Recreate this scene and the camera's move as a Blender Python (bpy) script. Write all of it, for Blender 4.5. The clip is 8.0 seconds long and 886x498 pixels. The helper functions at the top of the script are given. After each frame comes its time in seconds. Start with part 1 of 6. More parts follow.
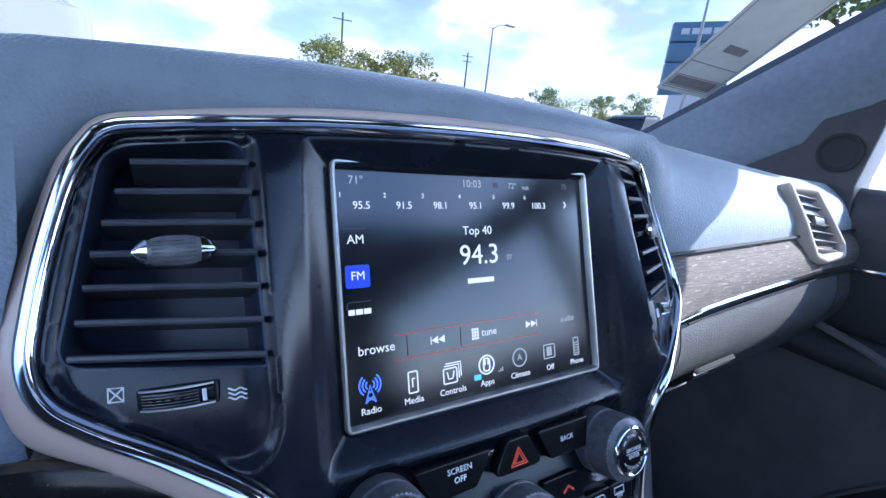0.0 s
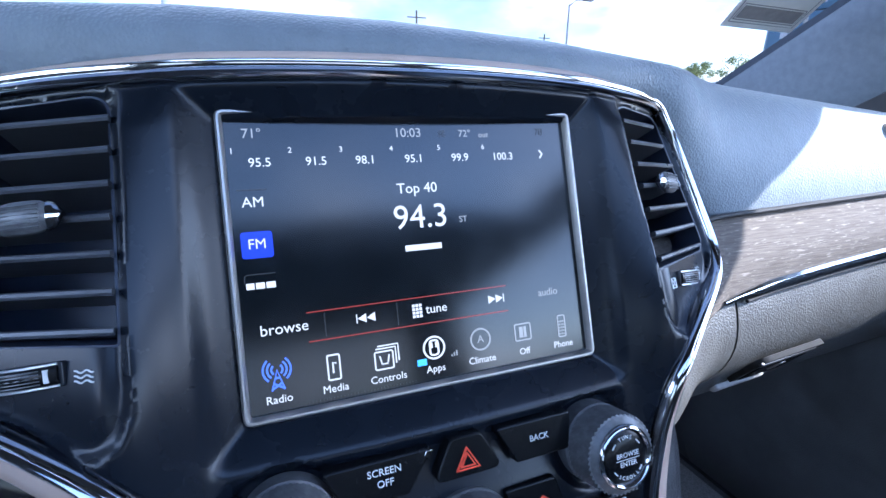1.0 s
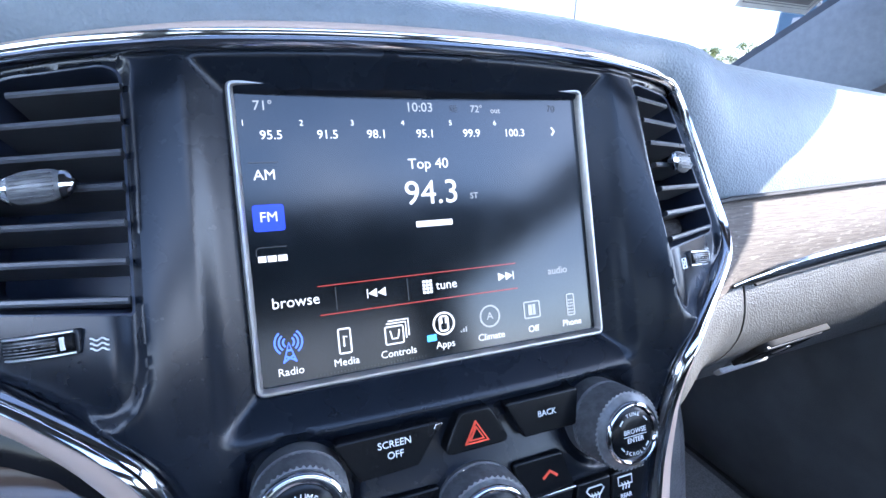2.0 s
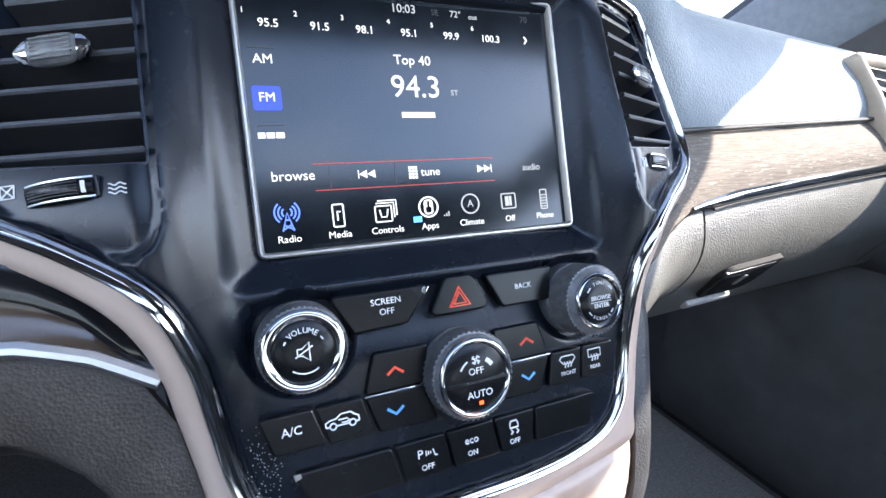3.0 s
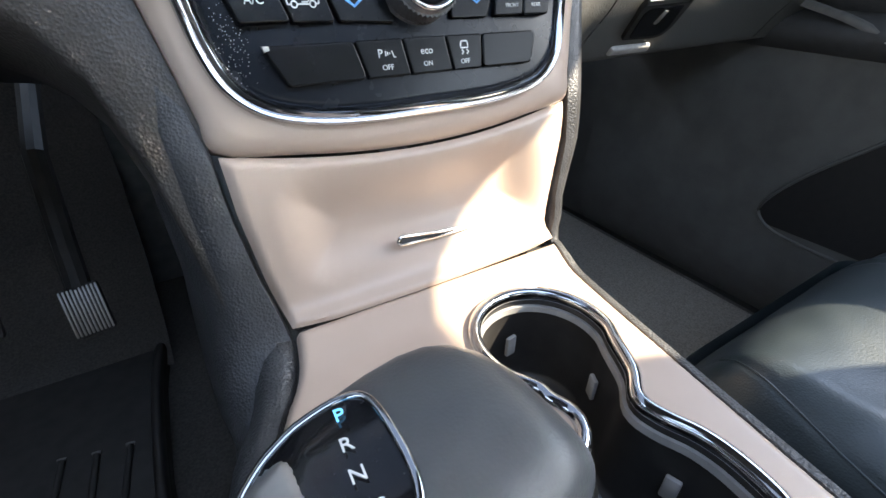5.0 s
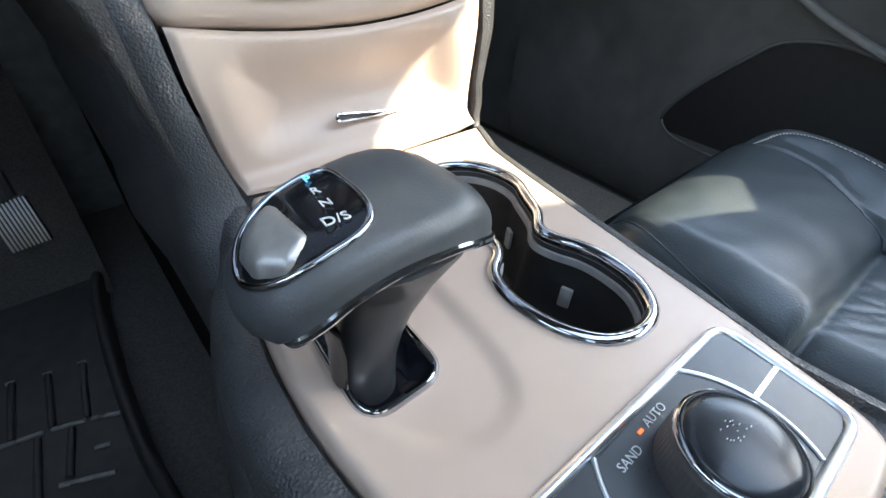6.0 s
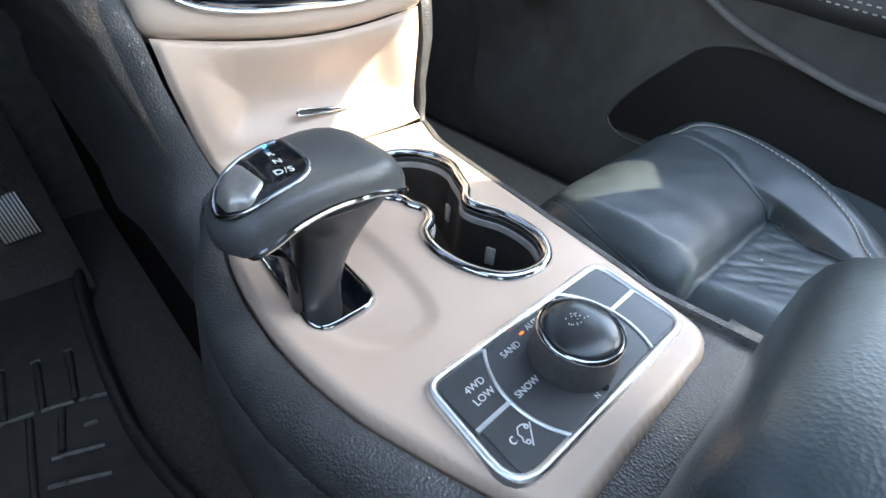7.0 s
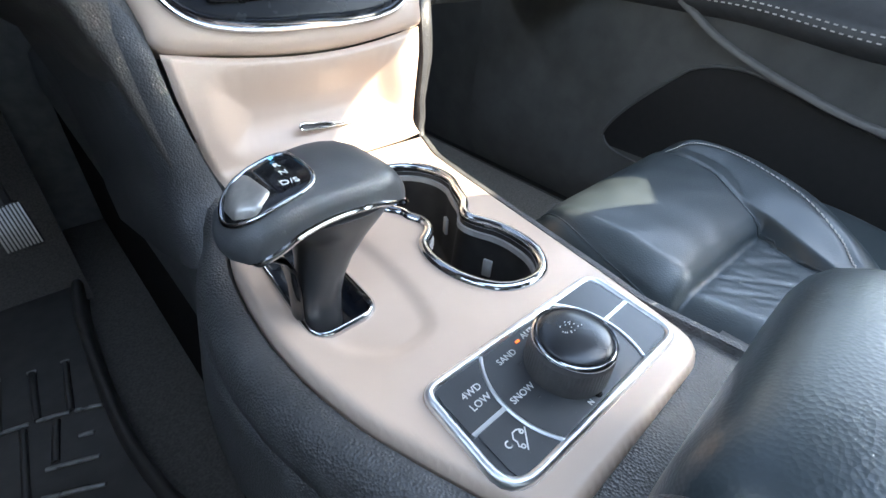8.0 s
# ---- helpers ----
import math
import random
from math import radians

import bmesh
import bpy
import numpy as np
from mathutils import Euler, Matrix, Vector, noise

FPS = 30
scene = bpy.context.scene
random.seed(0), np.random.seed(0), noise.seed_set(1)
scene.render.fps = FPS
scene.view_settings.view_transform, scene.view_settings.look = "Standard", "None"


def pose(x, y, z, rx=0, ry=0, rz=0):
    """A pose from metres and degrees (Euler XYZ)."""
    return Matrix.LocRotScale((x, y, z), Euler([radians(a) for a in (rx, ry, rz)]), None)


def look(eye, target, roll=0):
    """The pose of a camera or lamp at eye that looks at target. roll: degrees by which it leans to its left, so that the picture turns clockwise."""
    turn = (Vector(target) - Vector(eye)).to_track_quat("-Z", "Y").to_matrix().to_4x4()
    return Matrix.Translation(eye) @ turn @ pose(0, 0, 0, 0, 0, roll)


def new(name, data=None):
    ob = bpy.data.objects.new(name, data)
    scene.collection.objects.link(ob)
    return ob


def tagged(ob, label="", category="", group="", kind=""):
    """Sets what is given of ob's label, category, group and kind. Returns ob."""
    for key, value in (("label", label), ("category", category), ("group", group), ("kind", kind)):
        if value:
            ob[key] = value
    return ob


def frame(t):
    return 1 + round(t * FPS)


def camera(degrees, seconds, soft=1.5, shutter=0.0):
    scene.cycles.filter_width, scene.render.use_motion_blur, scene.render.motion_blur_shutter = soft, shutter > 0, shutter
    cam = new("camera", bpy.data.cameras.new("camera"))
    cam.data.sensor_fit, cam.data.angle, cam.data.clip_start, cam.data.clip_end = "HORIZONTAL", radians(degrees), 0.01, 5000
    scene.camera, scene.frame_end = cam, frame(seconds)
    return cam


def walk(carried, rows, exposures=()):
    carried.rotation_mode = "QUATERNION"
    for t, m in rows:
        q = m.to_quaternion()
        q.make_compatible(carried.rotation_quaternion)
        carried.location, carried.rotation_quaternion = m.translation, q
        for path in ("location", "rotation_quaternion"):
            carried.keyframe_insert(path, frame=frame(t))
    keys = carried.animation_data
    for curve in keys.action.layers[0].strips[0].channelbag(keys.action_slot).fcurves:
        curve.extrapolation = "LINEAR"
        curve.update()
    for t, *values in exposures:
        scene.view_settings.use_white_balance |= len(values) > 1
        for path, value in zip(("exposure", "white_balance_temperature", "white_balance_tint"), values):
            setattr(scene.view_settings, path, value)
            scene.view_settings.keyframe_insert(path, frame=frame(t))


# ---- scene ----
cam = camera(88.79, 8.0)
PATH = [  # seconds, eye, turn
    (0, -0.1622, -0.2079, 1.3166, 76.20, -5.19, -30.60),
    (0.5, -0.0924, -0.2240, 1.3123, 75.53, -2.05, -24.46),
    (1, -0.0725, -0.2085, 1.2948, 74.70, -0.05, -20.99),
    (1.2, -0.0727, -0.2002, 1.2900, 74.72, 0.00, -20.49),
    (2.3, -0.0811, -0.2204, 1.2899, 72.43, -0.87, -20.65),
    (2.5, -0.0851, -0.2325, 1.2852, 72.43, -0.84, -21.30),
    (3, -0.0918, -0.2441, 1.2384, 72.78, -0.46, -22.96),
    (3.5, -0.1013, -0.2488, 1.1890, 72.79, -0.10, -23.94),
    (4, -0.0998, -0.2392, 1.1658, 72.44, -0.06, -25.07),
    (4.5, -0.1064, -0.2619, 1.1326, 68.01, 0.05, -27.64),
    (5, -0.1400, -0.3075, 1.1115, 58.10, -0.93, -32.22),
    (5.2, -0.1497, -0.3230, 1.1078, 54.84, -1.75, -33.79),
    (6.3, -0.1842, -0.3846, 1.0962, 50.98, -3.00, -41.77),
    (6.5, -0.1872, -0.4010, 1.1026, 51.17, -3.15, -42.26),
    (7, -0.2024, -0.4378, 1.1165, 51.76, -3.08, -43.22),
    (7.5, -0.2085, -0.4480, 1.1198, 52.39, -2.99, -43.34),
    (8, -0.2086, -0.4434, 1.1188, 53.71, -3.64, -43.21),
]
EXPOSURE = [(0.0, 3.62, 5200, 13), (0.5, 3.56, 5200, 13), (1.2, 4.12, 5300, 13), (2.5, 4.58, 6000, 12), (3.5, 4.42, 7000, 9), (4.5, 4.25, 7500, 8), (5.2, 4.3, 7600, 6), (6.3, 4.5, 7500, 3), (7.0, 4.65, 7450, 3), (8.0, 4.75, 7400, 4)]
walk(cam, [(t, pose(x, y, z, rx, ry, rz)) for t, x, y, z, rx, ry, rz in PATH], EXPOSURE)

# ---- sky, sun ----
SUN_AZ, SUN_EL = 119.5, 35.2  # degrees clockwise from straight ahead, and up
world = bpy.data.worlds.new("sky")
scene.world = world
world.use_nodes = True
wn, wl = world.node_tree.nodes, world.node_tree.links
wn.clear()
w_out = wn.new("ShaderNodeOutputWorld")
w_bg = wn.new("ShaderNodeBackground")
w_sky = wn.new("ShaderNodeTexSky")
w_sky.sky_type, w_sky.sun_disc = "NISHITA", False
w_sky.sun_elevation, w_sky.sun_rotation = radians(SUN_EL), radians(SUN_AZ)
w_sky.air_density, w_sky.dust_density, w_sky.ozone_density = 0.85, 0.3, 1.2
w_gain = wn.new("ShaderNodeVectorMath")
w_gain.operation = "SCALE"
w_gain.inputs["Scale"].default_value = 0.105
w_tc = wn.new("ShaderNodeTexCoord")
w_map = wn.new("ShaderNodeMapping")
w_map.inputs["Scale"].default_value = (1.0, 1.0, 2.2)
w_noise = wn.new("ShaderNodeTexNoise")
w_noise.inputs["Scale"].default_value, w_noise.inputs["Detail"].default_value = 3.2, 9.0
w_noise.inputs["Roughness"].default_value = 0.56
w_ramp = wn.new("ShaderNodeValToRGB")
w_ramp.color_ramp.elements[0].position, w_ramp.color_ramp.elements[1].position = 0.47, 0.58
w_ramp.color_ramp.elements[0].color = (0.30, 0.30, 0.30, 1)  # thin haze between the clouds
w_shade = wn.new("ShaderNodeTexNoise")
w_shade.inputs["Scale"].default_value, w_shade.inputs["Detail"].default_value = 6.0, 5.0
w_white = wn.new("ShaderNodeValToRGB")
w_white.color_ramp.elements[0].position, w_white.color_ramp.elements[0].color = 0.36, (0.34, 0.37, 0.43, 1)
w_white.color_ramp.elements[1].position, w_white.color_ramp.elements[1].color = 0.62, (0.92, 0.92, 0.95, 1)
w_mix = wn.new("ShaderNodeMix")
w_mix.data_type = "RGBA"
wl.new(w_tc.outputs["Generated"], w_map.inputs["Vector"])
wl.new(w_map.outputs["Vector"], w_noise.inputs["Vector"])
wl.new(w_map.outputs["Vector"], w_shade.inputs["Vector"])
wl.new(w_noise.outputs["Fac"], w_ramp.inputs["Fac"])
wl.new(w_shade.outputs["Fac"], w_white.inputs["Fac"])
wl.new(w_sky.outputs["Color"], w_gain.inputs[0])
w_sep = wn.new("ShaderNodeSeparateXYZ")
wl.new(w_tc.outputs["Generated"], w_sep.inputs["Vector"])
w_high = wn.new("ShaderNodeMapRange")  # clouds lie low, the zenith is clear
w_high.inputs["From Min"].default_value, w_high.inputs["From Max"].default_value = 0.22, 0.50
w_high.inputs["To Min"].default_value, w_high.inputs["To Max"].default_value = 1.0, 0.12
wl.new(w_sep.outputs["Z"], w_high.inputs["Value"])
w_mask = wn.new("ShaderNodeMath")
w_mask.operation = "MULTIPLY"
wl.new(w_ramp.outputs["Color"], w_mask.inputs[0])
wl.new(w_high.outputs["Result"], w_mask.inputs[1])
wl.new(w_mask.outputs["Value"], w_mix.inputs["Factor"])
wl.new(w_gain.outputs["Vector"], w_mix.inputs["A"])
wl.new(w_white.outputs["Color"], w_mix.inputs["B"])
wl.new(w_mix.outputs["Result"], w_bg.inputs["Color"])
wl.new(w_bg.outputs["Background"], w_out.inputs["Surface"])
w_bg.inputs["Strength"].default_value = 1.0

sun_data = bpy.data.lights.new("sun", "SUN")
sun_data.energy, sun_data.angle, sun_data.color = 1.10, radians(0.5), (1.0, 0.92, 0.82)
sun = new("sun", sun_data)
to_sun = Vector((math.sin(radians(SUN_AZ)) * math.cos(radians(SUN_EL)), math.cos(radians(SUN_AZ)) * math.cos(radians(SUN_EL)), math.sin(radians(SUN_EL))))
sun.matrix_world = look(to_sun * 30, (0, 0, 0))


# ---- materials ----
def surface(name, colour, rough=0.5, metal=0.0, second=None, scale=40.0, spread=0.0, grain=0.0, grain_scale=900.0,
            kind="noise", coat=0.0, rough_var=0.0, stretch=(1, 1, 1), emit=0.0, dust=0.0, spec=0.5, sheen=0.0, coat_rough=0.06):
    """A node material: two-scale colour variation, roughness variation and fine relief."""
    m = bpy.data.materials.new(name)
    m.use_nodes = True
    n, l = m.node_tree.nodes, m.node_tree.links
    b = n["Principled BSDF"]
    b.inputs["Base Color"].default_value = (*colour, 1)
    b.inputs["Roughness"].default_value, b.inputs["Metallic"].default_value = rough, metal
    b.inputs["Coat Weight"].default_value = coat
    b.inputs["Coat Roughness"].default_value = coat_rough
    b.inputs["Sheen Weight"].default_value, b.inputs["Sheen Roughness"].default_value = sheen, 0.35
    b.inputs["Specular IOR Level"].default_value = spec
    tc = n.new("ShaderNodeTexCoord")
    mp = n.new("ShaderNodeMapping")
    mp.inputs["Scale"].default_value = stretch
    l.new(tc.outputs["Object"], mp.inputs["Vector"])
    if spread or second or rough_var or dust:
        big = n.new("ShaderNodeTexNoise")
        big.inputs["Scale"].default_value, big.inputs["Detail"].default_value = scale, 6
        l.new(mp.outputs["Vector"], big.inputs["Vector"])
        if second or spread:
            ramp = n.new("ShaderNodeValToRGB")
            other = second or tuple(c * (1 - spread) for c in colour)
            lift = colour if second else tuple(min(1, c * (1 + spread)) for c in colour)
            ramp.color_ramp.elements[0].position, ramp.color_ramp.elements[1].position = 0.35, 0.65
            ramp.color_ramp.elements[0].color, ramp.color_ramp.elements[1].color = (*other, 1), (*lift, 1)
            l.new(big.outputs["Fac"], ramp.inputs["Fac"])
            source = ramp.outputs["Color"]
            if dust:
                speck = n.new("ShaderNodeTexNoise")
                speck.inputs["Scale"].default_value, speck.inputs["Detail"].default_value = 700, 2
                l.new(tc.outputs["Object"], speck.inputs["Vector"])
                cut = n.new("ShaderNodeMapRange")
                cut.inputs["From Min"].default_value, cut.inputs["From Max"].default_value = 0.70, 0.76
                cut.inputs["To Max"].default_value = dust
                l.new(speck.outputs["Fac"], cut.inputs["Value"])
                mixer = n.new("ShaderNodeMix")
                mixer.data_type = "RGBA"
                mixer.inputs["B"].default_value = (0.45, 0.42, 0.38, 1)
                l.new(cut.outputs["Result"], mixer.inputs["Factor"])
                l.new(source, mixer.inputs["A"])
                source = mixer.outputs["Result"]
            l.new(source, b.inputs["Base Color"])
        if rough_var:
            mr = n.new("ShaderNodeMapRange")
            mr.inputs["To Min"].default_value, mr.inputs["To Max"].default_value = max(0.02, rough - rough_var), min(1, rough + rough_var)
            l.new(big.outputs["Fac"], mr.inputs["Value"])
            l.new(mr.outputs["Result"], b.inputs["Roughness"])
    if grain:
        if kind == "leather":
            tex = n.new("ShaderNodeTexVoronoi")
            tex.inputs["Scale"].default_value = grain_scale
            out = tex.outputs["Distance"]
        else:
            tex = n.new("ShaderNodeTexNoise")
            tex.inputs["Scale"].default_value, tex.inputs["Detail"].default_value = grain_scale, 3
            out = tex.outputs["Fac"]
        l.new(mp.outputs["Vector"], tex.inputs["Vector"])
        bump = n.new("ShaderNodeBump")
        bump.inputs["Strength"].default_value, bump.inputs["Distance"].default_value = grain, 0.0006
        l.new(out, bump.inputs["Height"])
        l.new(bump.outputs["Normal"], b.inputs["Normal"])
    if emit:
        b.inputs["Base Color"].default_value = (*[c * 0.04 for c in colour], 1)
        b.inputs["Emission Color"].default_value = (*colour, 1)
        b.inputs["Emission Strength"].default_value = emit
    return m


def clear_glass(name, tint=(1, 1, 1), rough=0.0):
    m = bpy.data.materials.new(name)
    m.use_nodes = True
    b = m.node_tree.nodes["Principled BSDF"]
    b.inputs["Base Color"].default_value = (*tint, 1)
    b.inputs["Transmission Weight"].default_value, b.inputs["Roughness"].default_value = 1.0, rough
    b.inputs["IOR"].default_value = 1.02
    return m


def wood_material():
    m = bpy.data.materials.new("open_pore_wood")
    m.use_nodes = True
    n, l = m.node_tree.nodes, m.node_tree.links
    b = n["Principled BSDF"]
    tc, mp = n.new("ShaderNodeTexCoord"), n.new("ShaderNodeMapping")
    mp.inputs["Scale"].default_value = (14, 260, 260)
    noise_a = n.new("ShaderNodeTexNoise")
    noise_a.inputs["Scale"].default_value, noise_a.inputs["Detail"].default_value = 3.0, 8
    ramp = n.new("ShaderNodeValToRGB")
    e = ramp.color_ramp.elements
    e[0].position, e[0].color = 0.34, (0.105, 0.090, 0.078, 1)
    e[1].position, e[1].color = 0.66, (0.160, 0.138, 0.118, 1)
    bump = n.new("ShaderNodeBump")
    bump.inputs["Strength"].default_value, bump.inputs["Distance"].default_value = 0.6, 0.0008
    l.new(tc.outputs["Object"], mp.inputs["Vector"])
    l.new(mp.outputs["Vector"], noise_a.inputs["Vector"])
    l.new(noise_a.outputs["Fac"], ramp.inputs["Fac"])
    pore_map, pore = n.new("ShaderNodeMapping"), n.new("ShaderNodeTexNoise")
    pore_map.inputs["Scale"].default_value = (75, 620, 620)
    pore.inputs["Scale"].default_value, pore.inputs["Detail"].default_value = 1.0, 3
    cut = n.new("ShaderNodeMapRange")
    cut.inputs["From Min"].default_value, cut.inputs["From Max"].default_value, cut.inputs["To Max"].default_value = 0.60, 0.70, 0.75
    # pale dashes in the colour paint the light that the pores catch
    glint = n.new("ShaderNodeMix")
    glint.data_type = "RGBA"
    glint.inputs["B"].default_value = (0.30, 0.27, 0.24, 1)
    l.new(tc.outputs["Object"], pore_map.inputs["Vector"])
    l.new(pore_map.outputs["Vector"], pore.inputs["Vector"])
    l.new(pore.outputs["Fac"], cut.inputs["Value"])
    l.new(cut.outputs["Result"], glint.inputs["Factor"])
    l.new(ramp.outputs["Color"], glint.inputs["A"])
    l.new(glint.outputs["Result"], b.inputs["Base Color"])
    l.new(noise_a.outputs["Fac"], bump.inputs["Height"])
    l.new(bump.outputs["Normal"], b.inputs["Normal"])
    b.inputs["Roughness"].default_value, b.inputs["Specular IOR Level"].default_value = 0.82, 0.14
    return m


PAD = surface("soft_dash_vinyl", (0.178, 0.212, 0.244), 0.60, second=(0.155, 0.185, 0.213), scale=60, grain=0.75, grain_scale=520, kind="leather", rough_var=0.06, spec=0.5, sheen=0.6)
GRAIN = surface("grained_black_plastic", (0.055, 0.055, 0.056), 0.36, spread=0.18, scale=50, grain=0.9, grain_scale=640, kind="leather", rough_var=0.08, dust=0.10, spec=0.5)
KNEE = surface("brown_black_grained_vinyl", (0.048, 0.041, 0.036), 0.40, spread=0.2, scale=30, grain=0.55, grain_scale=620, kind="leather", rough_var=0.08)
SATIN = surface("satin_black_plastic", (0.0050, 0.0072, 0.0115), 0.27, spread=0.12, scale=30, rough_var=0.03, grain=0.03, grain_scale=1500, dust=0.02, spec=0.27)
BUTTON = surface("button_black_plastic", (0.0045, 0.0050, 0.0058), 0.25, spread=0.05, scale=90, rough_var=0.05, grain=0.04, grain_scale=1600, dust=0.02, spec=0.20)
GLOSS = surface("gloss_black_plastic", (0.008, 0.008, 0.009), 0.10, spread=0.1, rough_var=0.04, dust=0.10)
KNURL = surface("knurled_black_rubber", (0.090, 0.092, 0.095), 0.38, spread=0.25, scale=260)
GLOVE = surface("taupe_black_grained_plastic", (0.098, 0.098, 0.093), 0.38, second=(0.084, 0.083, 0.079), scale=50, grain=0.85, grain_scale=620, kind="leather", rough_var=0.08, dust=0.12, spec=0.5)
INLAY = surface("glossy_brown_inlay", (0.105, 0.072, 0.052), 0.18, second=(0.070, 0.048, 0.034), scale=14, rough_var=0.05, dust=0.05)
LATCH = surface("dull_black_plastic", (0.018, 0.018, 0.018), 0.75, spread=0.2, scale=90, spec=0.2)
SLAT = surface("vent_slat_plastic", (0.050, 0.053, 0.060), 0.30, spread=0.15, scale=60, rough_var=0.06, grain=0.1, grain_scale=1300)
# black well lifted towards blue: haze put into the colour
VENT_WELL = surface("vent_well_plastic", (0.018, 0.024, 0.041), 0.4, spread=0.15, scale=60)
LINER = surface("cup_liner_rubber", (0.018, 0.017, 0.017), 0.5, spread=0.2, scale=80)
# mat rubber lightened: the ribs' highlights are put into the colour
RIB = surface("highlit_rubber_rib", (0.17, 0.165, 0.16), 0.30, spread=0.3, scale=90, rough_var=0.1)
DIAL = surface("dark_dial_rubber", (0.075, 0.070, 0.068), 0.50, spread=0.15, scale=120)
DIAL_CAP = surface("smooth_dial_cap", (0.020, 0.022, 0.025), 0.24, spread=0.1, scale=60, rough_var=0.05, spec=0.6, dust=0.04)
KEY_GREY = surface("smoke_grey_key_plastic", (0.040, 0.043, 0.047), 0.34, spread=0.12, scale=60, rough_var=0.05, grain=0.03, grain_scale=1600, dust=0.06, spec=0.75)
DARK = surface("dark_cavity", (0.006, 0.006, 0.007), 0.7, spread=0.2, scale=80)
CHROME = surface("chrome", (0.55, 0.56, 0.575), 0.10, 1.0, spread=0.04, scale=120, rough_var=0.05)
SILVER = surface("satin_silver", (0.42, 0.40, 0.375), 0.36, 0.75, spread=0.08, scale=150, rough_var=0.08, grain=0.05, grain_scale=2500)
BRIGHT = surface("polished_bright_metal", (0.88, 0.89, 0.90), 0.34, 1.0, spread=0.02, scale=150, rough_var=0.03)
PALE = surface("pale_grey_rubber", (0.34, 0.33, 0.32), 0.5, spread=0.12, scale=90)
BEIGE = surface("beige_satin_paint", (0.52, 0.398, 0.318), 0.32, second=(0.495, 0.378, 0.301), scale=25, rough_var=0.05, grain=0.03, grain_scale=2600)
CREAM = surface("cream_plastic", (0.40, 0.335, 0.27), 0.5, spread=0.06, scale=60, grain=0.2, grain_scale=700)
LEATHER = surface("black_leather", (0.034, 0.047, 0.054), 0.42, second=(0.025, 0.036, 0.042), scale=18, grain=0.30, grain_scale=620, kind="leather", rough_var=0.08, coat=0.5, coat_rough=0.30)
GRIP = surface("smooth_grip_leather", (0.062, 0.064, 0.067), 0.40, spread=0.12, scale=40, grain=0.12, grain_scale=900, kind="leather", rough_var=0.05)
STEM = surface("dark_grey_satin_plastic", (0.050, 0.050, 0.052), 0.30, spread=0.1, scale=40, rough_var=0.06, grain=0.04, grain_scale=1500)
# carpet colour raised to stand in for glare over the footwell
CARPET = surface("glare_lifted_carpet", (0.34, 0.305, 0.27), 0.95, second=(0.22, 0.196, 0.172), scale=300, grain=1.0, grain_scale=1200)
RUBBER = surface("black_rubber", (0.036, 0.033, 0.031), 0.45, spread=0.25, scale=40, grain=0.2, grain_scale=600, rough_var=0.1)
HEADLINER = surface("dark_headliner_cloth", (0.060, 0.060, 0.062), 0.9, spread=0.06, scale=60, grain=0.4, grain_scale=900)
BODY_TRIM = surface("dark_interior_trim", (0.040, 0.041, 0.043), 0.55, spread=0.12, scale=60, grain=0.35, grain_scale=700, kind="leather")
DOOR_LOW = surface("brown_black_door_plastic", (0.098, 0.100, 0.100), 0.50, second=(0.076, 0.077, 0.077), scale=22, grain=0.5, grain_scale=650, kind="leather", rough_var=0.1, dust=0.10)
TOE = surface("black_toe_carpet", (0.115, 0.105, 0.096), 0.95, second=(0.072, 0.065, 0.060), scale=300, grain=1.0, grain_scale=1200)
BULKHEAD = surface("grey_bulkhead_carpet", (0.25, 0.265, 0.28), 0.95, second=(0.19, 0.20, 0.215), scale=40, grain=0.8, grain_scale=1200)
CHEEK = surface("grained_cheek_plastic", (0.042, 0.042, 0.044), 0.40, spread=0.18, scale=50, grain=0.55, grain_scale=640, kind="leather", rough_var=0.08, dust=0.06, spec=0.4)
SIDE_CARPET = surface("black_side_carpet", (0.010, 0.009, 0.009), 0.95, spread=0.3, scale=300, grain=0.8, grain_scale=1200, spec=0.1)
PILLAR = surface("grey_pillar_cloth", (0.185, 0.212, 0.255), 0.8, spread=0.08, scale=90, grain=0.4, grain_scale=900)
SAIL = surface("black_corner_plastic", (0.030, 0.030, 0.032), 0.5, spread=0.12, scale=60, grain=0.3, grain_scale=700, kind="leather")
WOOD = wood_material()
RIDGE = surface("grey_ridge_plastic", (0.105, 0.103, 0.100), 0.5, spread=0.1, scale=60, grain=0.2, grain_scale=900)
THREAD = surface("pale_thread", (0.50, 0.48, 0.45), 0.8, spread=0.1, scale=400)
MARK = surface("white_print", (0.64, 0.64, 0.63), 0.5, spread=0.05, scale=300)
RED_MARK = surface("red_print", (0.75, 0.07, 0.03), 0.5, spread=0.1, scale=300)
BLUE_MARK = surface("blue_print", (0.10, 0.36, 0.75), 0.5, spread=0.1, scale=300)
LED = surface("amber_light", (1.0, 0.16, 0.03), 0.4, emit=0.11)
SCREEN = surface("screen_glass", (0.004, 0.006, 0.008), 0.15, spread=0.2, scale=50, rough_var=0.04, spec=0.5)
LIT_WHITE = surface("screen_white", (0.85, 0.87, 0.90), 0.3, emit=0.085)
LIT_GREY = surface("screen_grey", (0.55, 0.58, 0.62), 0.3, emit=0.06)
LIT_DARK = surface("screen_dark_grey", (0.05, 0.055, 0.065), 0.3, emit=0.05)
LIT_BLUE = surface("screen_blue", (0.02, 0.05, 0.75), 0.3, emit=0.085)
LIT_SKY = surface("screen_light_blue", (0.10, 0.20, 0.95), 0.3, emit=0.11)
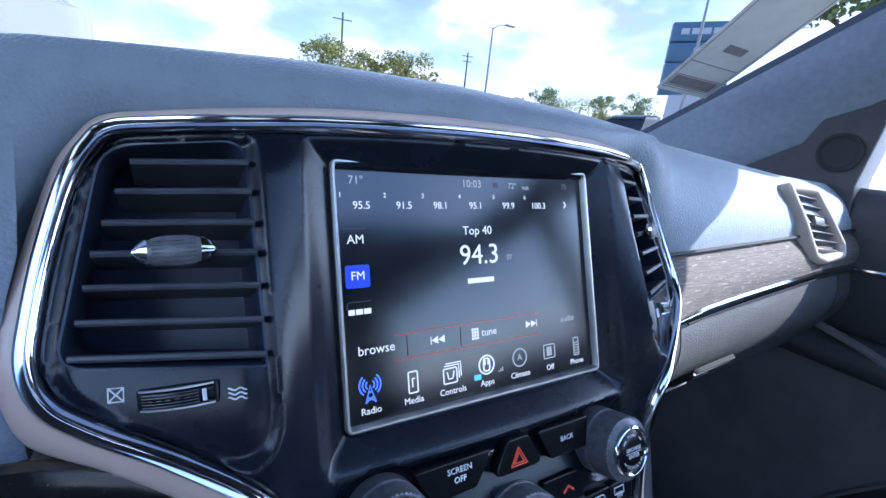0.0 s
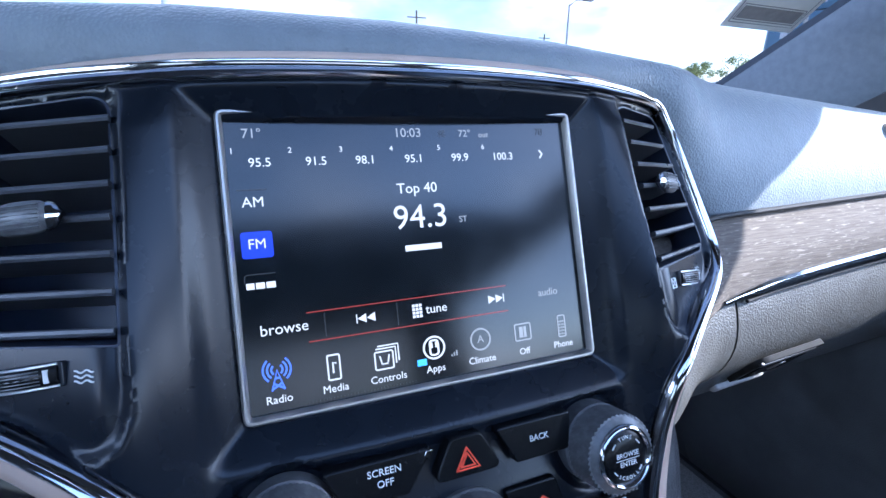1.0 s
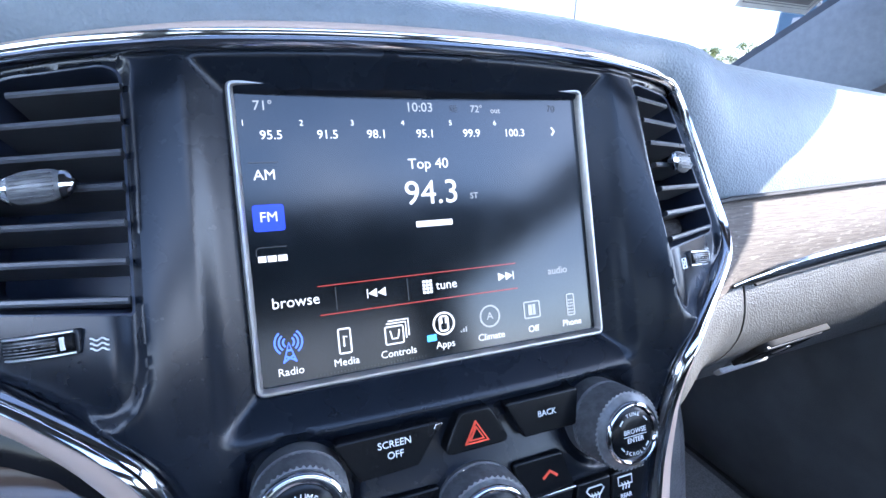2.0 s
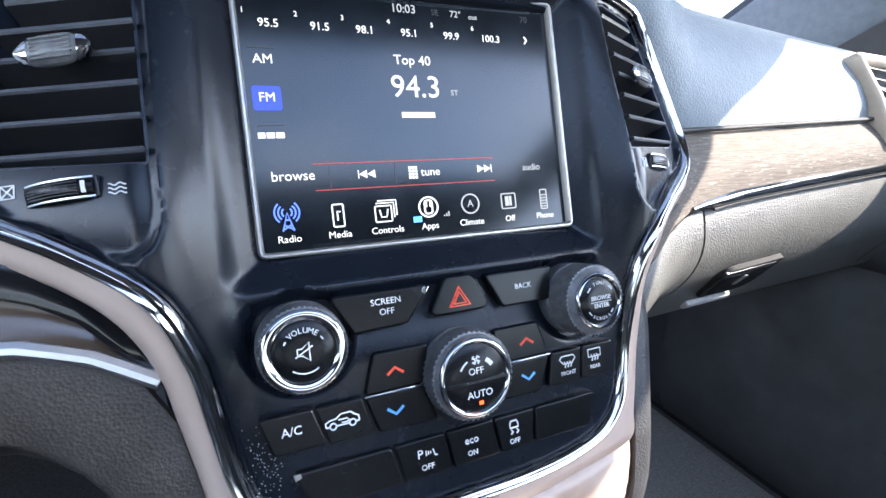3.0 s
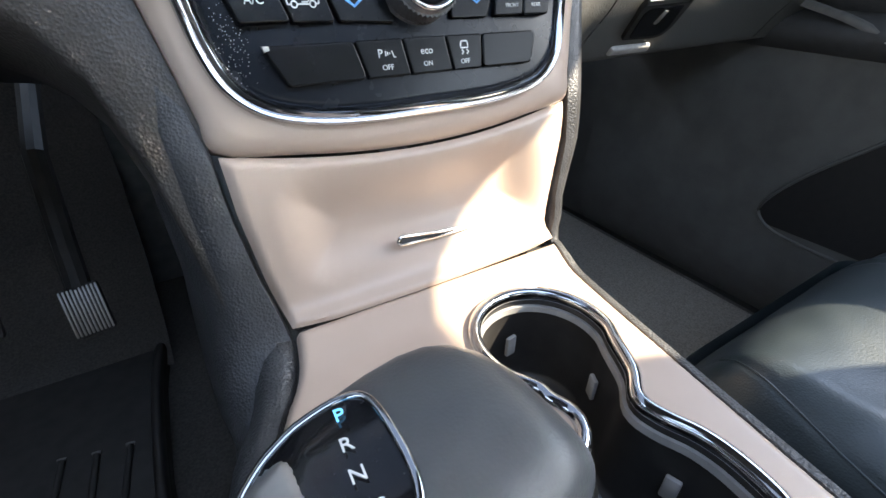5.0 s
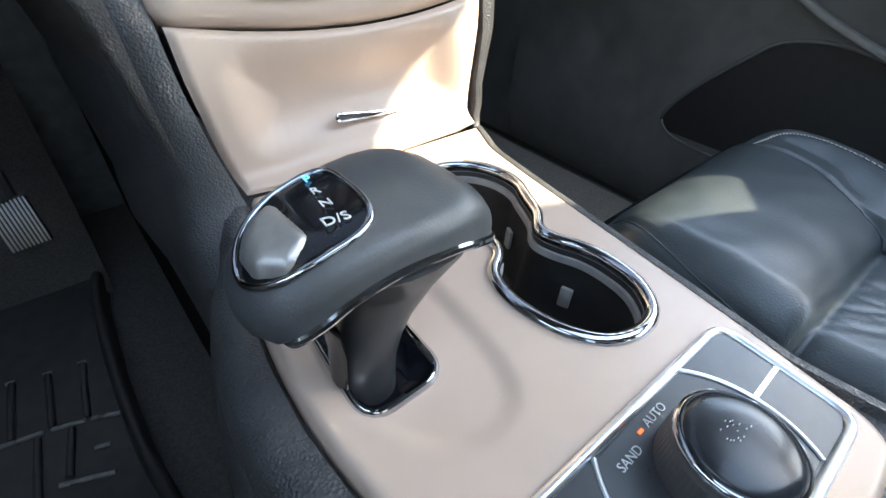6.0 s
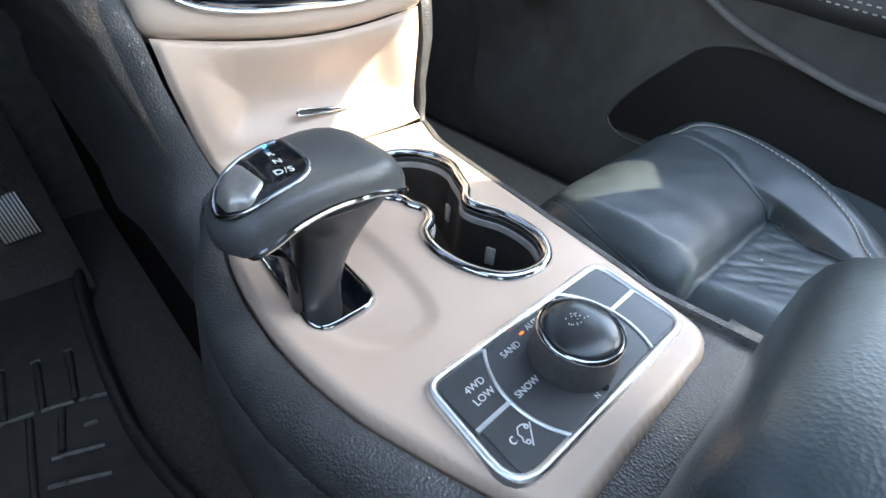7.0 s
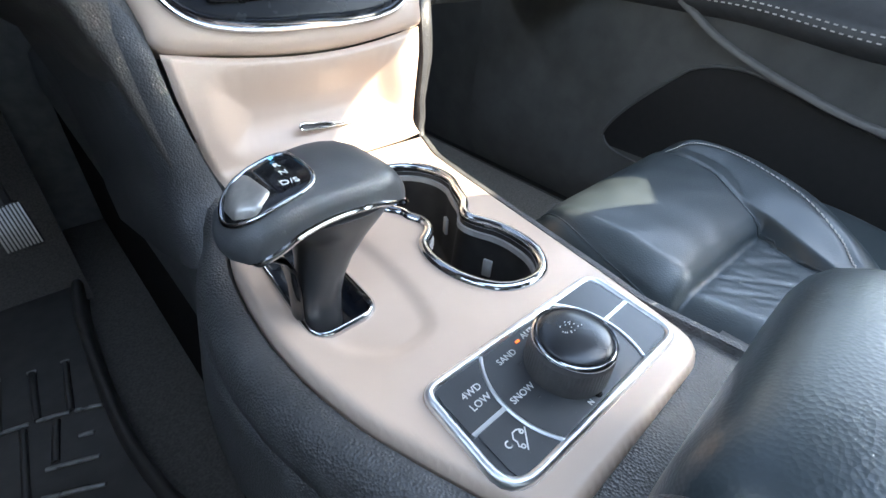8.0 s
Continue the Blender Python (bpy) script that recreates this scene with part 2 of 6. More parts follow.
LIT_RED = surface("screen_red", (0.65, 0.06, 0.04), 0.3, emit=0.05)
PRNDL_BLUE = surface("selector_blue", (0.10, 0.45, 1.0), 0.3, emit=0.13)
PAPER = surface("cream_paper", (0.84, 0.81, 0.72), 0.7, spread=0.04, scale=30)
PAPER_INK = surface("grey_ink", (0.30, 0.27, 0.24), 0.7, spread=0.1, scale=80)
PRIVACY_GLASS = clear_glass("privacy_glass", (0.05, 0.054, 0.056))
SIDE_GLASS = clear_glass("tinted_side_glass", (0.38, 0.39, 0.40))
ROOF_GLASS = clear_glass("tinted_roof_glass", (0.45, 0.48, 0.50))
# windscreen tint set very dark to hold down the bright outside
GLASS = clear_glass("window_glass", (0.034, 0.033, 0.035))
ASPHALT = surface("asphalt", (0.30, 0.29, 0.27), 0.9, second=(0.24, 0.235, 0.22), scale=0.6, grain=0.6, grain_scale=40)
LEAF = surface("tree_leaves", (0.42, 0.47, 0.18), 0.6, second=(0.26, 0.33, 0.12), scale=1.3)
LEAF_LIGHT = surface("light_tree_leaves", (0.52, 0.51, 0.16), 0.6, second=(0.34, 0.36, 0.11), scale=1.3)
BARK = surface("bark", (0.12, 0.09, 0.065), 0.9, spread=0.3, scale=12)
POLE_METAL = surface("galvanised_steel", (0.42, 0.42, 0.42), 0.5, 0.6, spread=0.1, scale=8)
POLE_WOOD = surface("weathered_pole_wood", (0.20, 0.17, 0.14), 0.9, spread=0.25, scale=6)
SIGN_BLUE = surface("blue_sign_face", (0.13, 0.24, 0.36), 0.4, spread=0.08, scale=2)
SIGN_WHITE = surface("white_sign_letters", (0.75, 0.77, 0.80), 0.5, spread=0.04, scale=4)
CAR_WHITE = surface("white_car_paint", (0.78, 0.78, 0.78), 0.25, spread=0.02, scale=3, coat=0.8)
CAR_DARK = surface("dark_car_paint", (0.03, 0.035, 0.045), 0.25, spread=0.1, scale=3, coat=0.8)
CAR_GLASS = surface("dark_car_glass", (0.02, 0.025, 0.03), 0.08, spread=0.1, scale=3)


# ---- shape helpers ----
def link(name, bm, material, parent=None, label="", flat=30.0):
    me = bpy.data.meshes.new(name)
    bmesh.ops.recalc_face_normals(bm, faces=bm.faces)
    bm.to_mesh(me)
    bm.free()
    me.materials.append(material)
    me.shade_smooth()
    me.set_sharp_from_angle(angle=radians(flat))
    ob = new(name, me)
    if parent:
        ob.parent = parent
    if label:
        tagged(ob, label)
    return ob


def part(name, bm, material, parent, label="", flat=30.0):
    return link(name, bm, material, parent, label, flat)


def thing(name, label, category, group="", at=None, kind=""):
    ob = new(name)
    ob.empty_display_size = 0.05
    if at is not None:
        ob.matrix_world = at
    return tagged(ob, label, category, group, kind)


def spline(points, closed=False, n=6):
    """Points along a smooth curve through the given ones (any dimension)."""
    p = [np.array(q, float) for q in points]
    k = len(p)
    out = []
    for i in range(k if closed else k - 1):
        a = p[(i - 1) % k] if closed or i > 0 else 2 * p[0] - p[1]
        b, c = p[i], p[(i + 1) % k]
        d = p[(i + 2) % k] if closed or i + 2 < k else 2 * p[-1] - p[-2]
        for j in range(n):
            t = j / n
            out.append(0.5 * (2 * b + (c - a) * t + (2 * a - 5 * b + 4 * c - d) * t * t + (3 * b - a - 3 * c + d) * t ** 3))
    if not closed:
        out.append(p[-1])
    return out


def fillet(points, radius, n=5):
    """A polygon's corners rounded; radius: one number or one a corner."""
    k, out = len(points), []
    for i in range(k):
        a, b, c = (np.array(points[(i + j) % k], float) for j in (-1, 0, 1))
        r = radius[i] if isinstance(radius, (list, tuple)) else radius
        u, v = (a - b), (c - b)
        lu, lv = np.linalg.norm(u), np.linalg.norm(v)
        u, v = u / lu, v / lv
        half = math.acos(max(-0.9999, min(0.9999, float(u @ v)))) / 2
        d = min(r / math.tan(half), 0.48 * lu, 0.48 * lv)
        s, e = b + u * d, b + v * d
        for j in range(n + 1):
            t = j / n
            out.append((1 - t) ** 2 * s + 2 * t * (1 - t) * b + t * t * e)
    return out


def inset(points, d):
    """A closed 2D outline moved inward by d (counter-clockwise outline)."""
    p = np.array([q[:2] for q in points], float)
    area = 0.5 * np.sum(p[:, 0] * np.roll(p[:, 1], -1) - np.roll(p[:, 0], -1) * p[:, 1])
    e = np.roll(p, -1, 0) - p
    e /= np.linalg.norm(e, axis=1, keepdims=True) + 1e-12
    nrm = np.stack([-e[:, 1], e[:, 0]], 1) * np.sign(area)
    m = nrm + np.roll(nrm, 1, 0)
    m /= np.maximum(np.linalg.norm(m, axis=1, keepdims=True), 1e-6)
    k = np.maximum(np.sum(m * nrm, axis=1, keepdims=True), 0.5)
    return p + m * d / k


def stack(bm, rings, close=True, cap=(True, True)):
    """Skin a list of rings of 3D points."""
    vs = [[bm.verts.new(tuple(map(float, q))) for q in ring] for ring in rings]
    k = len(vs[0])
    for a, b in zip(vs, vs[1:]):
        for i in range(k if close else k - 1):
            j = (i + 1) % k
            bm.faces.new((a[i], a[j], b[j], b[i]))
    if close and cap[0]:
        bm.faces.new(vs[0][::-1])
    if close and cap[1]:
        bm.faces.new(vs[-1])
    return bm


def slab(outline, z0, z1, bevel=0.0, steps=3, bm=None):
    """A plate from a 2D outline between two heights, with a rounded upper edge."""
    bm = bm or bmesh.new()
    pts = [np.array(q[:2], float) for q in outline]
    rings = [[(*q, z0) for q in pts]]
    if bevel:
        for i in range(steps + 1):
            a = math.pi / 2 * i / steps
            ring = inset(pts, bevel * (1 - math.cos(a)))
            rings.append([(*q, z1 - bevel + bevel * math.sin(a)) for q in ring])
        rings.append([(*q, z1) for q in inset(pts, bevel + 0.00008)])
    else:
        rings.append([(*q, z1) for q in pts])
    return stack(bm, rings)


def box(x0, x1, y0, y1, z0, z1, bevel=0.0, steps=2, bm=None, m=None):
    bm2 = bmesh.new()
    bmesh.ops.create_cube(bm2, size=1)
    bmesh.ops.transform(bm2, matrix=Matrix.LocRotScale(((x0 + x1) / 2, (y0 + y1) / 2, (z0 + z1) / 2), None, (x1 - x0, y1 - y0, z1 - z0)), verts=bm2.verts)
    if bevel:
        bmesh.ops.bevel(bm2, geom=bm2.edges[:], offset=bevel, segments=steps, profile=0.5, affect="EDGES")
    if m is not None:
        bmesh.ops.transform(bm2, matrix=m, verts=bm2.verts)
    if bm is None:
        return bm2
    me = bpy.data.meshes.new("tmp")
    bm2.to_mesh(me)
    bm.from_mesh(me)
    bm2.free()
    bpy.data.meshes.remove(me)
    return bm


def lathe(profile, n=48, at=(0, 0, 0), m=None, bm=None, wob=None, cap=(True, True)):
    """A turned body: profile of (radius, height) about the local z axis."""
    bm = bm or bmesh.new()
    rings = []
    for r, z in profile:
        ring = []
        for i in range(n):
            a = 2 * math.pi * i / n
            q = Vector((at[0] + r * math.cos(a), at[1] + r * math.sin(a), at[2] + z))
            ring.append(m @ q if m is not None else q)
        rings.append(ring)
    return stack(bm, rings, cap=cap)


def sweep(path, profile, up=(0, 0, 1), closed=False, bm=None, scale=None):
    """A profile of (side, up) pairs carried along a 3D path."""
    bm = bm or bmesh.new()
    p = [Vector(tuple(map(float, q))) for q in path]
    rings, k = [], len(p)
    for i in range(k):
        a = p[(i - 1) % k] if closed or i else p[0]
        b = p[(i + 1) % k] if closed or i < k - 1 else p[-1]
        t = (b - a).normalized()
        u = Vector(up)
        s = t.cross(u).normalized()
        u = s.cross(t).normalized()
        f = scale[i] if scale else 1.0
        rings.append([p[i] + s * (x * f) + u * (y * f) for x, y in profile])
    if closed:
        rings.append(rings[0])
        vs = [[bm.verts.new(q) for q in ring] for ring in rings[:-1]]
        m = len(profile)
        for i in range(k):
            a, b = vs[i], vs[(i + 1) % k]
            for j in range(m):
                bm.faces.new((a[j], a[(j + 1) % m], b[(j + 1) % m], b[j]))
        return bm
    return stack(bm, rings)


def tube(path, r, n=8, closed=False, bm=None, up=(0, 0, 1)):
    prof = [(r * math.cos(2 * math.pi * i / n), r * math.sin(2 * math.pi * i / n)) for i in range(n)]
    return sweep(path, prof, up, closed, bm)


def grid(rows, bm=None):
    """A sheet from rows of 3D points."""
    return stack(bm or bmesh.new(), rows, close=False)


def solid(bm, thick):
    """Give a sheet a thickness."""
    bmesh.ops.recalc_face_normals(bm, faces=bm.faces)
    bmesh.ops.solidify(bm, geom=bm.faces[:], thickness=thick)
    return bm


def dense(outline, step=0.001):
    p = np.array([q[:2] for q in outline], float)
    out = []
    for a, b in zip(p, np.roll(p, -1, 0)):
        k = max(1, int(np.linalg.norm(b - a) / step))
        out += [a + (b - a) * i / k for i in range(k)]
    return np.array(out)


def inside(outline, q):
    p = np.array([c[:2] for c in outline], float)
    x, y = q[:, 0], q[:, 1]
    res = np.zeros(len(q), bool)
    for a, b in zip(p, np.roll(p, -1, 0)):
        if a[1] == b[1]:
            continue
        hit = (a[1] > y) != (b[1] > y)
        res ^= hit & (x < (b[0] - a[0]) * (y - a[1]) / (b[1] - a[1]) + a[0])
    return res


def distance(outline, q):
    """Signed distance to an outline, positive inside, and the nearest outline point."""
    d = dense(outline, 0.0015)
    best, near = np.full(len(q), 1e9), np.zeros(len(q), int)
    for i in range(0, len(d), 200):
        dd = np.linalg.norm(q[:, None, :] - d[None, i:i + 200, :], axis=2)
        k = dd.argmin(1)
        v = dd[np.arange(len(q)), k]
        better = v < best
        best[better], near[better] = v[better], k[better] + i
    return np.where(inside(outline, q), best, -best), d[near]


def ease(x, a, b):
    t = np.clip((x - a) / (b - a), 0, 1)
    return t * t * (3 - 2 * t)


def field(outline, step, height, holes=()):
    """A moulded sheet: a grid inside an outline, raised by height(x, y, depth inside); edges lie on the outlines."""
    p = np.array([c[:2] for c in outline], float)
    x0, y0 = p.min(0) - step
    nx, ny = (np.ceil((p.max(0) + step - (x0, y0)) / step)).astype(int) + 1
    gx, gy = np.meshgrid(x0 + step * np.arange(nx), y0 + step * np.arange(ny), indexing="ij")
    q = np.stack([gx.ravel(), gy.ravel()], 1)
    d, near = distance(outline, q)
    ok = d > -1e-9
    hole_d = []
    for h in holes:
        hd, hn = distance(h, q)
        hole_d.append((hd, hn))
        ok &= hd < 0
    ok = ok.reshape(nx, ny)
    cell = ok[:-1, :-1].astype(int) + ok[1:, :-1] + ok[1:, 1:] + ok[:-1, 1:] >= 2
    pos = q.copy()
    used = np.zeros((nx, ny), bool)
    for a, b in ((0, 0), (1, 0), (1, 1), (0, 1)):
        used[a:nx - 1 + a, b:ny - 1 + b] |= cell
    full = np.zeros((nx, ny), int)
    for a, b in ((0, 0), (1, 0), (1, 1), (0, 1)):
        full[a:nx - 1 + a, b:ny - 1 + b] += cell
    edge = (used & (full < 4)).ravel()
    out = edge & (np.abs(d) < step * 1.6)
    pos[out] = near[out]
    for hd, hn in hole_d:
        e = edge & (np.abs(hd) < step * 1.6) & (np.abs(hd) < np.abs(d))
        pos[e] = hn[e]
    dd, _ = distance(outline, pos)
    z = height(pos[:, 0], pos[:, 1], np.maximum(dd, 0))
    bm = bmesh.new()
    index = {}
    for i in np.flatnonzero(used.ravel()):
        index[int(i)] = bm.verts.new((float(pos[i, 0]), float(pos[i, 1]), float(z[i])))
    for i, j in zip(*np.nonzero(cell)):
        c = [int(a * ny + b) for a, b in ((i, j), (i + 1, j), (i + 1, j + 1), (i, j + 1))]
        try:
            bm.faces.new([index[k] for k in c])
        except ValueError:
            pass
    return bm


def words(s, size, at, material, parent, name="lettering", turn=0.0, depth=0.0002, m=None, width=1.0):
    """Lettering in Blender's own font, centred, as a mesh."""
    cu = bpy.data.curves.new(name, "FONT")
    cu.body, cu.size, cu.align_x, cu.align_y, cu.extrude, cu.resolution_u = s, size, "CENTER", "CENTER", depth, 3
    tmp = new("tmp", cu)
    me = bpy.data.meshes.new_from_object(tmp)
    bpy.data.objects.remove(tmp)
    bpy.data.curves.remove(cu)
    me.name = name
    place = (m or Matrix.Identity(4)) @ Matrix.Translation(at) @ Matrix.Rotation(radians(turn), 4, "Z") @ Matrix.Diagonal((width, 1, 1, 1))
    me.transform(place)
    me.materials.clear()
    me.materials.append(material)
    ob = new(name, me)
    if parent:
        ob.parent = parent
    return ob


def bars(name, rects, w, material, parent, thick=0.0002, label="", kind=""):
    """Small flat marks: rectangles (x0, x1, y0, y1)."""
    bm = bmesh.new()
    for x0, x1, y0, y1 in rects:
        box(x0, x1, y0, y1, w - thick, w + thick, bm=bm)
    return tagged(part(name, bm, material, parent, label), kind=kind)


def strokes(name, lines, r, w, material, parent, label=""):
    """Thin marks along 2D polylines."""
    bm = bmesh.new()
    for line in lines:
        sweep([(x, y, w) for x, y in line], [(-r, -0.0002), (r, -0.0002), (r, 0.0002), (-r, 0.0002)], bm=bm)
    return part(name, bm, material, parent, label)


# ---- the car's shell: floor, roof, walls, glass ----
GLASS_SLOPE = 0.5


def screen_z(y):
    """Height of the windscreen over a place ahead."""
    return 1.38 + (0.40 - y) * GLASS_SLOPE


def shell():
    f = slab([(-0.86, -2.4), (0.86, -2.4), (0.86, 0.75), (-0.86, 0.75)], 0.48, 0.515)
    tagged(link("floor", f, TOE), "black carpeted cabin floor", "floor", kind="structure")
    f = slab(fillet([(0.10, -0.72), (0.78, -0.72), (0.78, 0.69), (0.10, 0.69)], 0.03, 4), 0.512, 0.522, 0.003)
    tagged(link("trim_carpet", f, CARPET), "carpet in the passenger footwell, lightened grey-brown for glare", "carpet", kind="structure")
    # roof, out of view, with one glazed opening added for light and reflections
    OPEN_ROOF = [(-0.55, 0.66, -0.95, -0.40)]

    def roof_z(x, y):
        return 1.645 - 0.03 * max(0, (y + 0.35) / 0.33) ** 2 - 0.02 * max(0, (-1.4 - y)) ** 2 - 0.05 * (abs(x) / 0.74) ** 4

    r = bmesh.new()
    xs_ = sorted({-0.74, -0.66, -0.55, -0.42, -0.2, -0.10, 0.0, 0.2, 0.42, 0.55, 0.66, 0.74})
    ys_ = sorted({-2.4, -2.1, -1.75, -1.4, -1.10, -0.95, -0.66, -0.40, -0.24, -0.12, -0.02})
    v = {(x, y): r.verts.new((x, y, roof_z(x, y))) for x in xs_ for y in ys_}
    for x0, x1 in zip(xs_, xs_[1:]):
        for y0, y1 in zip(ys_, ys_[1:]):
            if not any(a <= x0 and x1 <= b and c <= y0 and y1 <= d for a, b, c, d in OPEN_ROOF):
                r.faces.new((v[x0, y0], v[x1, y0], v[x1, y1], v[x0, y1]))
    solid(r, -0.03)
    tagged(link("ceiling", r, HEADLINER), "dark cloth headliner round an added, unseen roof opening", "ceiling", kind="structure")
    # bulkhead below the windscreen
    b = box(-0.86, 0.86, 0.70, 0.75, 0.515, 1.26)
    tagged(link("wall_front", b, BULKHEAD), "black carpeted bulkhead behind the dashboard", "wall", kind="structure")
    # plain closing wall at the tail with an opening for the rear window
    t = bmesh.new()
    box(-0.86, 0.86, -2.44, -2.40, 0.515, 1.20, bm=t)
    box(-0.86, -0.60, -2.44, -2.40, 1.20, 1.66, bm=t)
    box(0.60, 0.86, -2.44, -2.40, 1.20, 1.66, bm=t)
    box(-0.60, 0.60, -2.44, -2.40, 1.58, 1.66, bm=t)
    tagged(link("wall_rear", t, BODY_TRIM), "plain dark tail wall with a rear window opening", "wall", kind="structure")
    w = bmesh.new()
    box(0.80, 0.86, -2.40, 0.75, 0.515, 1.20, bm=w)        # below the sill
    stack(w, [[(0.76, y0, z), (0.80, y0, z), (0.80, y0 - 0.085, z), (0.76, y0 - 0.085, z)] for y0, z in ((-0.578, 1.20), (-0.590, 1.34), (-0.640, 1.60))])  # leaning middle post
    foot = [(-0.455, 1.190), (-0.486, 1.203), (-0.520, 1.226), (-0.553, 1.247), (-0.582, 1.264), (-0.61, 1.31), (-0.61, 1.185), (-0.455, 1.185)]
    stack(w, [[(x, y, z) for y, z in foot] for x in (0.752, 0.785)])  # unseen flare at the middle post's foot, shaped to bound the seat's sun patch
    box(0.76, 0.84, -2.40, -2.10, 1.20, 1.60, bm=w)
    stack(w, [[(0.735, y, z), (0.775, y, z), (0.775, y, 1.66), (0.735, y, 1.66)] for y, z in ((-2.40, 1.562), (-0.43, 1.562), (-0.20, 1.600), (-0.02, 1.610))])  # roof rail
    box(0.80, 0.86, 0.22, 0.75, 1.20, 1.30, bm=w)
    tagged(link("wall_right", w, BODY_TRIM), "dark trimmed car side with window openings", "wall", kind="structure")
    w = bmesh.new()
    box(-0.86, -0.80, -2.40, 0.75, 0.515, 1.20, bm=w)
    box(-0.86, -0.80, 0.22, 0.75, 1.20, 1.30, bm=w)
    box(-0.80, -0.76, -1.06, -0.72, 1.20, 1.60, bm=w)
    # raised sill, out of view, added to cut light from the driver's window
    box(-0.80, -0.77, -0.72, 0.30, 1.20, 1.33, bm=w)
    box(-0.84, -0.76, -2.40, -2.10, 1.20, 1.60, bm=w)
    box(-0.86, -0.74, -2.40, -0.02, 1.562, 1.66, bm=w)
    tagged(link("wall_left", w, BODY_TRIM), "dark trimmed car side with window openings", "wall", kind="structure")
    # front posts: a broad padded bar along the edge of the windscreen
    for s in (1, -1):
        p = bmesh.new()
        rings = []
        for y, x in ((0.66, 0.735), (0.45, 0.728), (0.27, 0.712), (0.08, 0.692), (-0.05, 0.675), (-0.16, 0.66)):
            z = screen_z(y) if y > -0.03 else screen_z(-0.03) + (-0.03 - y) * 0.12
            thin = 1.0 if y > 0.0 else 0.35
            wide = float(np.interp(y, [0.08, 0.27, 0.45], [1.0, 1.30, 1.55]))  # the foot spreads towards the dash
            rings.append([(s * (x + dx), y + dy * thin * (wide if dy < -0.05 else 1), z + dz * thin * (wide if dy < -0.05 else 1)) for dx, dy, dz in
                          ((0.0, 0.012, 0.008), (0.004, -0.02, -0.012), (0.018, -0.054, -0.040), (0.036, -0.085, -0.062), (0.07, -0.098, -0.07), (0.12, -0.06, -0.03), (0.10, 0.01, 0.015))])
        stack(p, rings)
        ob = link("trim_post" if s > 0 else "trim_post_left", p, PILLAR, flat=50)
        tagged(ob, "dark grey padded windscreen post trim", "trim", kind="structure")
    # glass
    g = bmesh.new()
    grid([[(x * (1 - 0.05 * (0.6 - y)), y, screen_z(y) + 0.004) for x in np.linspace(-0.74, 0.74, 5)] for y in (0.62, 0.3, -0.03)], g)
    ob = tagged(link("window_1", g, GLASS), "windscreen glass, darkened to dim the outside", "window", kind="structure")
    ob.visible_shadow = False
    g = bmesh.new()
    grid([[(x, y, roof_z(x, y) + 0.012) for x in np.linspace(-0.57, 0.68, 7)] for y in (-0.97, -0.66, -0.38)], g)
    tagged(link("window_2", g, ROOF_GLASS), "tinted glass of the added, unseen roof opening", "window", kind="structure")
    # unseen pane, kept lighter than the others to brighten the screen's reflection
    g = bmesh.new()
    grid([[(0.775, y, z) for y in (-2.12, -0.66)] for z in (1.19, 1.60)], g)
    tagged(link("window_4", g, SIDE_GLASS), "lightly tinted rear side glass", "window", kind="structure")
    # unseen panes, kept darker so the bezel's reflections stay black
    g = bmesh.new()
    grid([[(-0.785, y, z) for y in (-2.12, -0.95)] for z in (1.19, 1.60)], g)
    grid([[(x, -2.42, z) for x in (-0.61, 0.61)] for z in (1.19, 1.59)], g)
    tagged(link("window_3", g, PRIVACY_GLASS), "dark privacy glass of the tail and far rear side windows", "window", kind="structure")


shell()


def paper_sticker():
    n = Vector((0, GLASS_SLOPE, 1)).normalized()
    ex = Vector((1, 0, 0))
    ey = n.cross(ex).normalized()
    c = Vector((0.53, 0.296, screen_z(0.296))) - n * 0.004
    m = Matrix((( *[ex[0], ey[0], n[0], c[0]],), (ex[1], ey[1], n[1], c[1]), (ex[2], ey[2], n[2], c[2]), (0, 0, 0, 1)))
    t = thing("window_sticker", "cream paper sheet with printed boxes stuck on the windscreen", "sticker", at=m)
    # a sheet that runs up and back along the glass; local y points back up the glass
    sgn = 1 if ey.y < 0 else -1
    q = [(0.0, 0.0), (0.145, 0.0), (0.02, sgn * 0.30), (-0.125, sgn * 0.30)]
    part("sheet", slab(q, -0.0004, 0.0), PAPER, t)

    def at(u, v):
        return (u + v * (-0.125 / 0.30), sgn * v)

    def outline(u0, u1, v0, v1):
        c4 = [at(u0, v0), at(u1, v0), at(u1, v1), at(u0, v1)]
        return c4 + c4[:1]

    for u0, u1, v0, v1 in ((0.015, 0.13, 0.018, 0.040), (0.05, 0.10, 0.105, 0.120)):
        bm = stack(bmesh.new(), [[(*p, -0.0010) for p in outline(u0, u1, v0, v1)[:4]], [(*p, -0.0006) for p in outline(u0, u1, v0, v1)[:4]]])
        part("printed_box", bm, PAPER_INK, t, "grey printed box")
    lines = [outline(0.008, 0.137, 0.010, 0.28), [at(0.008, 0.075), at(0.137, 0.075)], outline(0.012, 0.133, 0.015, 0.043)]
    for one in lines:
        strokes("printed_line", [one], 0.0006, -0.0008, PAPER_INK, t)


paper_sticker()


# ---- centre stack, built in its own plane: x across, y up the panel, z towards the cabin ----
LEAN_BACK = 17.5
STACK = pose(0, 0, 1.235, 90 - LEAN_BACK)


def crown(u):
    return -0.45 * np.asarray(u) ** 2


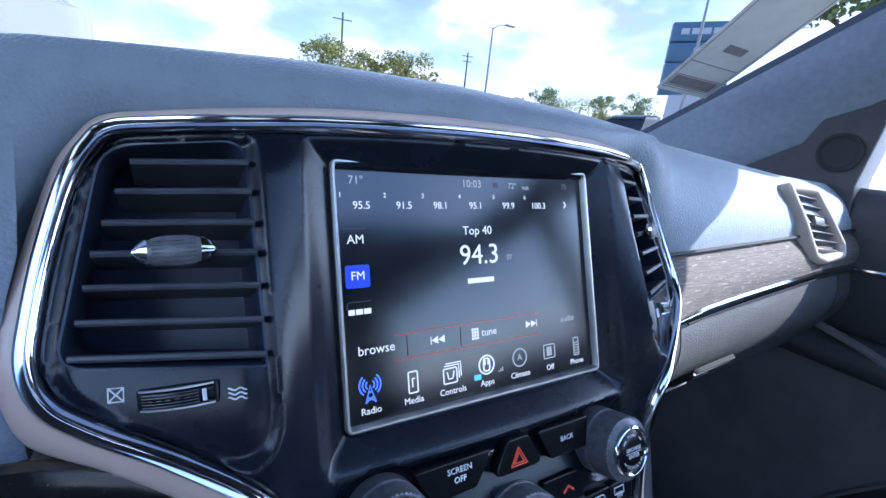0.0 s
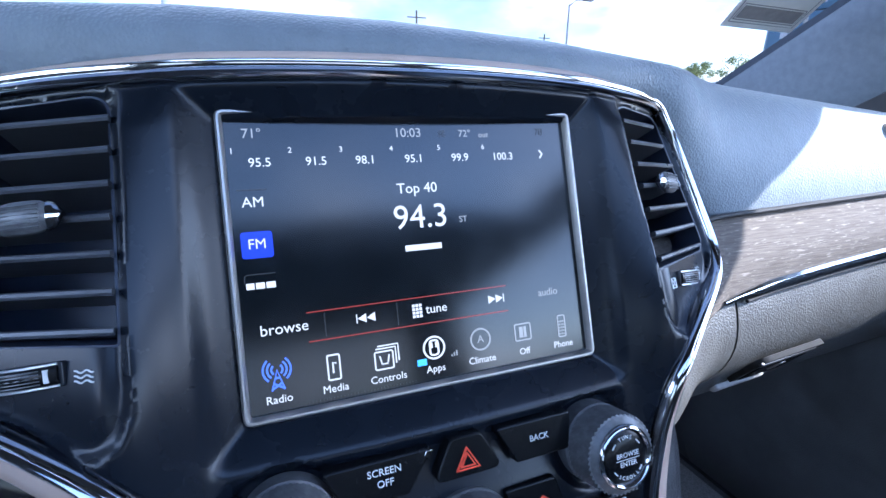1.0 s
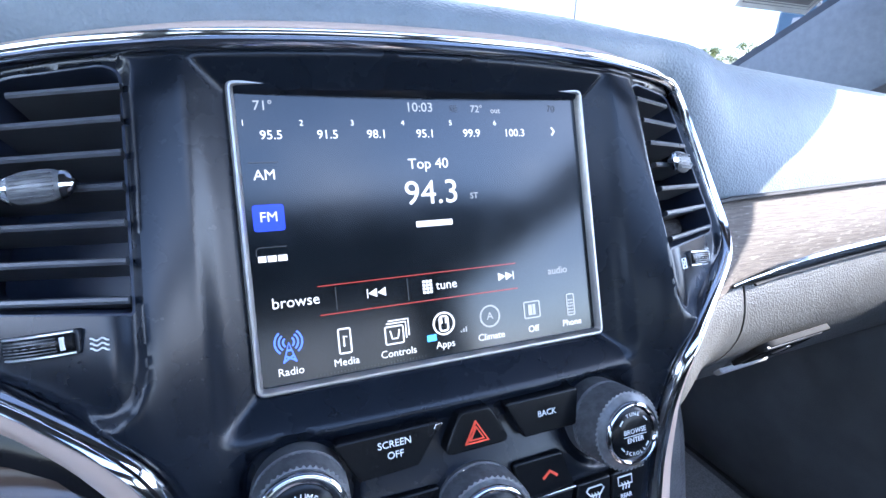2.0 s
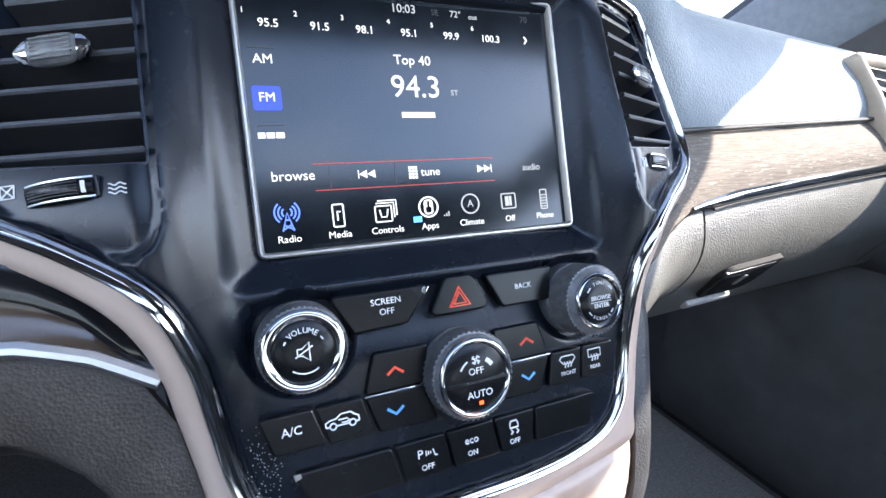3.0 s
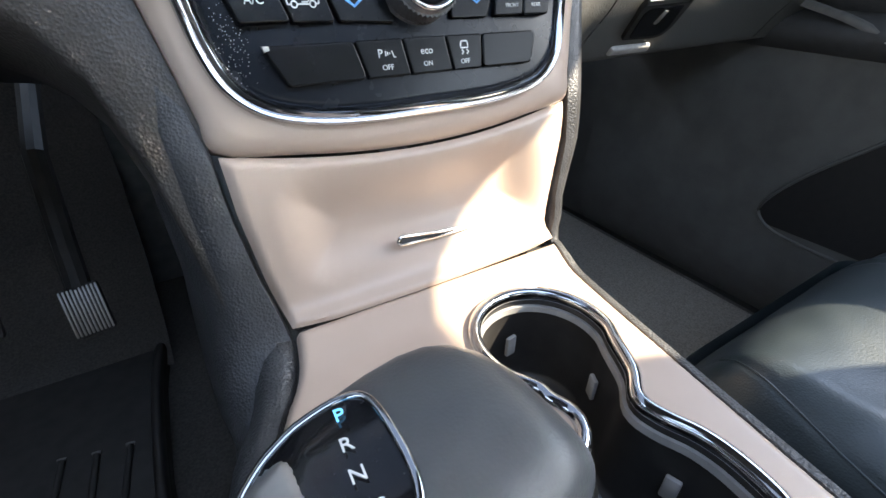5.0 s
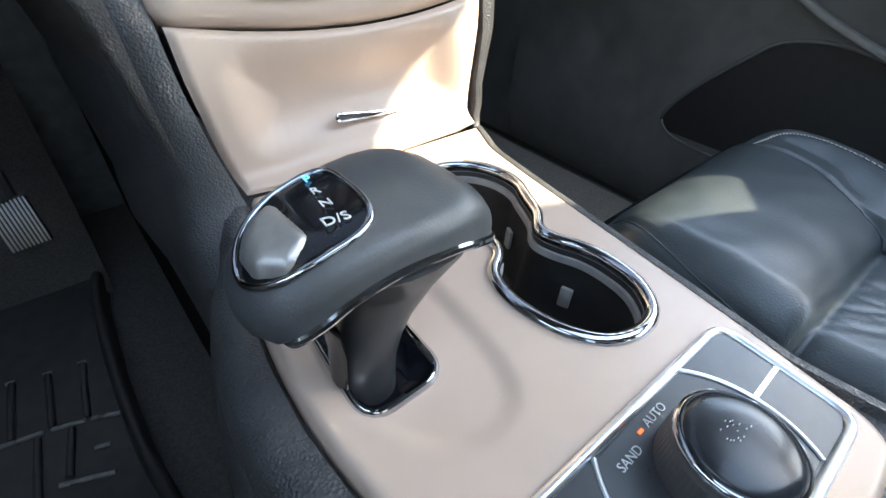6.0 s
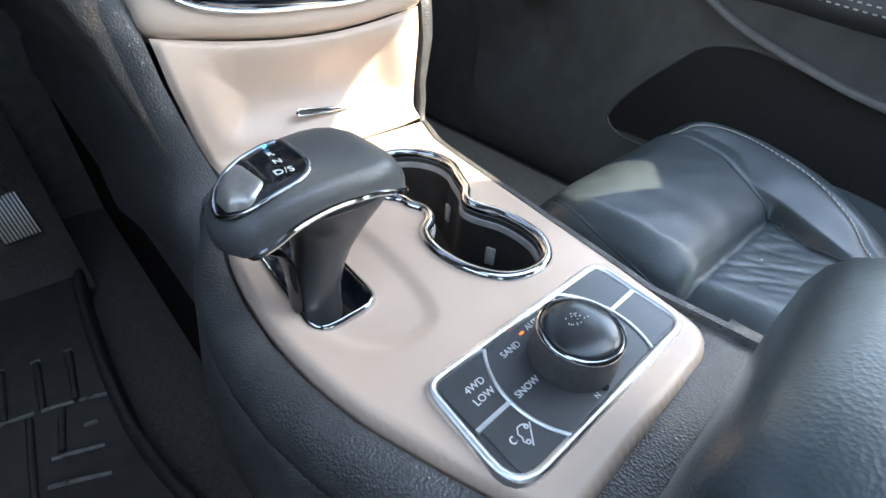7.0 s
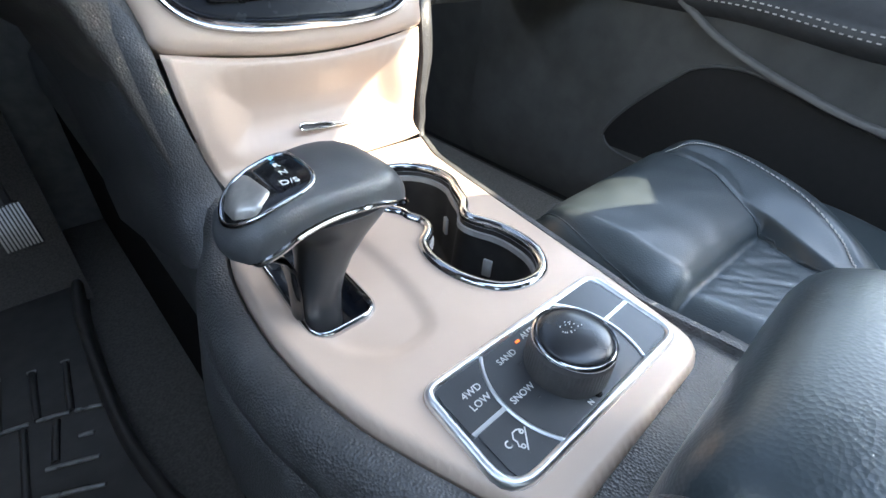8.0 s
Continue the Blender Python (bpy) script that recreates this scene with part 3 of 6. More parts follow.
def smoothed(knots, values, sigma):
    """A table of heights along the panel with its kinks rounded off."""
    v = np.linspace(-.30, .16, 461)
    k = np.exp(-(np.arange(-60, 61) * .001 / sigma) ** 2 / 2)
    t = np.convolve(np.pad(np.interp(v, knots, values), 60, mode="edge"), k / k.sum(), mode="valid")
    return v, t


LOUVRE = smoothed([-.06, -.034, -.0155, .0105, .025, .038, .066, .08], [.0215, .0195, .0172, .0135, .0105, .0085, .0012, -.002], .006)
FLANK = smoothed([-.23, -.17, -.14, -.11, -.08, -.0467, -.0177, .003, .03, .0615, .09], [-.018, -.0145, -.005, .005, .0115, .0160, .0105, .0047, -.001, -.0075, -.011], .013)


def louvre_w(u, v):
    """Depth of the louvre faces, which turn away outward beside the screen."""
    return np.interp(v, *LOUVRE) - .47 * (np.abs(u) - .132)


def base_w(u, v):
    """Depth of the bezel and its surround: crowned in the middle, the ends turned back and full towards their lower part."""
    a, v = np.abs(u), np.asarray(v, float)
    top = ease(v, .058, .080)
    low = 1 - ease(-v, .12, .18)
    straight = ease(a, .100, .140) * (np.interp(v, *FLANK) - .47 * (a - .132) - crown(u))
    k = np.clip((a - .09) / .075, 0, 1)
    arc = np.interp(v, *FLANK) - .47 * (a - .132) - .185 * .075 * (1 - k) ** 2 - crown(u)
    return crown(u) + low * (straight * (1 - top) + arc * ease(a, .085, .125) * top)


HALF_CHROME = [(0, -0.207), (0.035, -0.207), (0.065, -0.2045), (0.09, -0.198), (0.105, -0.186), (0.1125, -0.168), (0.1175, -0.14), (0.1225, -0.11),
               (0.1348, -0.0808), (0.1622, -0.0596), (0.1923, -0.0431), (0.2075, -0.032), (0.2138, -0.017), (0.2126, 0.0025), (0.2077, 0.0306),
               (0.1999, 0.0601), (0.1919, 0.0752), (0.183, 0.0827), (0.1613, 0.0836), (0.12, 0.0835), (0.06, 0.085), (0, 0.0855)]
HALF_EDGE = [(0, -0.228), (0.04, -0.2265), (0.08, -0.222), (0.119, -0.215), (0.1235, -0.196), (0.1275, -0.176), (0.134, -0.142), (0.1385, -0.115),
             (0.1498, -0.0908), (0.1702, -0.0736), (0.1993, -0.0571), (0.2165, -0.044), (0.2238, -0.017), (0.2216, 0.0035), (0.2152, 0.0316),
             (0.2069, 0.0611), (0.1989, 0.0782), (0.188, 0.0905), (0.1643, 0.0924), (0.12, 0.0938), (0.06, 0.096), (0, 0.0965)]


def whole(half):
    return half + [(-u, v) for u, v in half[-2:0:-1]]


CHROME_LINE = spline(whole(HALF_CHROME), True, 6)
EDGE_LINE = [(u + .0055 * float(ease(-v, .10, .15)) * float(ease(u, .09, .118)), v) for u, v in spline(whole(HALF_EDGE), True, 6)]  # a little fuller on the passenger's side
VENT = fillet([(.188, .0765), (.131, .0765), (.1295, -.0255), (.2055, -.0195)], [.016, .010, .002, .010], 5)
VENT_POD = spline([(.190, .0785), (.150, .0795), (.1310, .078), (.1262, .066), (.1258, -.020), (.1262, -.046), (.1315, -.061), (.146, -.0655), (.168, -.056),
                   (.193, -.039), (.204, -.028), (.2065, -.010), (.200, .030), (.195, .060)], True, 4)
POD = fillet([(-.1090, -.0865), (.1090, -.0865), (.1090, .0815), (-.1090, .0815)], [.012, .012, .004, .004], 5)
CONTROLS = fillet([(-.0880, -.200), (.0880, -.200), (.1020, -.120), (.1045, -.0875), (-.1045, -.0875), (-.1020, -.120)], .010, 4)


def bezel_height(x, y, d):
    q = np.stack([np.abs(x), y], 1)
    z = 0.0125 + base_w(x, y)
    pod, _ = distance(POD, q)
    rim = np.clip(pod / 0.0165, 0, 1)
    z = z - 0.0112 * (np.sqrt(rim * rim + 0.006) - 0.0775) - 0.012 * ease(pod, 0.0172, 0.0180)
    panel, _ = distance(CONTROLS, q)
    z = z - 0.0040 * ease(panel, 0.0, 0.0050) * ease(y, -0.128, -0.100)
    for ku, kv in ((-0.0785, -0.1110), (0.0785, -0.1125)):
        z = z - 0.0035 * ease(-np.hypot(x - ku, y - kv), -0.0260, -0.0235)
    vp, _ = distance(VENT_POD, q)
    z = z - 0.0056 * ease(vp, -0.001, 0.0050)
    return z - 0.006 * (1 - ease(d, 0.0, 0.006))


stack_ob = thing("center_stack", "dash centre stack in satin black with chrome and beige surround", "dashboard", at=STACK)
part("bezel_panel", field(inset(CHROME_LINE, 0.0005), 0.0016, bezel_height, (VENT, [(-u, v) for u, v in VENT][::-1])), SATIN, stack_ob, "satin black moulded bezel", flat=60)
ring = [(u, v, 0.0115 + float(base_w(u, v))) for u, v in CHROME_LINE]
prof = [(-.0044, -.010), (-.0044, .001), (-.0036, .0032), (-.0020, .0042), (-.0006, .0036), (.0002, .0026), (.0012, .0032), (.0026, .0034), (.0038, .0020), (.0044, -.002), (.0044, -.010)]
part("chrome_surround", sweep(ring, prof, closed=True), CHROME, stack_ob, "polished chrome surround", flat=50)
rows = []
for k in range(6):
    f = (0.0, 0.12, 0.5, 0.85, 0.97, 1.0)[k]
    h = (0.006, 0.0105, 0.0095, 0.0065, 0.002, -0.030)[k]
    line = []
    for a, b in zip(CHROME_LINE, EDGE_LINE):
        a, b = np.array(a), np.array(b)
        q = a + (b - a) * f * (1 + .35 * float(ease(b[1], -.07, -.02)) * (1 - .75 * float(ease(b[1], .07, .088))))
        line.append((*q, h + float(base_w(*a)) * (1 - .4 * f) + float(base_w(*q)) * .4 * f))
    rows.append(line)
bm = bmesh.new()
stack(bm, rows, cap=(False, False))
part("beige_surround", bm, BEIGE, stack_ob, "beige painted surround", flat=50)


def vent(s, name):
    """A louvred air outlet; s is +1 for the passenger's side, -1 for the driver's."""
    v = thing(name, "black louvred centre air vent with chrome-tipped tab", "air vent", "centre air vents", at=STACK)
    hole = [(s * u, w_) for u, w_ in VENT]
    hole = hole if s > 0 else hole[::-1]
    hu, hv = np.array([p[0] for p in hole]), np.array([p[1] for p in hole])
    rim = bezel_height(hu, hv, np.full(len(hole), 1.0))
    rings = [[(a, b, float(r) + dz) for (a, b), r in zip(inset(hole, o), rim)] for o, dz in ((-.0004, .0003), (.0006, .0002), (.0012, -.0012), (.0014, -.045))]
    part("well", stack(bmesh.new(), rings, cap=(False, True)), VENT_WELL, v, "black vent well, tinted blue for haze", flat=50)
    ups = [.0663, .0525, .0383, .0248, .0105, -.0040, -.0185]
    for i, y in enumerate(ups):
        end = float(np.interp(y, [-.0275, .028, .06, .0755], [.2030, .1915, .1800, .1720]))
        rows = []
        for f in np.linspace(0, 1, 7):
            u = .1305 + (end - .1305) * f
            yy = y - .0012 + (.0028 + .0002 * i) * f
            c = float(louvre_w(u, yy))
            rows.append([(s * u, yy + 0.0016, c - .0006), (s * u, yy + 0.0011, c + .0006), (s * u, yy - 0.0002, c + .0010), (s * u, yy - 0.0013, c + .0004), (s * u, yy - .0016, c - .002),
                         (s * u, yy - .0062, c - .026), (s * u, yy - .0042, c - .026)])
        bm = bmesh.new()
        stack(bm, rows)
        part("slat", bm, SLAT, v)
    cu, cy = .1615, .0262

    def face_w(u):
        return float(louvre_w(u, cy)) + .001

    rings = []
    for f in np.linspace(-1, 1, 9):
        hw = .0066 - .0018 * f ** 4
        u = cu + .0098 * f
        rings.append([(s * u, cy + hw * math.cos(a), face_w(u) + .0035 + (.0042 - .001 * f * f) * math.sin(a)) for a in np.linspace(0, 2 * math.pi, 17)[:-1]])
    tab = part("tab", stack(bmesh.new(), rings), KNURL, v, "ribbed black vent tab")
    rib = bmesh.new()
    for y in np.linspace(-.0042, .0042, 6):
        tube([(s * u, cy + y, face_w(u) + .0072) for u in np.linspace(cu - .008, cu + .008, 5)], .0004, 5, bm=rib)
    tagged(part("ribbing", rib, KNURL, tab), kind="stuff")
    for e in (-1, 1):
        rings = []
        for f, h in ((0, .0056), (.4, .0050), (.8, .0028), (1, .0012)):
            u = cu + e * (.0098 + .0056 * f)
            rings.append([(s * u, cy + h * math.cos(a), face_w(u) + .0032 + .0034 * (1 - .3 * f) * math.sin(a)) for a in np.linspace(0, 2 * math.pi, 13)[:-1]])
        part("chrome_tip", stack(bmesh.new(), rings), CHROME, tab, "chrome tip")

    def pod_w(x, y):
        return float(bezel_height(np.array([x]), np.array([y]), np.array([1.0]))[0])

    # thumb wheel
    wu, wy = .1625, -.0335
    tilt = Matrix.Translation((s * wu, wy, pod_w(s * wu, wy))) @ Matrix.Rotation(s * .44, 4, "Y") @ Matrix.Rotation(radians(-s * 3.0), 4, "Z")
    bm = slab(fillet([(-.0158, -.0046), (.0158, -.0046), (.0158, .0046), (-.0158, .0046)], .001, 3), -.002, .0014, .0006)
    bmesh.ops.transform(bm, matrix=tilt, verts=bm.verts)
    part("wheel_slot", bm, SATIN, v)
    def arch(x):
        return .0030 * (1 - (x / .0145) ** 2)

    along = np.linspace(-.0145, .0145, 9)
    rings = [[tilt @ Vector((x, .0037 * math.cos(a), .0012 + arch(x) + .0014 * math.sin(a))) for a in np.linspace(0, math.pi, 9)] + [tilt @ Vector((x, -.0037, -.001)), tilt @ Vector((x, .0037, -.001))] for x in along]
    wheel = part("thumb_wheel", stack(bmesh.new(), rings), BUTTON, v, "ribbed black thumb wheel", flat=50)
    bm = bmesh.new()
    for y in np.linspace(-.0024, .0024, 5):
        tube([tilt @ Vector((x, y, .0024 + arch(x))) for x in np.linspace(-.0130, .0095, 7)], .00026, 5, bm=bm)
    tagged(part("ribbing", bm, STEM, wheel), kind="stuff")
    for y in (.0039, -.0039):
        part("chrome_edge", tube([tilt @ Vector((x, y, .0014 + arch(x))) for x in along], .00055, 6), BRIGHT, wheel, "thin chrome edging")
    part("index_mark", box(.0108, .0122, -.0024, .0024, .0024, .0040, m=tilt), MARK, wheel, "white index mark")
    def print_on(name, lines, r):
        bm = bmesh.new()
        for line in lines:
            sweep([(x, y, pod_w(x, y) + .0003) for x, y in line], [(-r, -.0002), (r, -.0002), (r, .0002), (-r, .0002)], bm=bm)
        part(name, bm, MARK, v)

    bx, by, r = s * wu - .0220, wy + (.0025 if s < 0 else -.0010), .0027
    sq = [(bx - r, by - r), (bx + r, by - r), (bx + r, by + r), (bx - r, by + r), (bx - r, by - r)]
    print_on("closed_mark", [sq, [(bx - r, by - r), (bx + r, by + r)], [(bx - r, by + r), (bx + r, by - r)]], .00028)
    wx, wv = s * wu + .0208, wy + (-.0011 if s < 0 else .0020)
    print_on("open_mark", [[(wx + x, wv + y + .0005 * math.sin(x * 1500)) for x in np.linspace(-.0034, .0034, 9)] for y in (-.0018, 0, .0018)], .00028)


vent(-1, "air_vent")
vent(1, "air_vent")


# ---- touch screen ----
def touch_screen():
    t = thing("touchscreen", "dark glossy touch screen showing a lit radio page", "touchscreen", at=STACK)
    outer = fillet([(-.0925, -.0700), (.0925, -.0700), (.0925, .0700), (-.0925, .0700)], .0045, 5)
    inner = inset(outer, .0030)
    rings = [[(*p, -.006) for p in outer], [(*p, .0006) for p in outer], [(*p, .0016) for p in inset(outer, .0010)], [(*p, .0016) for p in inset(outer, .0019)], [(*p, -.0006) for p in inner], [(*p, -.006) for p in inner]]
    bm = bmesh.new()
    stack(bm, rings, cap=(False, False))
    part("frame", bm, SILVER, t, "satin silver screen frame")
    glass = part("display", slab(inset(outer, .003), -.006, -.0030), SCREEN, t, "glossy black display")
    w = -.0028

    def tx(s, u, v, size, mat=LIT_WHITE, width=1.0):
        words(s, size, (u, v, w), mat, glass, depth=.0001, width=width)

    tx("71°", -.078, .0595, .0062, LIT_GREY)
    tx("10:03", -.004, .0595, .0066, LIT_GREY)
    tx("SE", .0145, .0590, .0048, LIT_DARK)
    tx("72°", .0275, .0590, .0052, LIT_GREY)
    tx("out", .0385, .0583, .0042, LIT_GREY)
    tx("70", .0735, .0595, .0054, LIT_DARK)
    for i, (s, u) in enumerate((("95.5", -.0755), ("91.5", -.0505), ("98.1", -.0270), ("95.1", -.0020), ("99.9", .0235), ("100.3", .0490))):
        tx(s, u, .0462, .0058)
        tx(str(i + 1), u - .0115, .0517, .0038)
    strokes("arrow", [[(.0725, .0492), (.0742, .0470), (.0725, .0448)]], .00045, w, LIT_WHITE, glass)
    tx("Top 40", -.002, .0310, .0074)
    tx("94.3", -.0015, .0160, .0172)
    tx("ST", .0215, .0135, .0044, LIT_GREY)
    bars("title_bar", [(-.0115, .0080, -.0006, .0024)], w, LIT_WHITE, glass, .0001)
    tx("AM", -.0800, .0282, .0066)
    fm = part("source_key", slab(fillet([(-.0867, .0030), (-.0733, .0030), (-.0733, .0150), (-.0867, .0150)], .0015, 3), -.0031, -.00285), LIT_BLUE, glass, "lit blue key")
    words("FM", .0064, (-.080, .0092, w + .0003), LIT_WHITE, fm, depth=.0001)
    bars("source_mark", [(-.0862, -.0828, -.0108, -.0080), (-.0822, -.0784, -.0108, -.0080), (-.0778, -.0738, -.0108, -.0080)], w, LIT_WHITE, glass, .0001)
    for one in ([(-.0865, .0340), (-.0738, .0340)], [(-.0868, -.0080), (-.0866, -.0050), (-.0855, -.0042), (-.0735, -.0042)]):
        strokes("key_outline", [one], .00022, w, LIT_DARK, glass)
    tx("browse", -.0720, -.0300, .0070)
    tx("tune", .0015, -.0310, .0064)
    tx("audio", .0680, -.0310, .0058, LIT_GREY)
    bars("keypad_mark", [(x - .0007, x + .0007, y - .0007, y + .0007) for x in (-.0106, -.0088, -.0070) for y in (-.0336, -.0318, -.0300, -.0282)], w, LIT_WHITE, glass, .0001, kind="stuff")

    def tri(bm, x, y, d, h):
        stack(bm, [[(x, y - h, w - .0001), (x, y + h, w - .0001), (x + d, y, w - .0001)], [(x, y - h, w + .0001), (x, y + h, w + .0001), (x + d, y, w + .0001)]])

    bm = bmesh.new()
    tri(bm, -.0346, -.0305, -.0042, .0022), tri(bm, -.0302, -.0305, -.0042, .0022)
    box(-.0394, -.0389, -.0327, -.0283, w - .0001, w + .0001, bm=bm)
    part("skip_back_mark", bm, LIT_WHITE, glass)
    bm = bmesh.new()
    tri(bm, .0310, -.0305, .0042, .0022), tri(bm, .0354, -.0305, .0042, .0022)
    box(.0398, .0403, -.0327, -.0283, w - .0001, w + .0001, bm=bm)
    part("skip_forward_mark", bm, LIT_WHITE, glass)
    for y in (-.0243, -.0378):
        strokes("red_line", [[(-.062, y), (.042, y)]], .00022, w, LIT_RED, glass, "thin red rule")
    for x in (-.0540, -.0190):
        strokes("key_divider", [[(x, -.0365), (x, -.0255)]], .0002, w, LIT_DARK, glass)
    for s, u in (("Radio", -.0770), ("Media", -.0520), ("Controls", -.0265), ("Apps", -.0020), ("Climate", .0240), ("Off", .0495), ("Phone", .0745)):
        tx(s, u, -.0612, .0050)
    # radio mast
    lines = [[(-.0797, -.0570), (-.0770, -.0480), (-.0743, -.0570)], [(-.0787, -.0540), (-.0748, -.0562)], [(-.0753, -.0540), (-.0792, -.0562)], [(-.0780, -.0515), (-.0760, -.0515)]]
    for r in (.0024, .0042, .0060):
        for c in (0, 180):
            lines.append([(-.0770 + r * math.cos(radians(c + a)), -.0478 + r * math.sin(radians(c + a))) for a in range(-50, 51, 20)])
    strokes("radio_icon", lines, .00042, w, LIT_SKY, glass, "blue radio mast icon")

    def rrect(x0, x1, y0, y1, r=.0008):
        q = fillet([(x0, y0), (x1, y0), (x1, y1), (x0, y1)], r, 3)
        return [tuple(p) for p in q] + [tuple(q[0])]

    strokes("media_icon", [rrect(-.0548, -.0492, -.0570, -.0455), [(-.0524, -.0535), (-.0524, -.0490), (-.0508, -.0495)], [(-.0528, -.0537), (-.0520, -.0533)]], .00036, w, LIT_WHITE, glass)
    strokes("controls_icon", [rrect(-.0325, -.0235, -.0565, -.0480), [(-.0318, -.0465), (-.0220, -.0465), (-.0220, -.0545)], [(-.0308, -.0452), (-.0206, -.0452), (-.0206, -.0535)], [(-.0300, -.0500), (-.0292, -.0540), (-.0262, -.0540)], [(-.0262, -.0535), (-.0254, -.0498)]], .00034, w, LIT_WHITE, glass)
    circle = [(.0055 * math.cos(a), .0055 * math.sin(a)) for a in np.linspace(0, 2 * math.pi, 33)]
    strokes("apps_icon", [[(-.002 + x, -.0505 + y) for x, y in circle], rrect(-.0042, .0002, -.0542, -.0468, .0016), [(-.0032, -.0478), (-.0032, -.0505)], [(-.0008, -.0478), (-.0008, -.0505)]], .00046, w, LIT_WHITE, glass)
    bars("badge", [(-.0115, -.0066, -.0585, -.0553)], w, PRNDL_BLUE, glass, .0001)
    bars("signal_mark", [(.0068 + i * .0014, .0075 + i * .0014, -.0565, -.0556 + i * .0009) for i in range(3)], w, LIT_GREY, glass, .0001)
    strokes("climate_icon", [[(.0240 + x, -.0505 + y) for x, y in circle]], .00040, w, LIT_GREY, glass)
    words("A", .0056, (.0240, -.0505, w), LIT_GREY, glass, depth=.0001)
    strokes("off_icon", [rrect(.0447, .0543, -.0550, -.0462)], .00034, w, LIT_GREY, glass)
    bars("off_block", [(.0472, .0496, -.0535, -.0477), (.0500, .0516, -.0535, -.0477)], w, LIT_GREY, glass, .0001)
    strokes("phone_icon", [rrect(.0722, .0768, -.0570, -.0452)], .00030, w, LIT_GREY, glass)
    bars("phone_keys", [(x - .0004, x + .0004, y - .0004, y + .0004) for x in (.0733, .0745, .0757) for y in np.linspace(-.0555, -.0485, 5)], w, LIT_GREY, glass, .0001, kind="stuff")
    bars("dot_texture", [(x - .00022, x + .00022, y - .00022, y + .00022) for x in np.arange(-.066, -.012, .0016) for y in (-.0665, -.0653)], w, LIT_DARK, glass, .0001, kind="stuff")


touch_screen()


# ---- audio and climate controls ----
controls = thing("control_panel", "black audio and climate control buttons with chrome-ringed knobs", "control panel", at=STACK)
PLATE = 0.0105


def key(name, outline, top=.0152, r=.002, label="", mat=BUTTON):
    return part(name, slab(fillet(outline, r, 3), PLATE - .004, top, .0011), mat, controls, label)


def knob(u, v, r_base, r_ring, r_face, top, label):
    n = 96
    levels = [(r_base + .0012, .004, 0), (r_base + .0012, .0135, 0), (r_base, .0148, 0)]
    for j in range(9):
        f = j / 8
        levels.append((r_base - .0006 * f, .0152 + (top - .0195) * f, 1 + j % 2))
    levels += [(r_base - .0010, top - .0040, 0), (r_ring + .0006, top - .0020, 0)]
    rings = []
    for r, z, odd in levels:
        rings.append([(u + (r + (.0011 if odd and (i + odd) % 2 else 0)) * math.cos(2 * math.pi * i / n), v + (r + (.0011 if odd and (i + odd) % 2 else 0)) * math.sin(2 * math.pi * i / n), z) for i in range(n)])
    k = part("knob", stack(bmesh.new(), rings), KNURL, controls, label, flat=12)
    part("ring", lathe([(r_ring, top - .0030), (r_ring + .0006, top - .0016), (r_ring + .0002, top - .0002), (r_ring - .0010, top + .0004), (r_face + .0006, top - .0002), (r_face, top - .0016)], n, (u, v, 0), cap=(False, False)), CHROME, k, "chrome ring", flat=60)
    part("cap", lathe([(r_face + .0002, top - .004), (r_face + .0002, top - .0012), (r_face - .0014, top - .0003), (r_face * .5, top + .0003), (.0005, top + .0004)], n, (u, v, 0)), BUTTON, k, "smooth black cap")
    return k


def arc_words(s, u, v, r, size, w, parent, mid=90.0, step=15.0):
    for i, ch in enumerate(s):
        a = mid + (len(s) - 1) * step / 2 - i * step
        words(ch, size, (u + r * math.cos(radians(a)), v + r * math.sin(radians(a)), w), MARK, parent, turn=a - 90, depth=.0001)


vol = knob(-.0785, -.1110, .0190, .0177, .0132, .0308, "knurled volume knob with chrome ring")
arc_words("VOLUME", -.0785, -.1110, .0092, .0034, .0314, vol, 90, 14.5)
strokes("scale_mark", [[(-.0785 + .0092 * math.cos(radians(a)), -.1110 + .0092 * math.sin(radians(a))) for a in range(232, 309, 6)],
                       [(-.0785 + .0092 * math.cos(radians(a)), -.1110 + .0092 * math.sin(radians(a))) for a in (142, 152)], [(-.0785 + .0092 * math.cos(radians(a)), -.1110 + .0092 * math.sin(radians(a))) for a in (28, 38)]], .0003, .0313, MARK, vol)
strokes("mute_mark", [[(-.0815, -.1095), (-.0795, -.1095), (-.0765, -.1070), (-.0765, -.1150), (-.0795, -.1125), (-.0815, -.1125), (-.0815, -.1095)], [(-.0825, -.1130), (-.0750, -.1088)]], .00028, .0313, MARK, vol)
fan = knob(.0010, -.1395, .0222, .0194, .0168, .0308, "knurled fan knob with chrome ring")
words("OFF", .0048, (.0005, -.1360, .0315), MARK, fan, depth=.0001)
words("AUTO", .0050, (.0015, -.1475, .0315), MARK, fan, depth=.0001)
bars("split_line", [(-.0158, .0178, -.1418, -.1408)], .0312, CHROME, fan, .0004, "chrome dividing line")
bars("auto_light", [(.0005, .0027, -.1528, -.1510)], .0314, LED, fan, .0002, "small amber light")
fan_lines = []
for k in range(4):
    a = radians(45 + 90 * k)
    fan_lines.append([(.001 + .0004 * math.cos(a), -.1305 + .0004 * math.sin(a)), (.001 + .0020 * math.cos(a + .35), -.1305 + .0020 * math.sin(a + .35)), (.001 + .0022 * math.cos(a - .35), -.1305 + .0022 * math.sin(a - .35))])
strokes("fan_mark", fan_lines, .00045, .0312, MARK, fan)
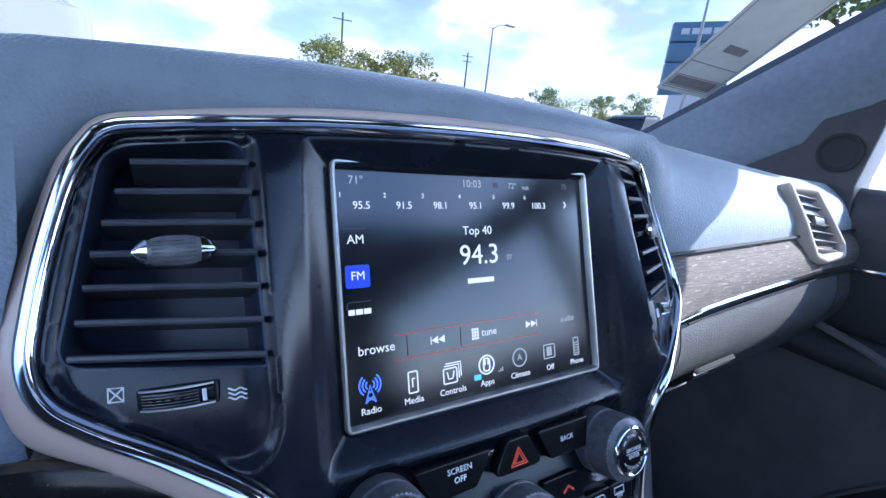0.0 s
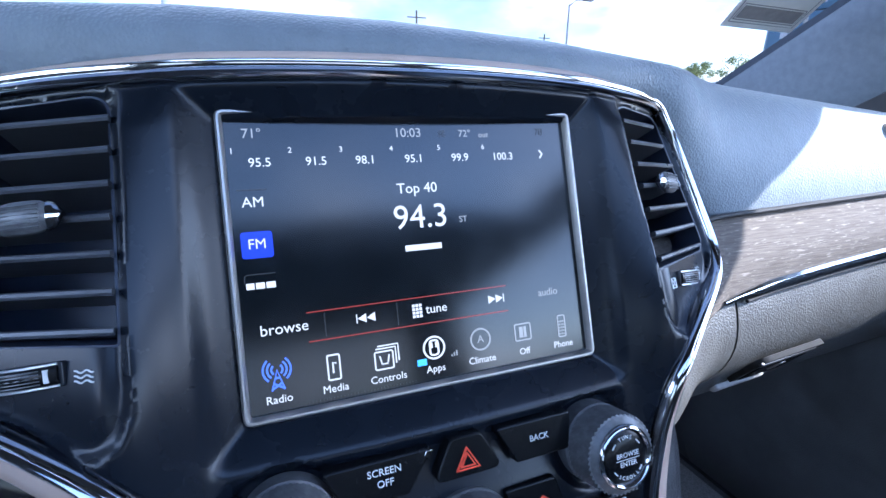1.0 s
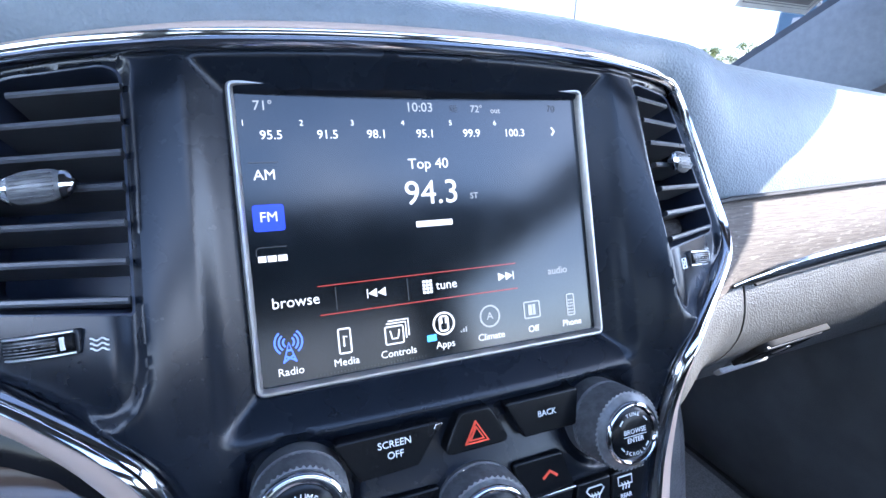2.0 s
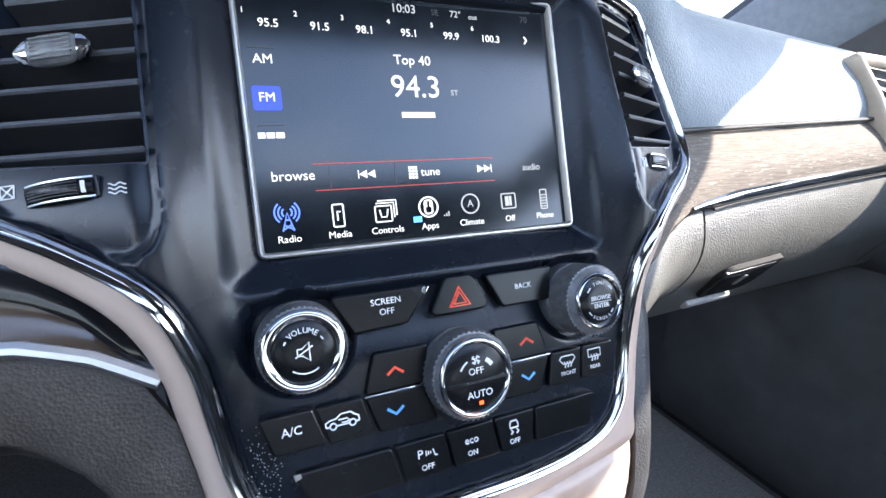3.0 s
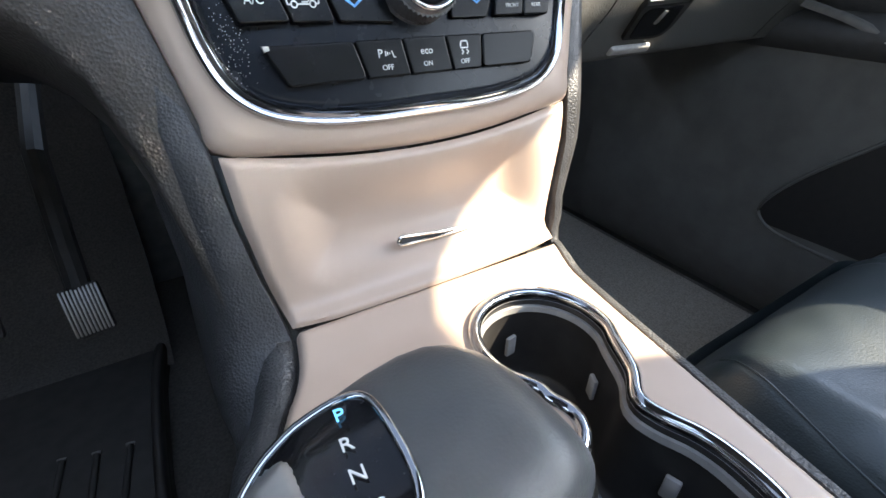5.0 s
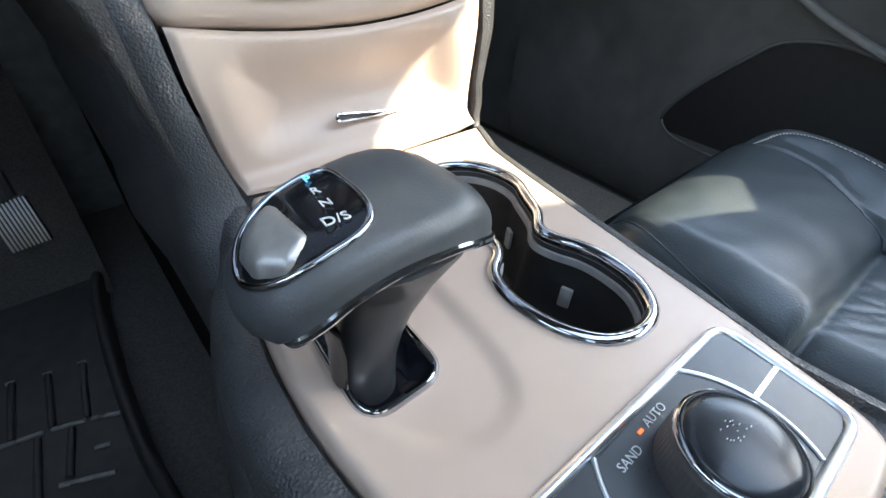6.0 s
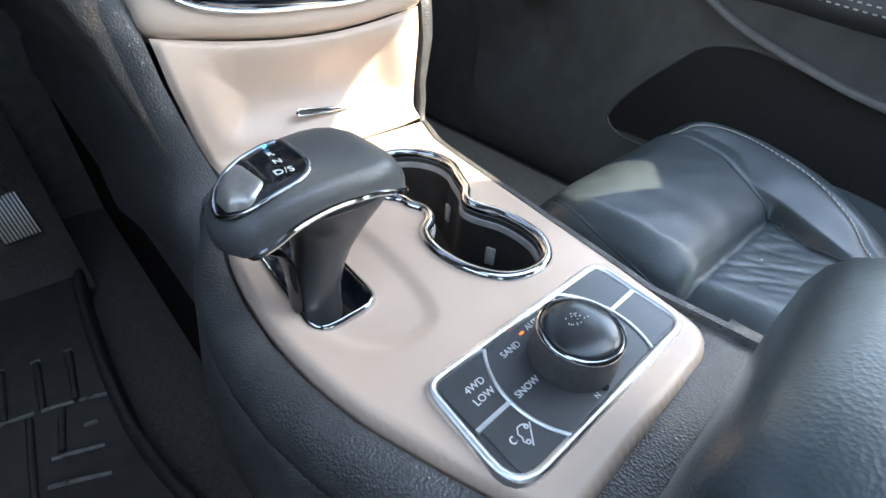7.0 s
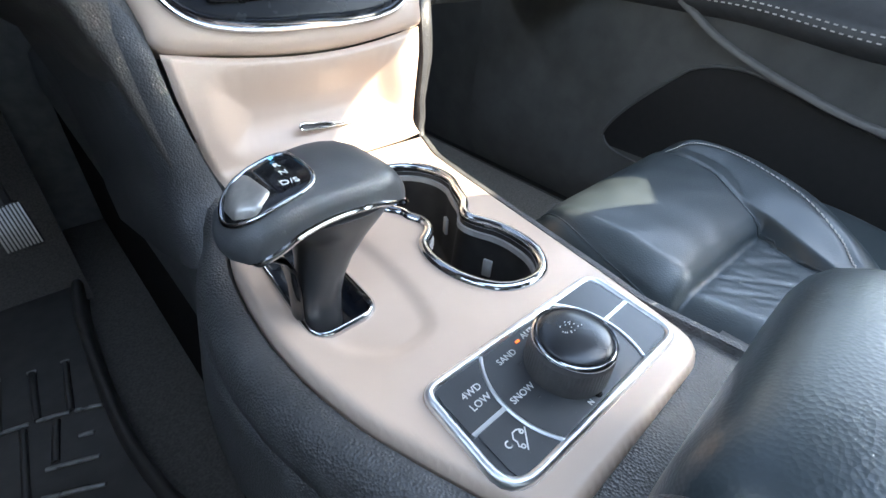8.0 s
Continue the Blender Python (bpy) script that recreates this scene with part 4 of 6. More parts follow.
strokes("scale_mark", [[(.001 + .0100 * math.cos(radians(a)), -.1395 + .0100 * math.sin(radians(a))) for a in range(118, 151, 8)]], .0004, .0312, MARK, fan)
strokes("wide_mark", [[(.001 + .0100 * math.cos(radians(a)), -.1395 + .0100 * math.sin(radians(a))) for a in range(32, 63, 8)]], .0011, .0312, MARK, fan)
tune = knob(.0785, -.1125, .0196, .0152, .0128, .0345, "knurled tuning knob with chrome ring")
words("BROWSE", .0034, (.0785, -.1108, .0352), MARK, tune, depth=.0001)
words("ENTER", .0034, (.0785, -.1150, .0352), MARK, tune, depth=.0001)
bars("split_line", [(.0715, .0855, -.1131, -.1128)], .0351, MARK, tune, .0001)
arc_words("TUNE", .0785, -.1125, .0098, .0026, .0345, tune, 90, 13)
for i, ch in enumerate("SCROLL"):
    a = 270 + (i - 2.5) * 13
    words(ch, .0026, (.0785 + .0098 * math.cos(radians(a)), -.1125 + .0098 * math.sin(radians(a)), .0345), MARK, tune, turn=a + 90, depth=.0001)
strokes("scale_mark", [[(.0785 + .0098 * math.cos(radians(a)), -.1125 + .0098 * math.sin(radians(a))) for a in rng] for rng in (range(128, 150, 6), range(32, 54, 6), range(212, 228, 5), range(312, 328, 5))], .00025, .0345, MARK, tune)

k = key("button", [(-.064, -.0915), (-.054, -.1105), (-.0265, -.1095), (-.0130, -.0915)], label="black screen-off button")
words("SCREEN", .0044, (-.0368, -.0968, .0154), MARK, k)
words("OFF", .0044, (-0.0368, -0.1019, .0154), MARK, k)
part("chrome_edge", slab([(-.0170, -.0925), (-.0135, -.0925), (-.0160, -.0962), (-.0180, -.0945)], .0146, .0156, .0003), CHROME, k)
k = key("button", [(.0185, -.0910), (.0620, -.0910), (.0590, -.1100), (.0285, -.1100)], label="black back button")
words("BACK", .0042, (.0420, -.1000, .0154), MARK, k)
k = key("hazard_button", [(-.0155, -.1085), (.0205, -.1085), (.0105, -.0895), (-.0050, -.0895)], .0168, .0035, "black hazard button with red triangle")
for r in (.0066, .0040):
    q = [(.0022 + r * math.cos(radians(a)), -.1015 + r * math.sin(radians(a))) for a in (90, 210, 330)]
    strokes("triangle_mark", [q + q[:1] + q[1:2]], .0006, .0171, RED_MARK, k, "red triangle")
for pts, mark, u, v, up, m in (([(-.046, -.1215), (-.017, -.1215), (-.022, -.1410), (-.0525, -.1410)], "red", -.0360, -.1315, 1, RED_MARK),
                              ([(-.0525, -.1418), (-.022, -.1418), (-.0155, -.1615), (-.0470, -.1600)], "blue", -.0378, -.1512, -1, BLUE_MARK),
                              ([(.0200, -.1215), (.0490, -.1215), (.0550, -.1405), (.0240, -.1405)], "red", .0405, -.1310, 1, RED_MARK),
                              ([(.0240, -.1413), (.0548, -.1413), (.0465, -.1605), (.0200, -.1605)], "blue", .0395, -.1508, -1, BLUE_MARK)):
    k = key("button", pts, label="black temperature button with %s arrow" % mark)
    strokes("arrow_mark", [[(u - .0042, v - up * .0016), (u, v + up * .0016), (u + .0042, v - up * .0016)]], .0007, .0154, m, k, "%s arrow" % mark)
part("chrome_edge", box(-.0525, -.0215, -.1419, -.1411, .0146, .0158, .0002), CHROME, controls, "thin chrome line")
part("chrome_edge", box(.0235, .0550, -.1414, -.1406, .0146, .0158, .0002), CHROME, controls, "thin chrome line")
k = key("button", [(.0562, -.1410), (.0775, -.1410), (.0745, -.1600), (.0520, -.1600)], label="black front defrost button")
words("FRONT", .0032, (.0665, -.1545, .0154), MARK, k)
strokes("defrost_mark", [[(.0610, -.1462), (.0625, -.1445), (.0705, -.1445), (.0720, -.1462), (.0695, -.1490), (.0635, -.1490), (.0610, -.1462)]] + [[(x, -.1512), (x + .0006, -.1495), (x - .0004, -.1478)] for x in (.0645, .0664, .0684)], .00028, .0154, MARK, k)
k = key("button", [(.0780, -.1410), (.1010, -.1410), (.0960, -.1600), (.0752, -.1600)], label="black rear defrost button")
words("REAR", .0032, (.0860, -.1545, .0154), MARK, k)
strokes("defrost_mark", [[(.0815, -.1440), (.0905, -.1440), (.0905, -.1485), (.0815, -.1485), (.0815, -.1440)]] + [[(x, -.1510), (x + .0006, -.1492), (x - .0004, -.1472)] for x in (.0840, .0860, .0880)], .00028, .0154, MARK, k)
k = key("button", [(-.1010, -.1410), (-.0770, -.1410), (-.0715, -.1590), (-.0960, -.1590)], label="black air-conditioning button")
words("A/C", .0056, (-.0870, -.1492, .0154), MARK, k)
k = key("button", [(-.0762, -.1410), (-.0535, -.1410), (-.0490, -.1600), (-.0708, -.1595)], label="black recirculation button")
cx_, cy_ = -.0640, -.1498
body = [(-.0078, -.0016), (-.0080, .0004), (-.0062, .0014), (-.0030, .0018), (-.0006, .0036), (.0040, .0036), (.0062, .0018), (.0076, .0012), (.0078, -.0014)]
under = [(-.0078, -.0016), (-.0062, -.0016)], [(-.0030, -.0016), (.0030, -.0016)], [(.0062, -.0015), (.0078, -.0014)]
tyres = [[(wx_ + .0015 * math.cos(a), -.0016 + .0015 * math.sin(a)) for a in np.linspace(0, 2 * math.pi, 13)] for wx_ in (-.0046, .0046)]
turn_arrow = [(-.0020, .0010), (.0022, .0010), (.0030, .0002), (.0022, -.0006), (-.0006, -.0006)]
strokes("car_mark", [[(cx_ + x, cy_ + y) for x, y in one] for one in (body, *under, *tyres, turn_arrow)], .00034, .0154, MARK, k)
for a, b, c, d, s in ((-.0890, -.0418, -.0372, -.0790, ""), (-.0410, -.0136, -.0104, -.0364, "park"), (-.0128, .0146, .0174, -.0096, "eco"), (.0154, .0408, .0388, .0182, "grip"), (.0416, .0850, .0780, .0396, "")):
    k = key("button", [(a, -.1690), (b, -.1690), (c, -.1885), (d, -.1885)], .0150, .0014 if s else .003, label="blank black button" if not s else "black switch with white print")
    if s == "park":
        words("P", .0062, (-.0280, -.1765, .0152), MARK, k)
        strokes("beam_mark", [[(-.0248 + i * .0012, -.1778 + i * .0004), (-.0248 + i * .0012, -.1752 - i * .0004)] for i in range(3)] + [[(-.0210, -.1752), (-.0200, -.1785), (-.0188, -.1785)]], .0003, .0152, MARK, k)
        words("OFF", .0040, (-.0245, -.1836, .0152), MARK, k)
    elif s == "eco":
        words("eco", .0056, (.0010, -.1765, .0152), MARK, k)
        words("ON", .0038, (.0010, -.1834, .0152), MARK, k)
    elif s == "grip":
        strokes("skid_mark", [[(.0245, -.1745), (.0252, -.1728), (.0288, -.1728), (.0295, -.1745), (.0295, -.1765), (.0245, -.1765), (.0245, -.1745)], [(.0250, -.1775), (.0262, -.1788), (.0248, -.1800)], [(.0285, -.1775), (.0297, -.1788), (.0283, -.1800)]], .0004, .0152, MARK, k)
        words("OFF", .0038, (.0268, -.1840, .0152), MARK, k)
part("chrome_edge", slab([(-.0885, -.1692), (-.0852, -.1692), (-.0850, -.1712), (-.0878, -.1720)], .0142, .0154, .0003), SILVER, controls)

# dust on the lower corner of the bezel
rnd = random.Random(5)
bm = bmesh.new()
for _ in range(150):
    u, v = rnd.gauss(-.1005, .0045), rnd.gauss(-.168, .013)
    if not -.110 < u < -.092 or not -.193 < v < -.140:
        continue
    w = float(bezel_height(np.array([u]), np.array([v]), np.array([.02]))[0]) + .0003
    r = rnd.uniform(.00012, .00034)
    a = rnd.uniform(0, 3)
    q = [(u + r * math.cos(a + k * 1.571) * rnd.uniform(.7, 1.3), v + r * math.sin(a + k * 1.571), w + (.0001 if k % 2 else 0)) for k in range(4)]
    bm.faces.new([bm.verts.new(p) for p in q])
tagged(part("dust", bm, PALE, stack_ob, "pale dust specks"), kind="stuff")


# ---- dashboard: upper pad, passenger face, glove box, driver's knee panel ----
dash = thing("dashboard", "dark grained dashboard with wood inlay and chrome line", "dashboard")


def brow_z(x):
    """Height of the dash crest across the car."""
    c = np.interp(x, [-0.85, -0.35, -0.22, -0.10, 0.0, 0.10, 0.17, 0.23, 0.30, 0.45, 0.60, 0.85], [1.325, 1.332, 1.344, 1.351, 1.351, 1.347, 1.341, 1.337, 1.334, 1.3215, 1.309, 1.297])
    return float(c)


def EDGE_TOP(x):
    v = float(np.interp(x, [0, .06, .12, .1643, .188, .1989, .2069], [.0995, .0990, .0968, .0950, .0925, .0795, .0615]))
    w = -0.002 + float(base_w(x * .97, v * .9))
    a = radians(LEAN_BACK)
    return v * math.sin(a) - w * math.cos(a), 1.235 + v * math.cos(a) + w * math.sin(a)


xs = list(np.linspace(-0.80, -0.24, 9)) + list(np.linspace(-0.21, 0.21, 29)) + list(np.linspace(0.235, 0.80, 18))
rows = []
for x in xs:
    z = brow_z(x)
    if abs(x) <= 0.213:
        y0, z0 = EDGE_TOP(min(abs(x), 0.2065))
    else:
        k = float(ease(np.array([abs(x)]), 0.213, 0.27)[0])
        ya, za = EDGE_TOP(0.2065)
        if x > 0:
            y0, z0 = ya + (0.058 - ya) * k, za + (1.2245 - za) * k
        else:
            y0, z0 = ya + (0.02 - ya) * k, za + (1.20 - za) * k
    yc = 0.062 if abs(x) < 0.2 else 0.062 + 0.05 * float(ease(np.array([abs(x)]), 0.2, 0.32)[0])
    bow = 0.012 if abs(x) < 0.2 else 0.018
    line = [(x, y0 + 0.012, z0 - 0.012), (x, y0 + 0.001, z0 - 0.003)]
    for f in (0.0, 0.2, 0.4, 0.6, 0.8, 0.93):
        line.append((x, y0 + (yc - y0) * f ** 1.25 - bow * math.sin(math.pi * f) * 0.5, z0 + (z - z0) * (1 - (1 - f) ** 1.35)))
    line += [(x, yc + 0.004, z - 0.0005), (x, yc + 0.03, z), (x, yc + 0.09, z - 0.003), (x, 0.30, z - 0.014), (x, 0.48, z - 0.028), (x, 0.66, z - 0.06)]
    rows.append(line)
bm = bmesh.new()
grid(rows, bm)
part("upper_pad", bm, PAD, dash, "dark grained soft dash pad", flat=60)

# passenger's wood inlay between the pad and the chrome line
WX = [0.165, 0.20, 0.235, 0.27, 0.32, 0.40, 0.48, 0.56, 0.64, 0.72, 0.79]


def wood_top(x):
    return float(np.interp(x, [0.16, 0.22, 0.27, 0.57, 0.79], [1.214, 1.218, 1.221, 1.231, 1.236])), float(np.interp(x, [0.16, 0.22, 0.27, 0.57, 0.79], [0.020, 0.044, 0.056, 0.058, 0.058]))


def wood_low(x):
    return float(np.interp(x, [0.16, 0.20, 0.235, 0.264, 0.32, 0.40, 0.50, 0.60, 0.70, 0.79], [1.118, 1.128, 1.145, 1.156, 1.163, 1.168, 1.173, 1.178, 1.180, 1.181])), float(np.interp(x, [0.16, 0.20, 0.235, 0.264, 0.40, 0.60, 0.79], [-0.012, 0.005, 0.022, 0.031, 0.036, 0.042, 0.046]))


rows = []
for x in WX:
    (zt, yt), (zl, yl) = wood_top(x), wood_low(x)
    rows.append([(x, yt + 0.012, zt - 0.001)] + [(x, yt + (yl - yt) * f - 0.010 * math.sin(math.pi * f), zt - 0.003 + (zl - zt + 0.003) * f) for f in np.linspace(0, 1, 9)] + [(x, yl + 0.012, zl)])
part("wood_inlay", grid(rows), WOOD, dash, "grey-brown open-pore wood inlay", flat=60)
path = [(x, wood_low(x)[1] - 0.003, wood_low(x)[0] + 0.001) for x in np.linspace(0.262, 0.79, 40)]
fade = [min(1.0, 0.35 + 0.16 * i) for i in range(40)]
part("chrome_line", sweep(path, [(-.004, -.0052), (.0010, -.0052), (.0034, -.0030), (.0036, .0006), (.0022, .0034), (-.0006, .0052), (-.004, .0052)], up=(0, 0, 1), scale=fade), CHROME, dash, "chrome line")
part("joint", tube([(x, wood_low(x)[1] - 0.0030, wood_low(x)[0] - 0.0055) for x in np.linspace(0.290, 0.79, 30)], 0.0014, 8), DARK, dash, "dark joint line")

# glove box
glove = thing("glove_box", "taupe-black grained glove box with sunken latch, closed", "glove box")


def glove_point(x, f):
    """f runs from the top edge (0) to the lower edge (1)."""
    zl, yl = wood_low(x)
    z = (zl - 0.006) + (1.024 + 0.010 * (x - 0.3) - zl + 0.006) * f
    y = yl + 0.002 - 0.012 * math.sin(math.pi * min(1, f * 1.25)) + 0.050 * f ** 2
    return Vector((x, y, z))


def face(x0, x1, nx, parent, name, mat, label, low=1.0):
    rows = []
    for x in np.linspace(x0, x1, nx):
        line = [glove_point(x, f * low) for f in np.linspace(0, 1, 14)]
        a = line[0] + Vector((0, 0.014, 0.001))
        b = line[-1] + Vector((0, 0.004, -0.006))
        c = line[-1] + Vector((0, 0.05, -0.010))
        rows.append([a] + line + [b, c, c + Vector((0, 0.25, 0.0))])
    return part(name, grid(rows), mat, parent, label, flat=60)


face(0.284, 0.70, 24, glove, "lid", GLOVE, "taupe-black grained lid")
face(0.172, 0.2815, 10, dash, "end_panel", GLOVE, "taupe-black grained panel beside the stack")
face(0.7025, 0.79, 6, dash, "end_panel", GLOVE, "taupe-black grained panel beside the door")
# latch: a sunken boat-shaped cup with a paddle
lc, la, lb = glove_point(0.390, 0.72), glove_point(0.410, 0.72) - glove_point(0.370, 0.72), glove_point(0.390, 0.64) - glove_point(0.390, 0.80)
ex, ey = la.normalized(), lb.normalized()
ez = ex.cross(ey).normalized()
if ez.y > 0:
    ez = -ez
lc = lc + ez * 0.0035
lm = Matrix(((ex.x, ey.x, ez.x, lc.x), (ex.y, ey.y, ez.y, lc.y), (ex.z, ey.z, ez.z, lc.z), (0, 0, 0, 1)))
cup = fillet([(-0.045, -0.022), (0.043, -0.027), (0.022, 0.044), (-0.066, 0.039)], [0.006, 0.020, 0.006, 0.014], 6)
bm = slab(cup, -0.004, 0.0016, 0.001)
bmesh.ops.transform(bm, matrix=lm, verts=bm.verts)
latch = part("latch", bm, LATCH, glove, "dull black sunken latch")
bm = slab(fillet([(-0.037, -0.018), (0.033, -0.021), (0.014, 0.027), (-0.054, 0.025)], [0.005, 0.016, 0.006, 0.010], 5), 0.0, 0.0028, 0.0012)
bmesh.ops.transform(bm, matrix=lm, verts=bm.verts)
part("paddle", bm, BUTTON, latch, "black paddle")
bm = slab(fillet([(-0.060, 0.029), (0.014, 0.031), (0.015, 0.039), (-0.062, 0.036)], 0.002, 3), 0.0, 0.0026, 0.0010)
bmesh.ops.transform(bm, matrix=lm, verts=bm.verts)
part("finger_edge", bm, STEM, latch, "dark grey finger edge")
bm = slab(fillet([(-0.017, 0.002), (-0.009, 0.001), (-0.010, 0.021), (-0.018, 0.022)], 0.003, 3), 0.0020, 0.0038, 0.0006)
bmesh.ops.transform(bm, matrix=lm, verts=bm.verts)
part("lock_barrel", bm, SILVER, latch, "dull metal lock barrel")
bm = slab(fillet([(-0.049, -0.046), (0.034, -0.049), (0.026, -0.035), (-0.050, -0.033)], 0.004, 3), -0.006, 0.0040, 0.0038)
bmesh.ops.transform(bm, matrix=lm, verts=bm.verts)
part("lower_lip", bm, PALE, glove, "smooth grey lower lip")
# dark joint between the pad and the wood
part("joint", tube([(x, wood_top(x)[1] - 0.0030, wood_top(x)[0] + 0.0008) for x in np.linspace(0.20, 0.79, 40)], 0.0022, 8), DARK, dash, "dark joint line")

# passenger's outer air vent
ov = thing("air_vent", "cream-framed side air vent with black louvres", "air vent")
om = Matrix.Translation((0.596, 0.051, 1.246)) @ Matrix.Rotation(radians(68), 4, "X") @ Matrix.Rotation(radians(-6), 4, "Z")
out = fillet([(-0.078, 0.053), (0.012, 0.058), (0.050, 0.018), (0.081, -0.020), (0.074, -0.041), (0.008, -0.052), (-0.023, -0.047), (-0.044, 0.004)], [0.010, 0.016, 0.030, 0.012, 0.012, 0.014, 0.014, 0.03], 5)[::-1]
inn = [tuple(p) for p in inset(out, 0.0125)]
rings = [[(*p, -0.02) for p in out], [(*p, 0.000) for p in out], [(*p, 0.0035) for p in inset(out, 0.003)], [(*p, 0.0045) for p in inset(out, 0.006)], [(*p, 0.0030) for p in inset(out, 0.0095)], [(*p, -0.004) for p in inn], [(*p, -0.02) for p in inn]]
bm = stack(bmesh.new(), rings, cap=(False, False))
bmesh.ops.transform(bm, matrix=om, verts=bm.verts)
part("frame", bm, CREAM, ov, "cream vent frame", flat=50)
bm = slab(inn, -0.022, -0.018)
bmesh.ops.transform(bm, matrix=om, verts=bm.verts)
part("back", bm, DARK, ov)
for i, y in enumerate(np.linspace(-0.030, 0.040, 7)):
    a, b = np.interp(y, [-.035, -.022, .01, .042], [-.009, -.014, -.031, -.052]), np.interp(y, [-.030, -.012, .018, .044], [.062, .062, .037, .010])
    bm = box(a, b, -0.001, 0.001, -0.018, -0.001, 0.0004, m=om @ Matrix.Translation((0, y, 0)) @ Matrix.Rotation(radians(-25), 4, "X"))
    part("slat", bm, SLAT, ov)
bm = box(-0.016, 0.012, -0.006, 0.006, -0.004, 0.004, 0.002, m=om @ Matrix.Translation((0.004, 0.006, 0)))
part("tab", bm, KNURL, ov)

# driver's side: gloss insert between the beige surround and the chrome strip, and the knee panel under it
a_ = radians(LEAN_BACK)


def on_stack(u, v, w):
    return STACK @ Vector((u, v, w))


rows = []
for u in np.linspace(-0.60, -0.1215, 36):
    top = float(np.interp(u, [-0.60, -0.40, -0.25, -0.184, -0.160, -0.139, -0.1215], [-0.062, -0.080, -0.090, -0.0975, -0.1065, -0.121, -0.205]))
    low = float(np.interp(u, [-0.60, -0.40, -0.26, -0.20, -0.18, -0.1657, -0.1535, -0.1474, -0.1445, -0.1215], [-0.125, -0.125, -0.128, -0.136, -0.150, -0.168, -0.196, -0.232, -0.285, -0.36]))
    back = float(np.interp(u, [-0.60, -0.25, -0.17, -0.1215], [-0.005, -0.005, -0.004, -0.006]))
    rows.append([on_stack(u, top, back - 0.02), on_stack(u, top, back)] + [on_stack(u, top + (low - top) * f, back - 0.008 * f * f) for f in np.linspace(0.1, 0.92, 9)] + [on_stack(u, low, back - 0.012), on_stack(u, low - 0.007, back - 0.022), on_stack(u, low - 0.015, back - 0.042), on_stack(u, low - 0.018, back - 0.075), on_stack(u, low - 0.010, back - 0.22)])
part("knee_panel", grid(rows), KNEE, dash, "black grained lower panel beside the stack", flat=60)
rows, band = [], []
for u in np.linspace(-0.60, -0.1385, 34):
    top = float(np.interp(u, [-0.60, -0.35, -0.25, -0.205, -0.183, -0.167, -0.151, -0.1385], [-0.020, -0.040, -0.052, -0.058, -0.066, -0.076, -0.096, -0.119]))
    low = float(np.interp(u, [-0.60, -0.40, -0.25, -0.184, -0.160, -0.139], [-0.058, -0.076, -0.086, -0.0935, -0.1025, -0.117]))
    low = min(low, top - 0.001)
    back = -0.004
    rows.append([on_stack(u, top + 0.004, back - 0.012)] + [on_stack(u, top + (low - top) * f, back - 0.004 * math.sin(math.pi * f)) for f in np.linspace(0, 1, 6)])
    wide = min(.011, .75 * (top - low))
    band.append([on_stack(u, top + .005, back - .006), on_stack(u, top + .004, back + .0008), on_stack(u, top - .5 * wide, back + .0016), on_stack(u, top - wide, back + .0008), on_stack(u, top - wide - .0006, back - .005)])
part("dark_band", grid(band), GLOSS, dash, "gloss black band over the inlay", flat=60)
part("inlay", grid(rows), INLAY, dash, "glossy brown inlay", flat=60)
path = [on_stack(u, float(np.interp(u, [-0.60, -0.40, -0.25, -0.184, -0.160, -0.139], [-0.060, -0.078, -0.088, -0.0955, -0.1045, -0.1185])), -0.001) for u in np.linspace(-0.60, -0.1385, 40)]
part("chrome_strip", sweep(path, [(-.0030, -.004), (.0030, -.004), (.0034, .001), (.0012, .0030), (-.0012, .0030), (-.0034, .001)], up=(0, -0.95, 0.3), scale=[1.05] * 40), BRIGHT, dash, "bright chrome strip")
# driver's outer dash face above the inlay
rows = []
for x in np.linspace(-0.80, -0.2165, 24):
    line = []
    for f in np.linspace(0, 1, 10):
        v = 0.095 + (-0.055 - 0.095) * f
        u = min(x, -float(np.interp(v, [-.06, -.057, -.044, -.017, .0035, .0316, .0611, .0782, .0905, .1], [.196, .199, .2165, .2238, .2216, .2152, .2069, .1989, .188, .17])) - 0.001) if x > -0.23 else x
        line.append(on_stack(u, v, -0.026))
    rows.append(line)
part("driver_face", grid(rows), PAD, dash, "dark grained dash face", flat=60)


# ---- storage bin door under the stack ----
bin_ob = thing("storage_bin", "closed beige storage bin door with slim chrome pull", "storage bin", at=STACK)
top_edge = [(u, v - 0.0012) for u, v in reversed(spline([(-.1185, -.215), (-.080, -.222), (-.040, -.2265), (0, -.228), (.040, -.2265), (.080, -.222), (.1240, -.2145)], False, 4))]
DOOR = [(-.1185, -.2165), (-.1170, -.247), (-.1110, -.290), (-.1045, -.3205)] + [(x, -.3225) for x in np.linspace(-.08, .08, 5)] + [(.1062, -.3205), (.1080, -.305), (.1108, -.290), (.1165, -.262), (.1213, -.240), (.1240, -.2165)] + [tuple(p) for p in top_edge[1:-1]]


def door_height(x, y, d):
    z = 0.0055 + crown(x) * 0.9 - 0.016 * ease(-y, .215, .325)
    q = np.stack([x, y], 1)
    scoop, _ = distance(SCOOP, q)
    z = z - 0.014 * ease(scoop, -0.005, 0.034)
    z = z + 0.012 * ease(-y, .300, .3235) ** 2
    return z - 0.004 * (1 - ease(d, 0, .004))


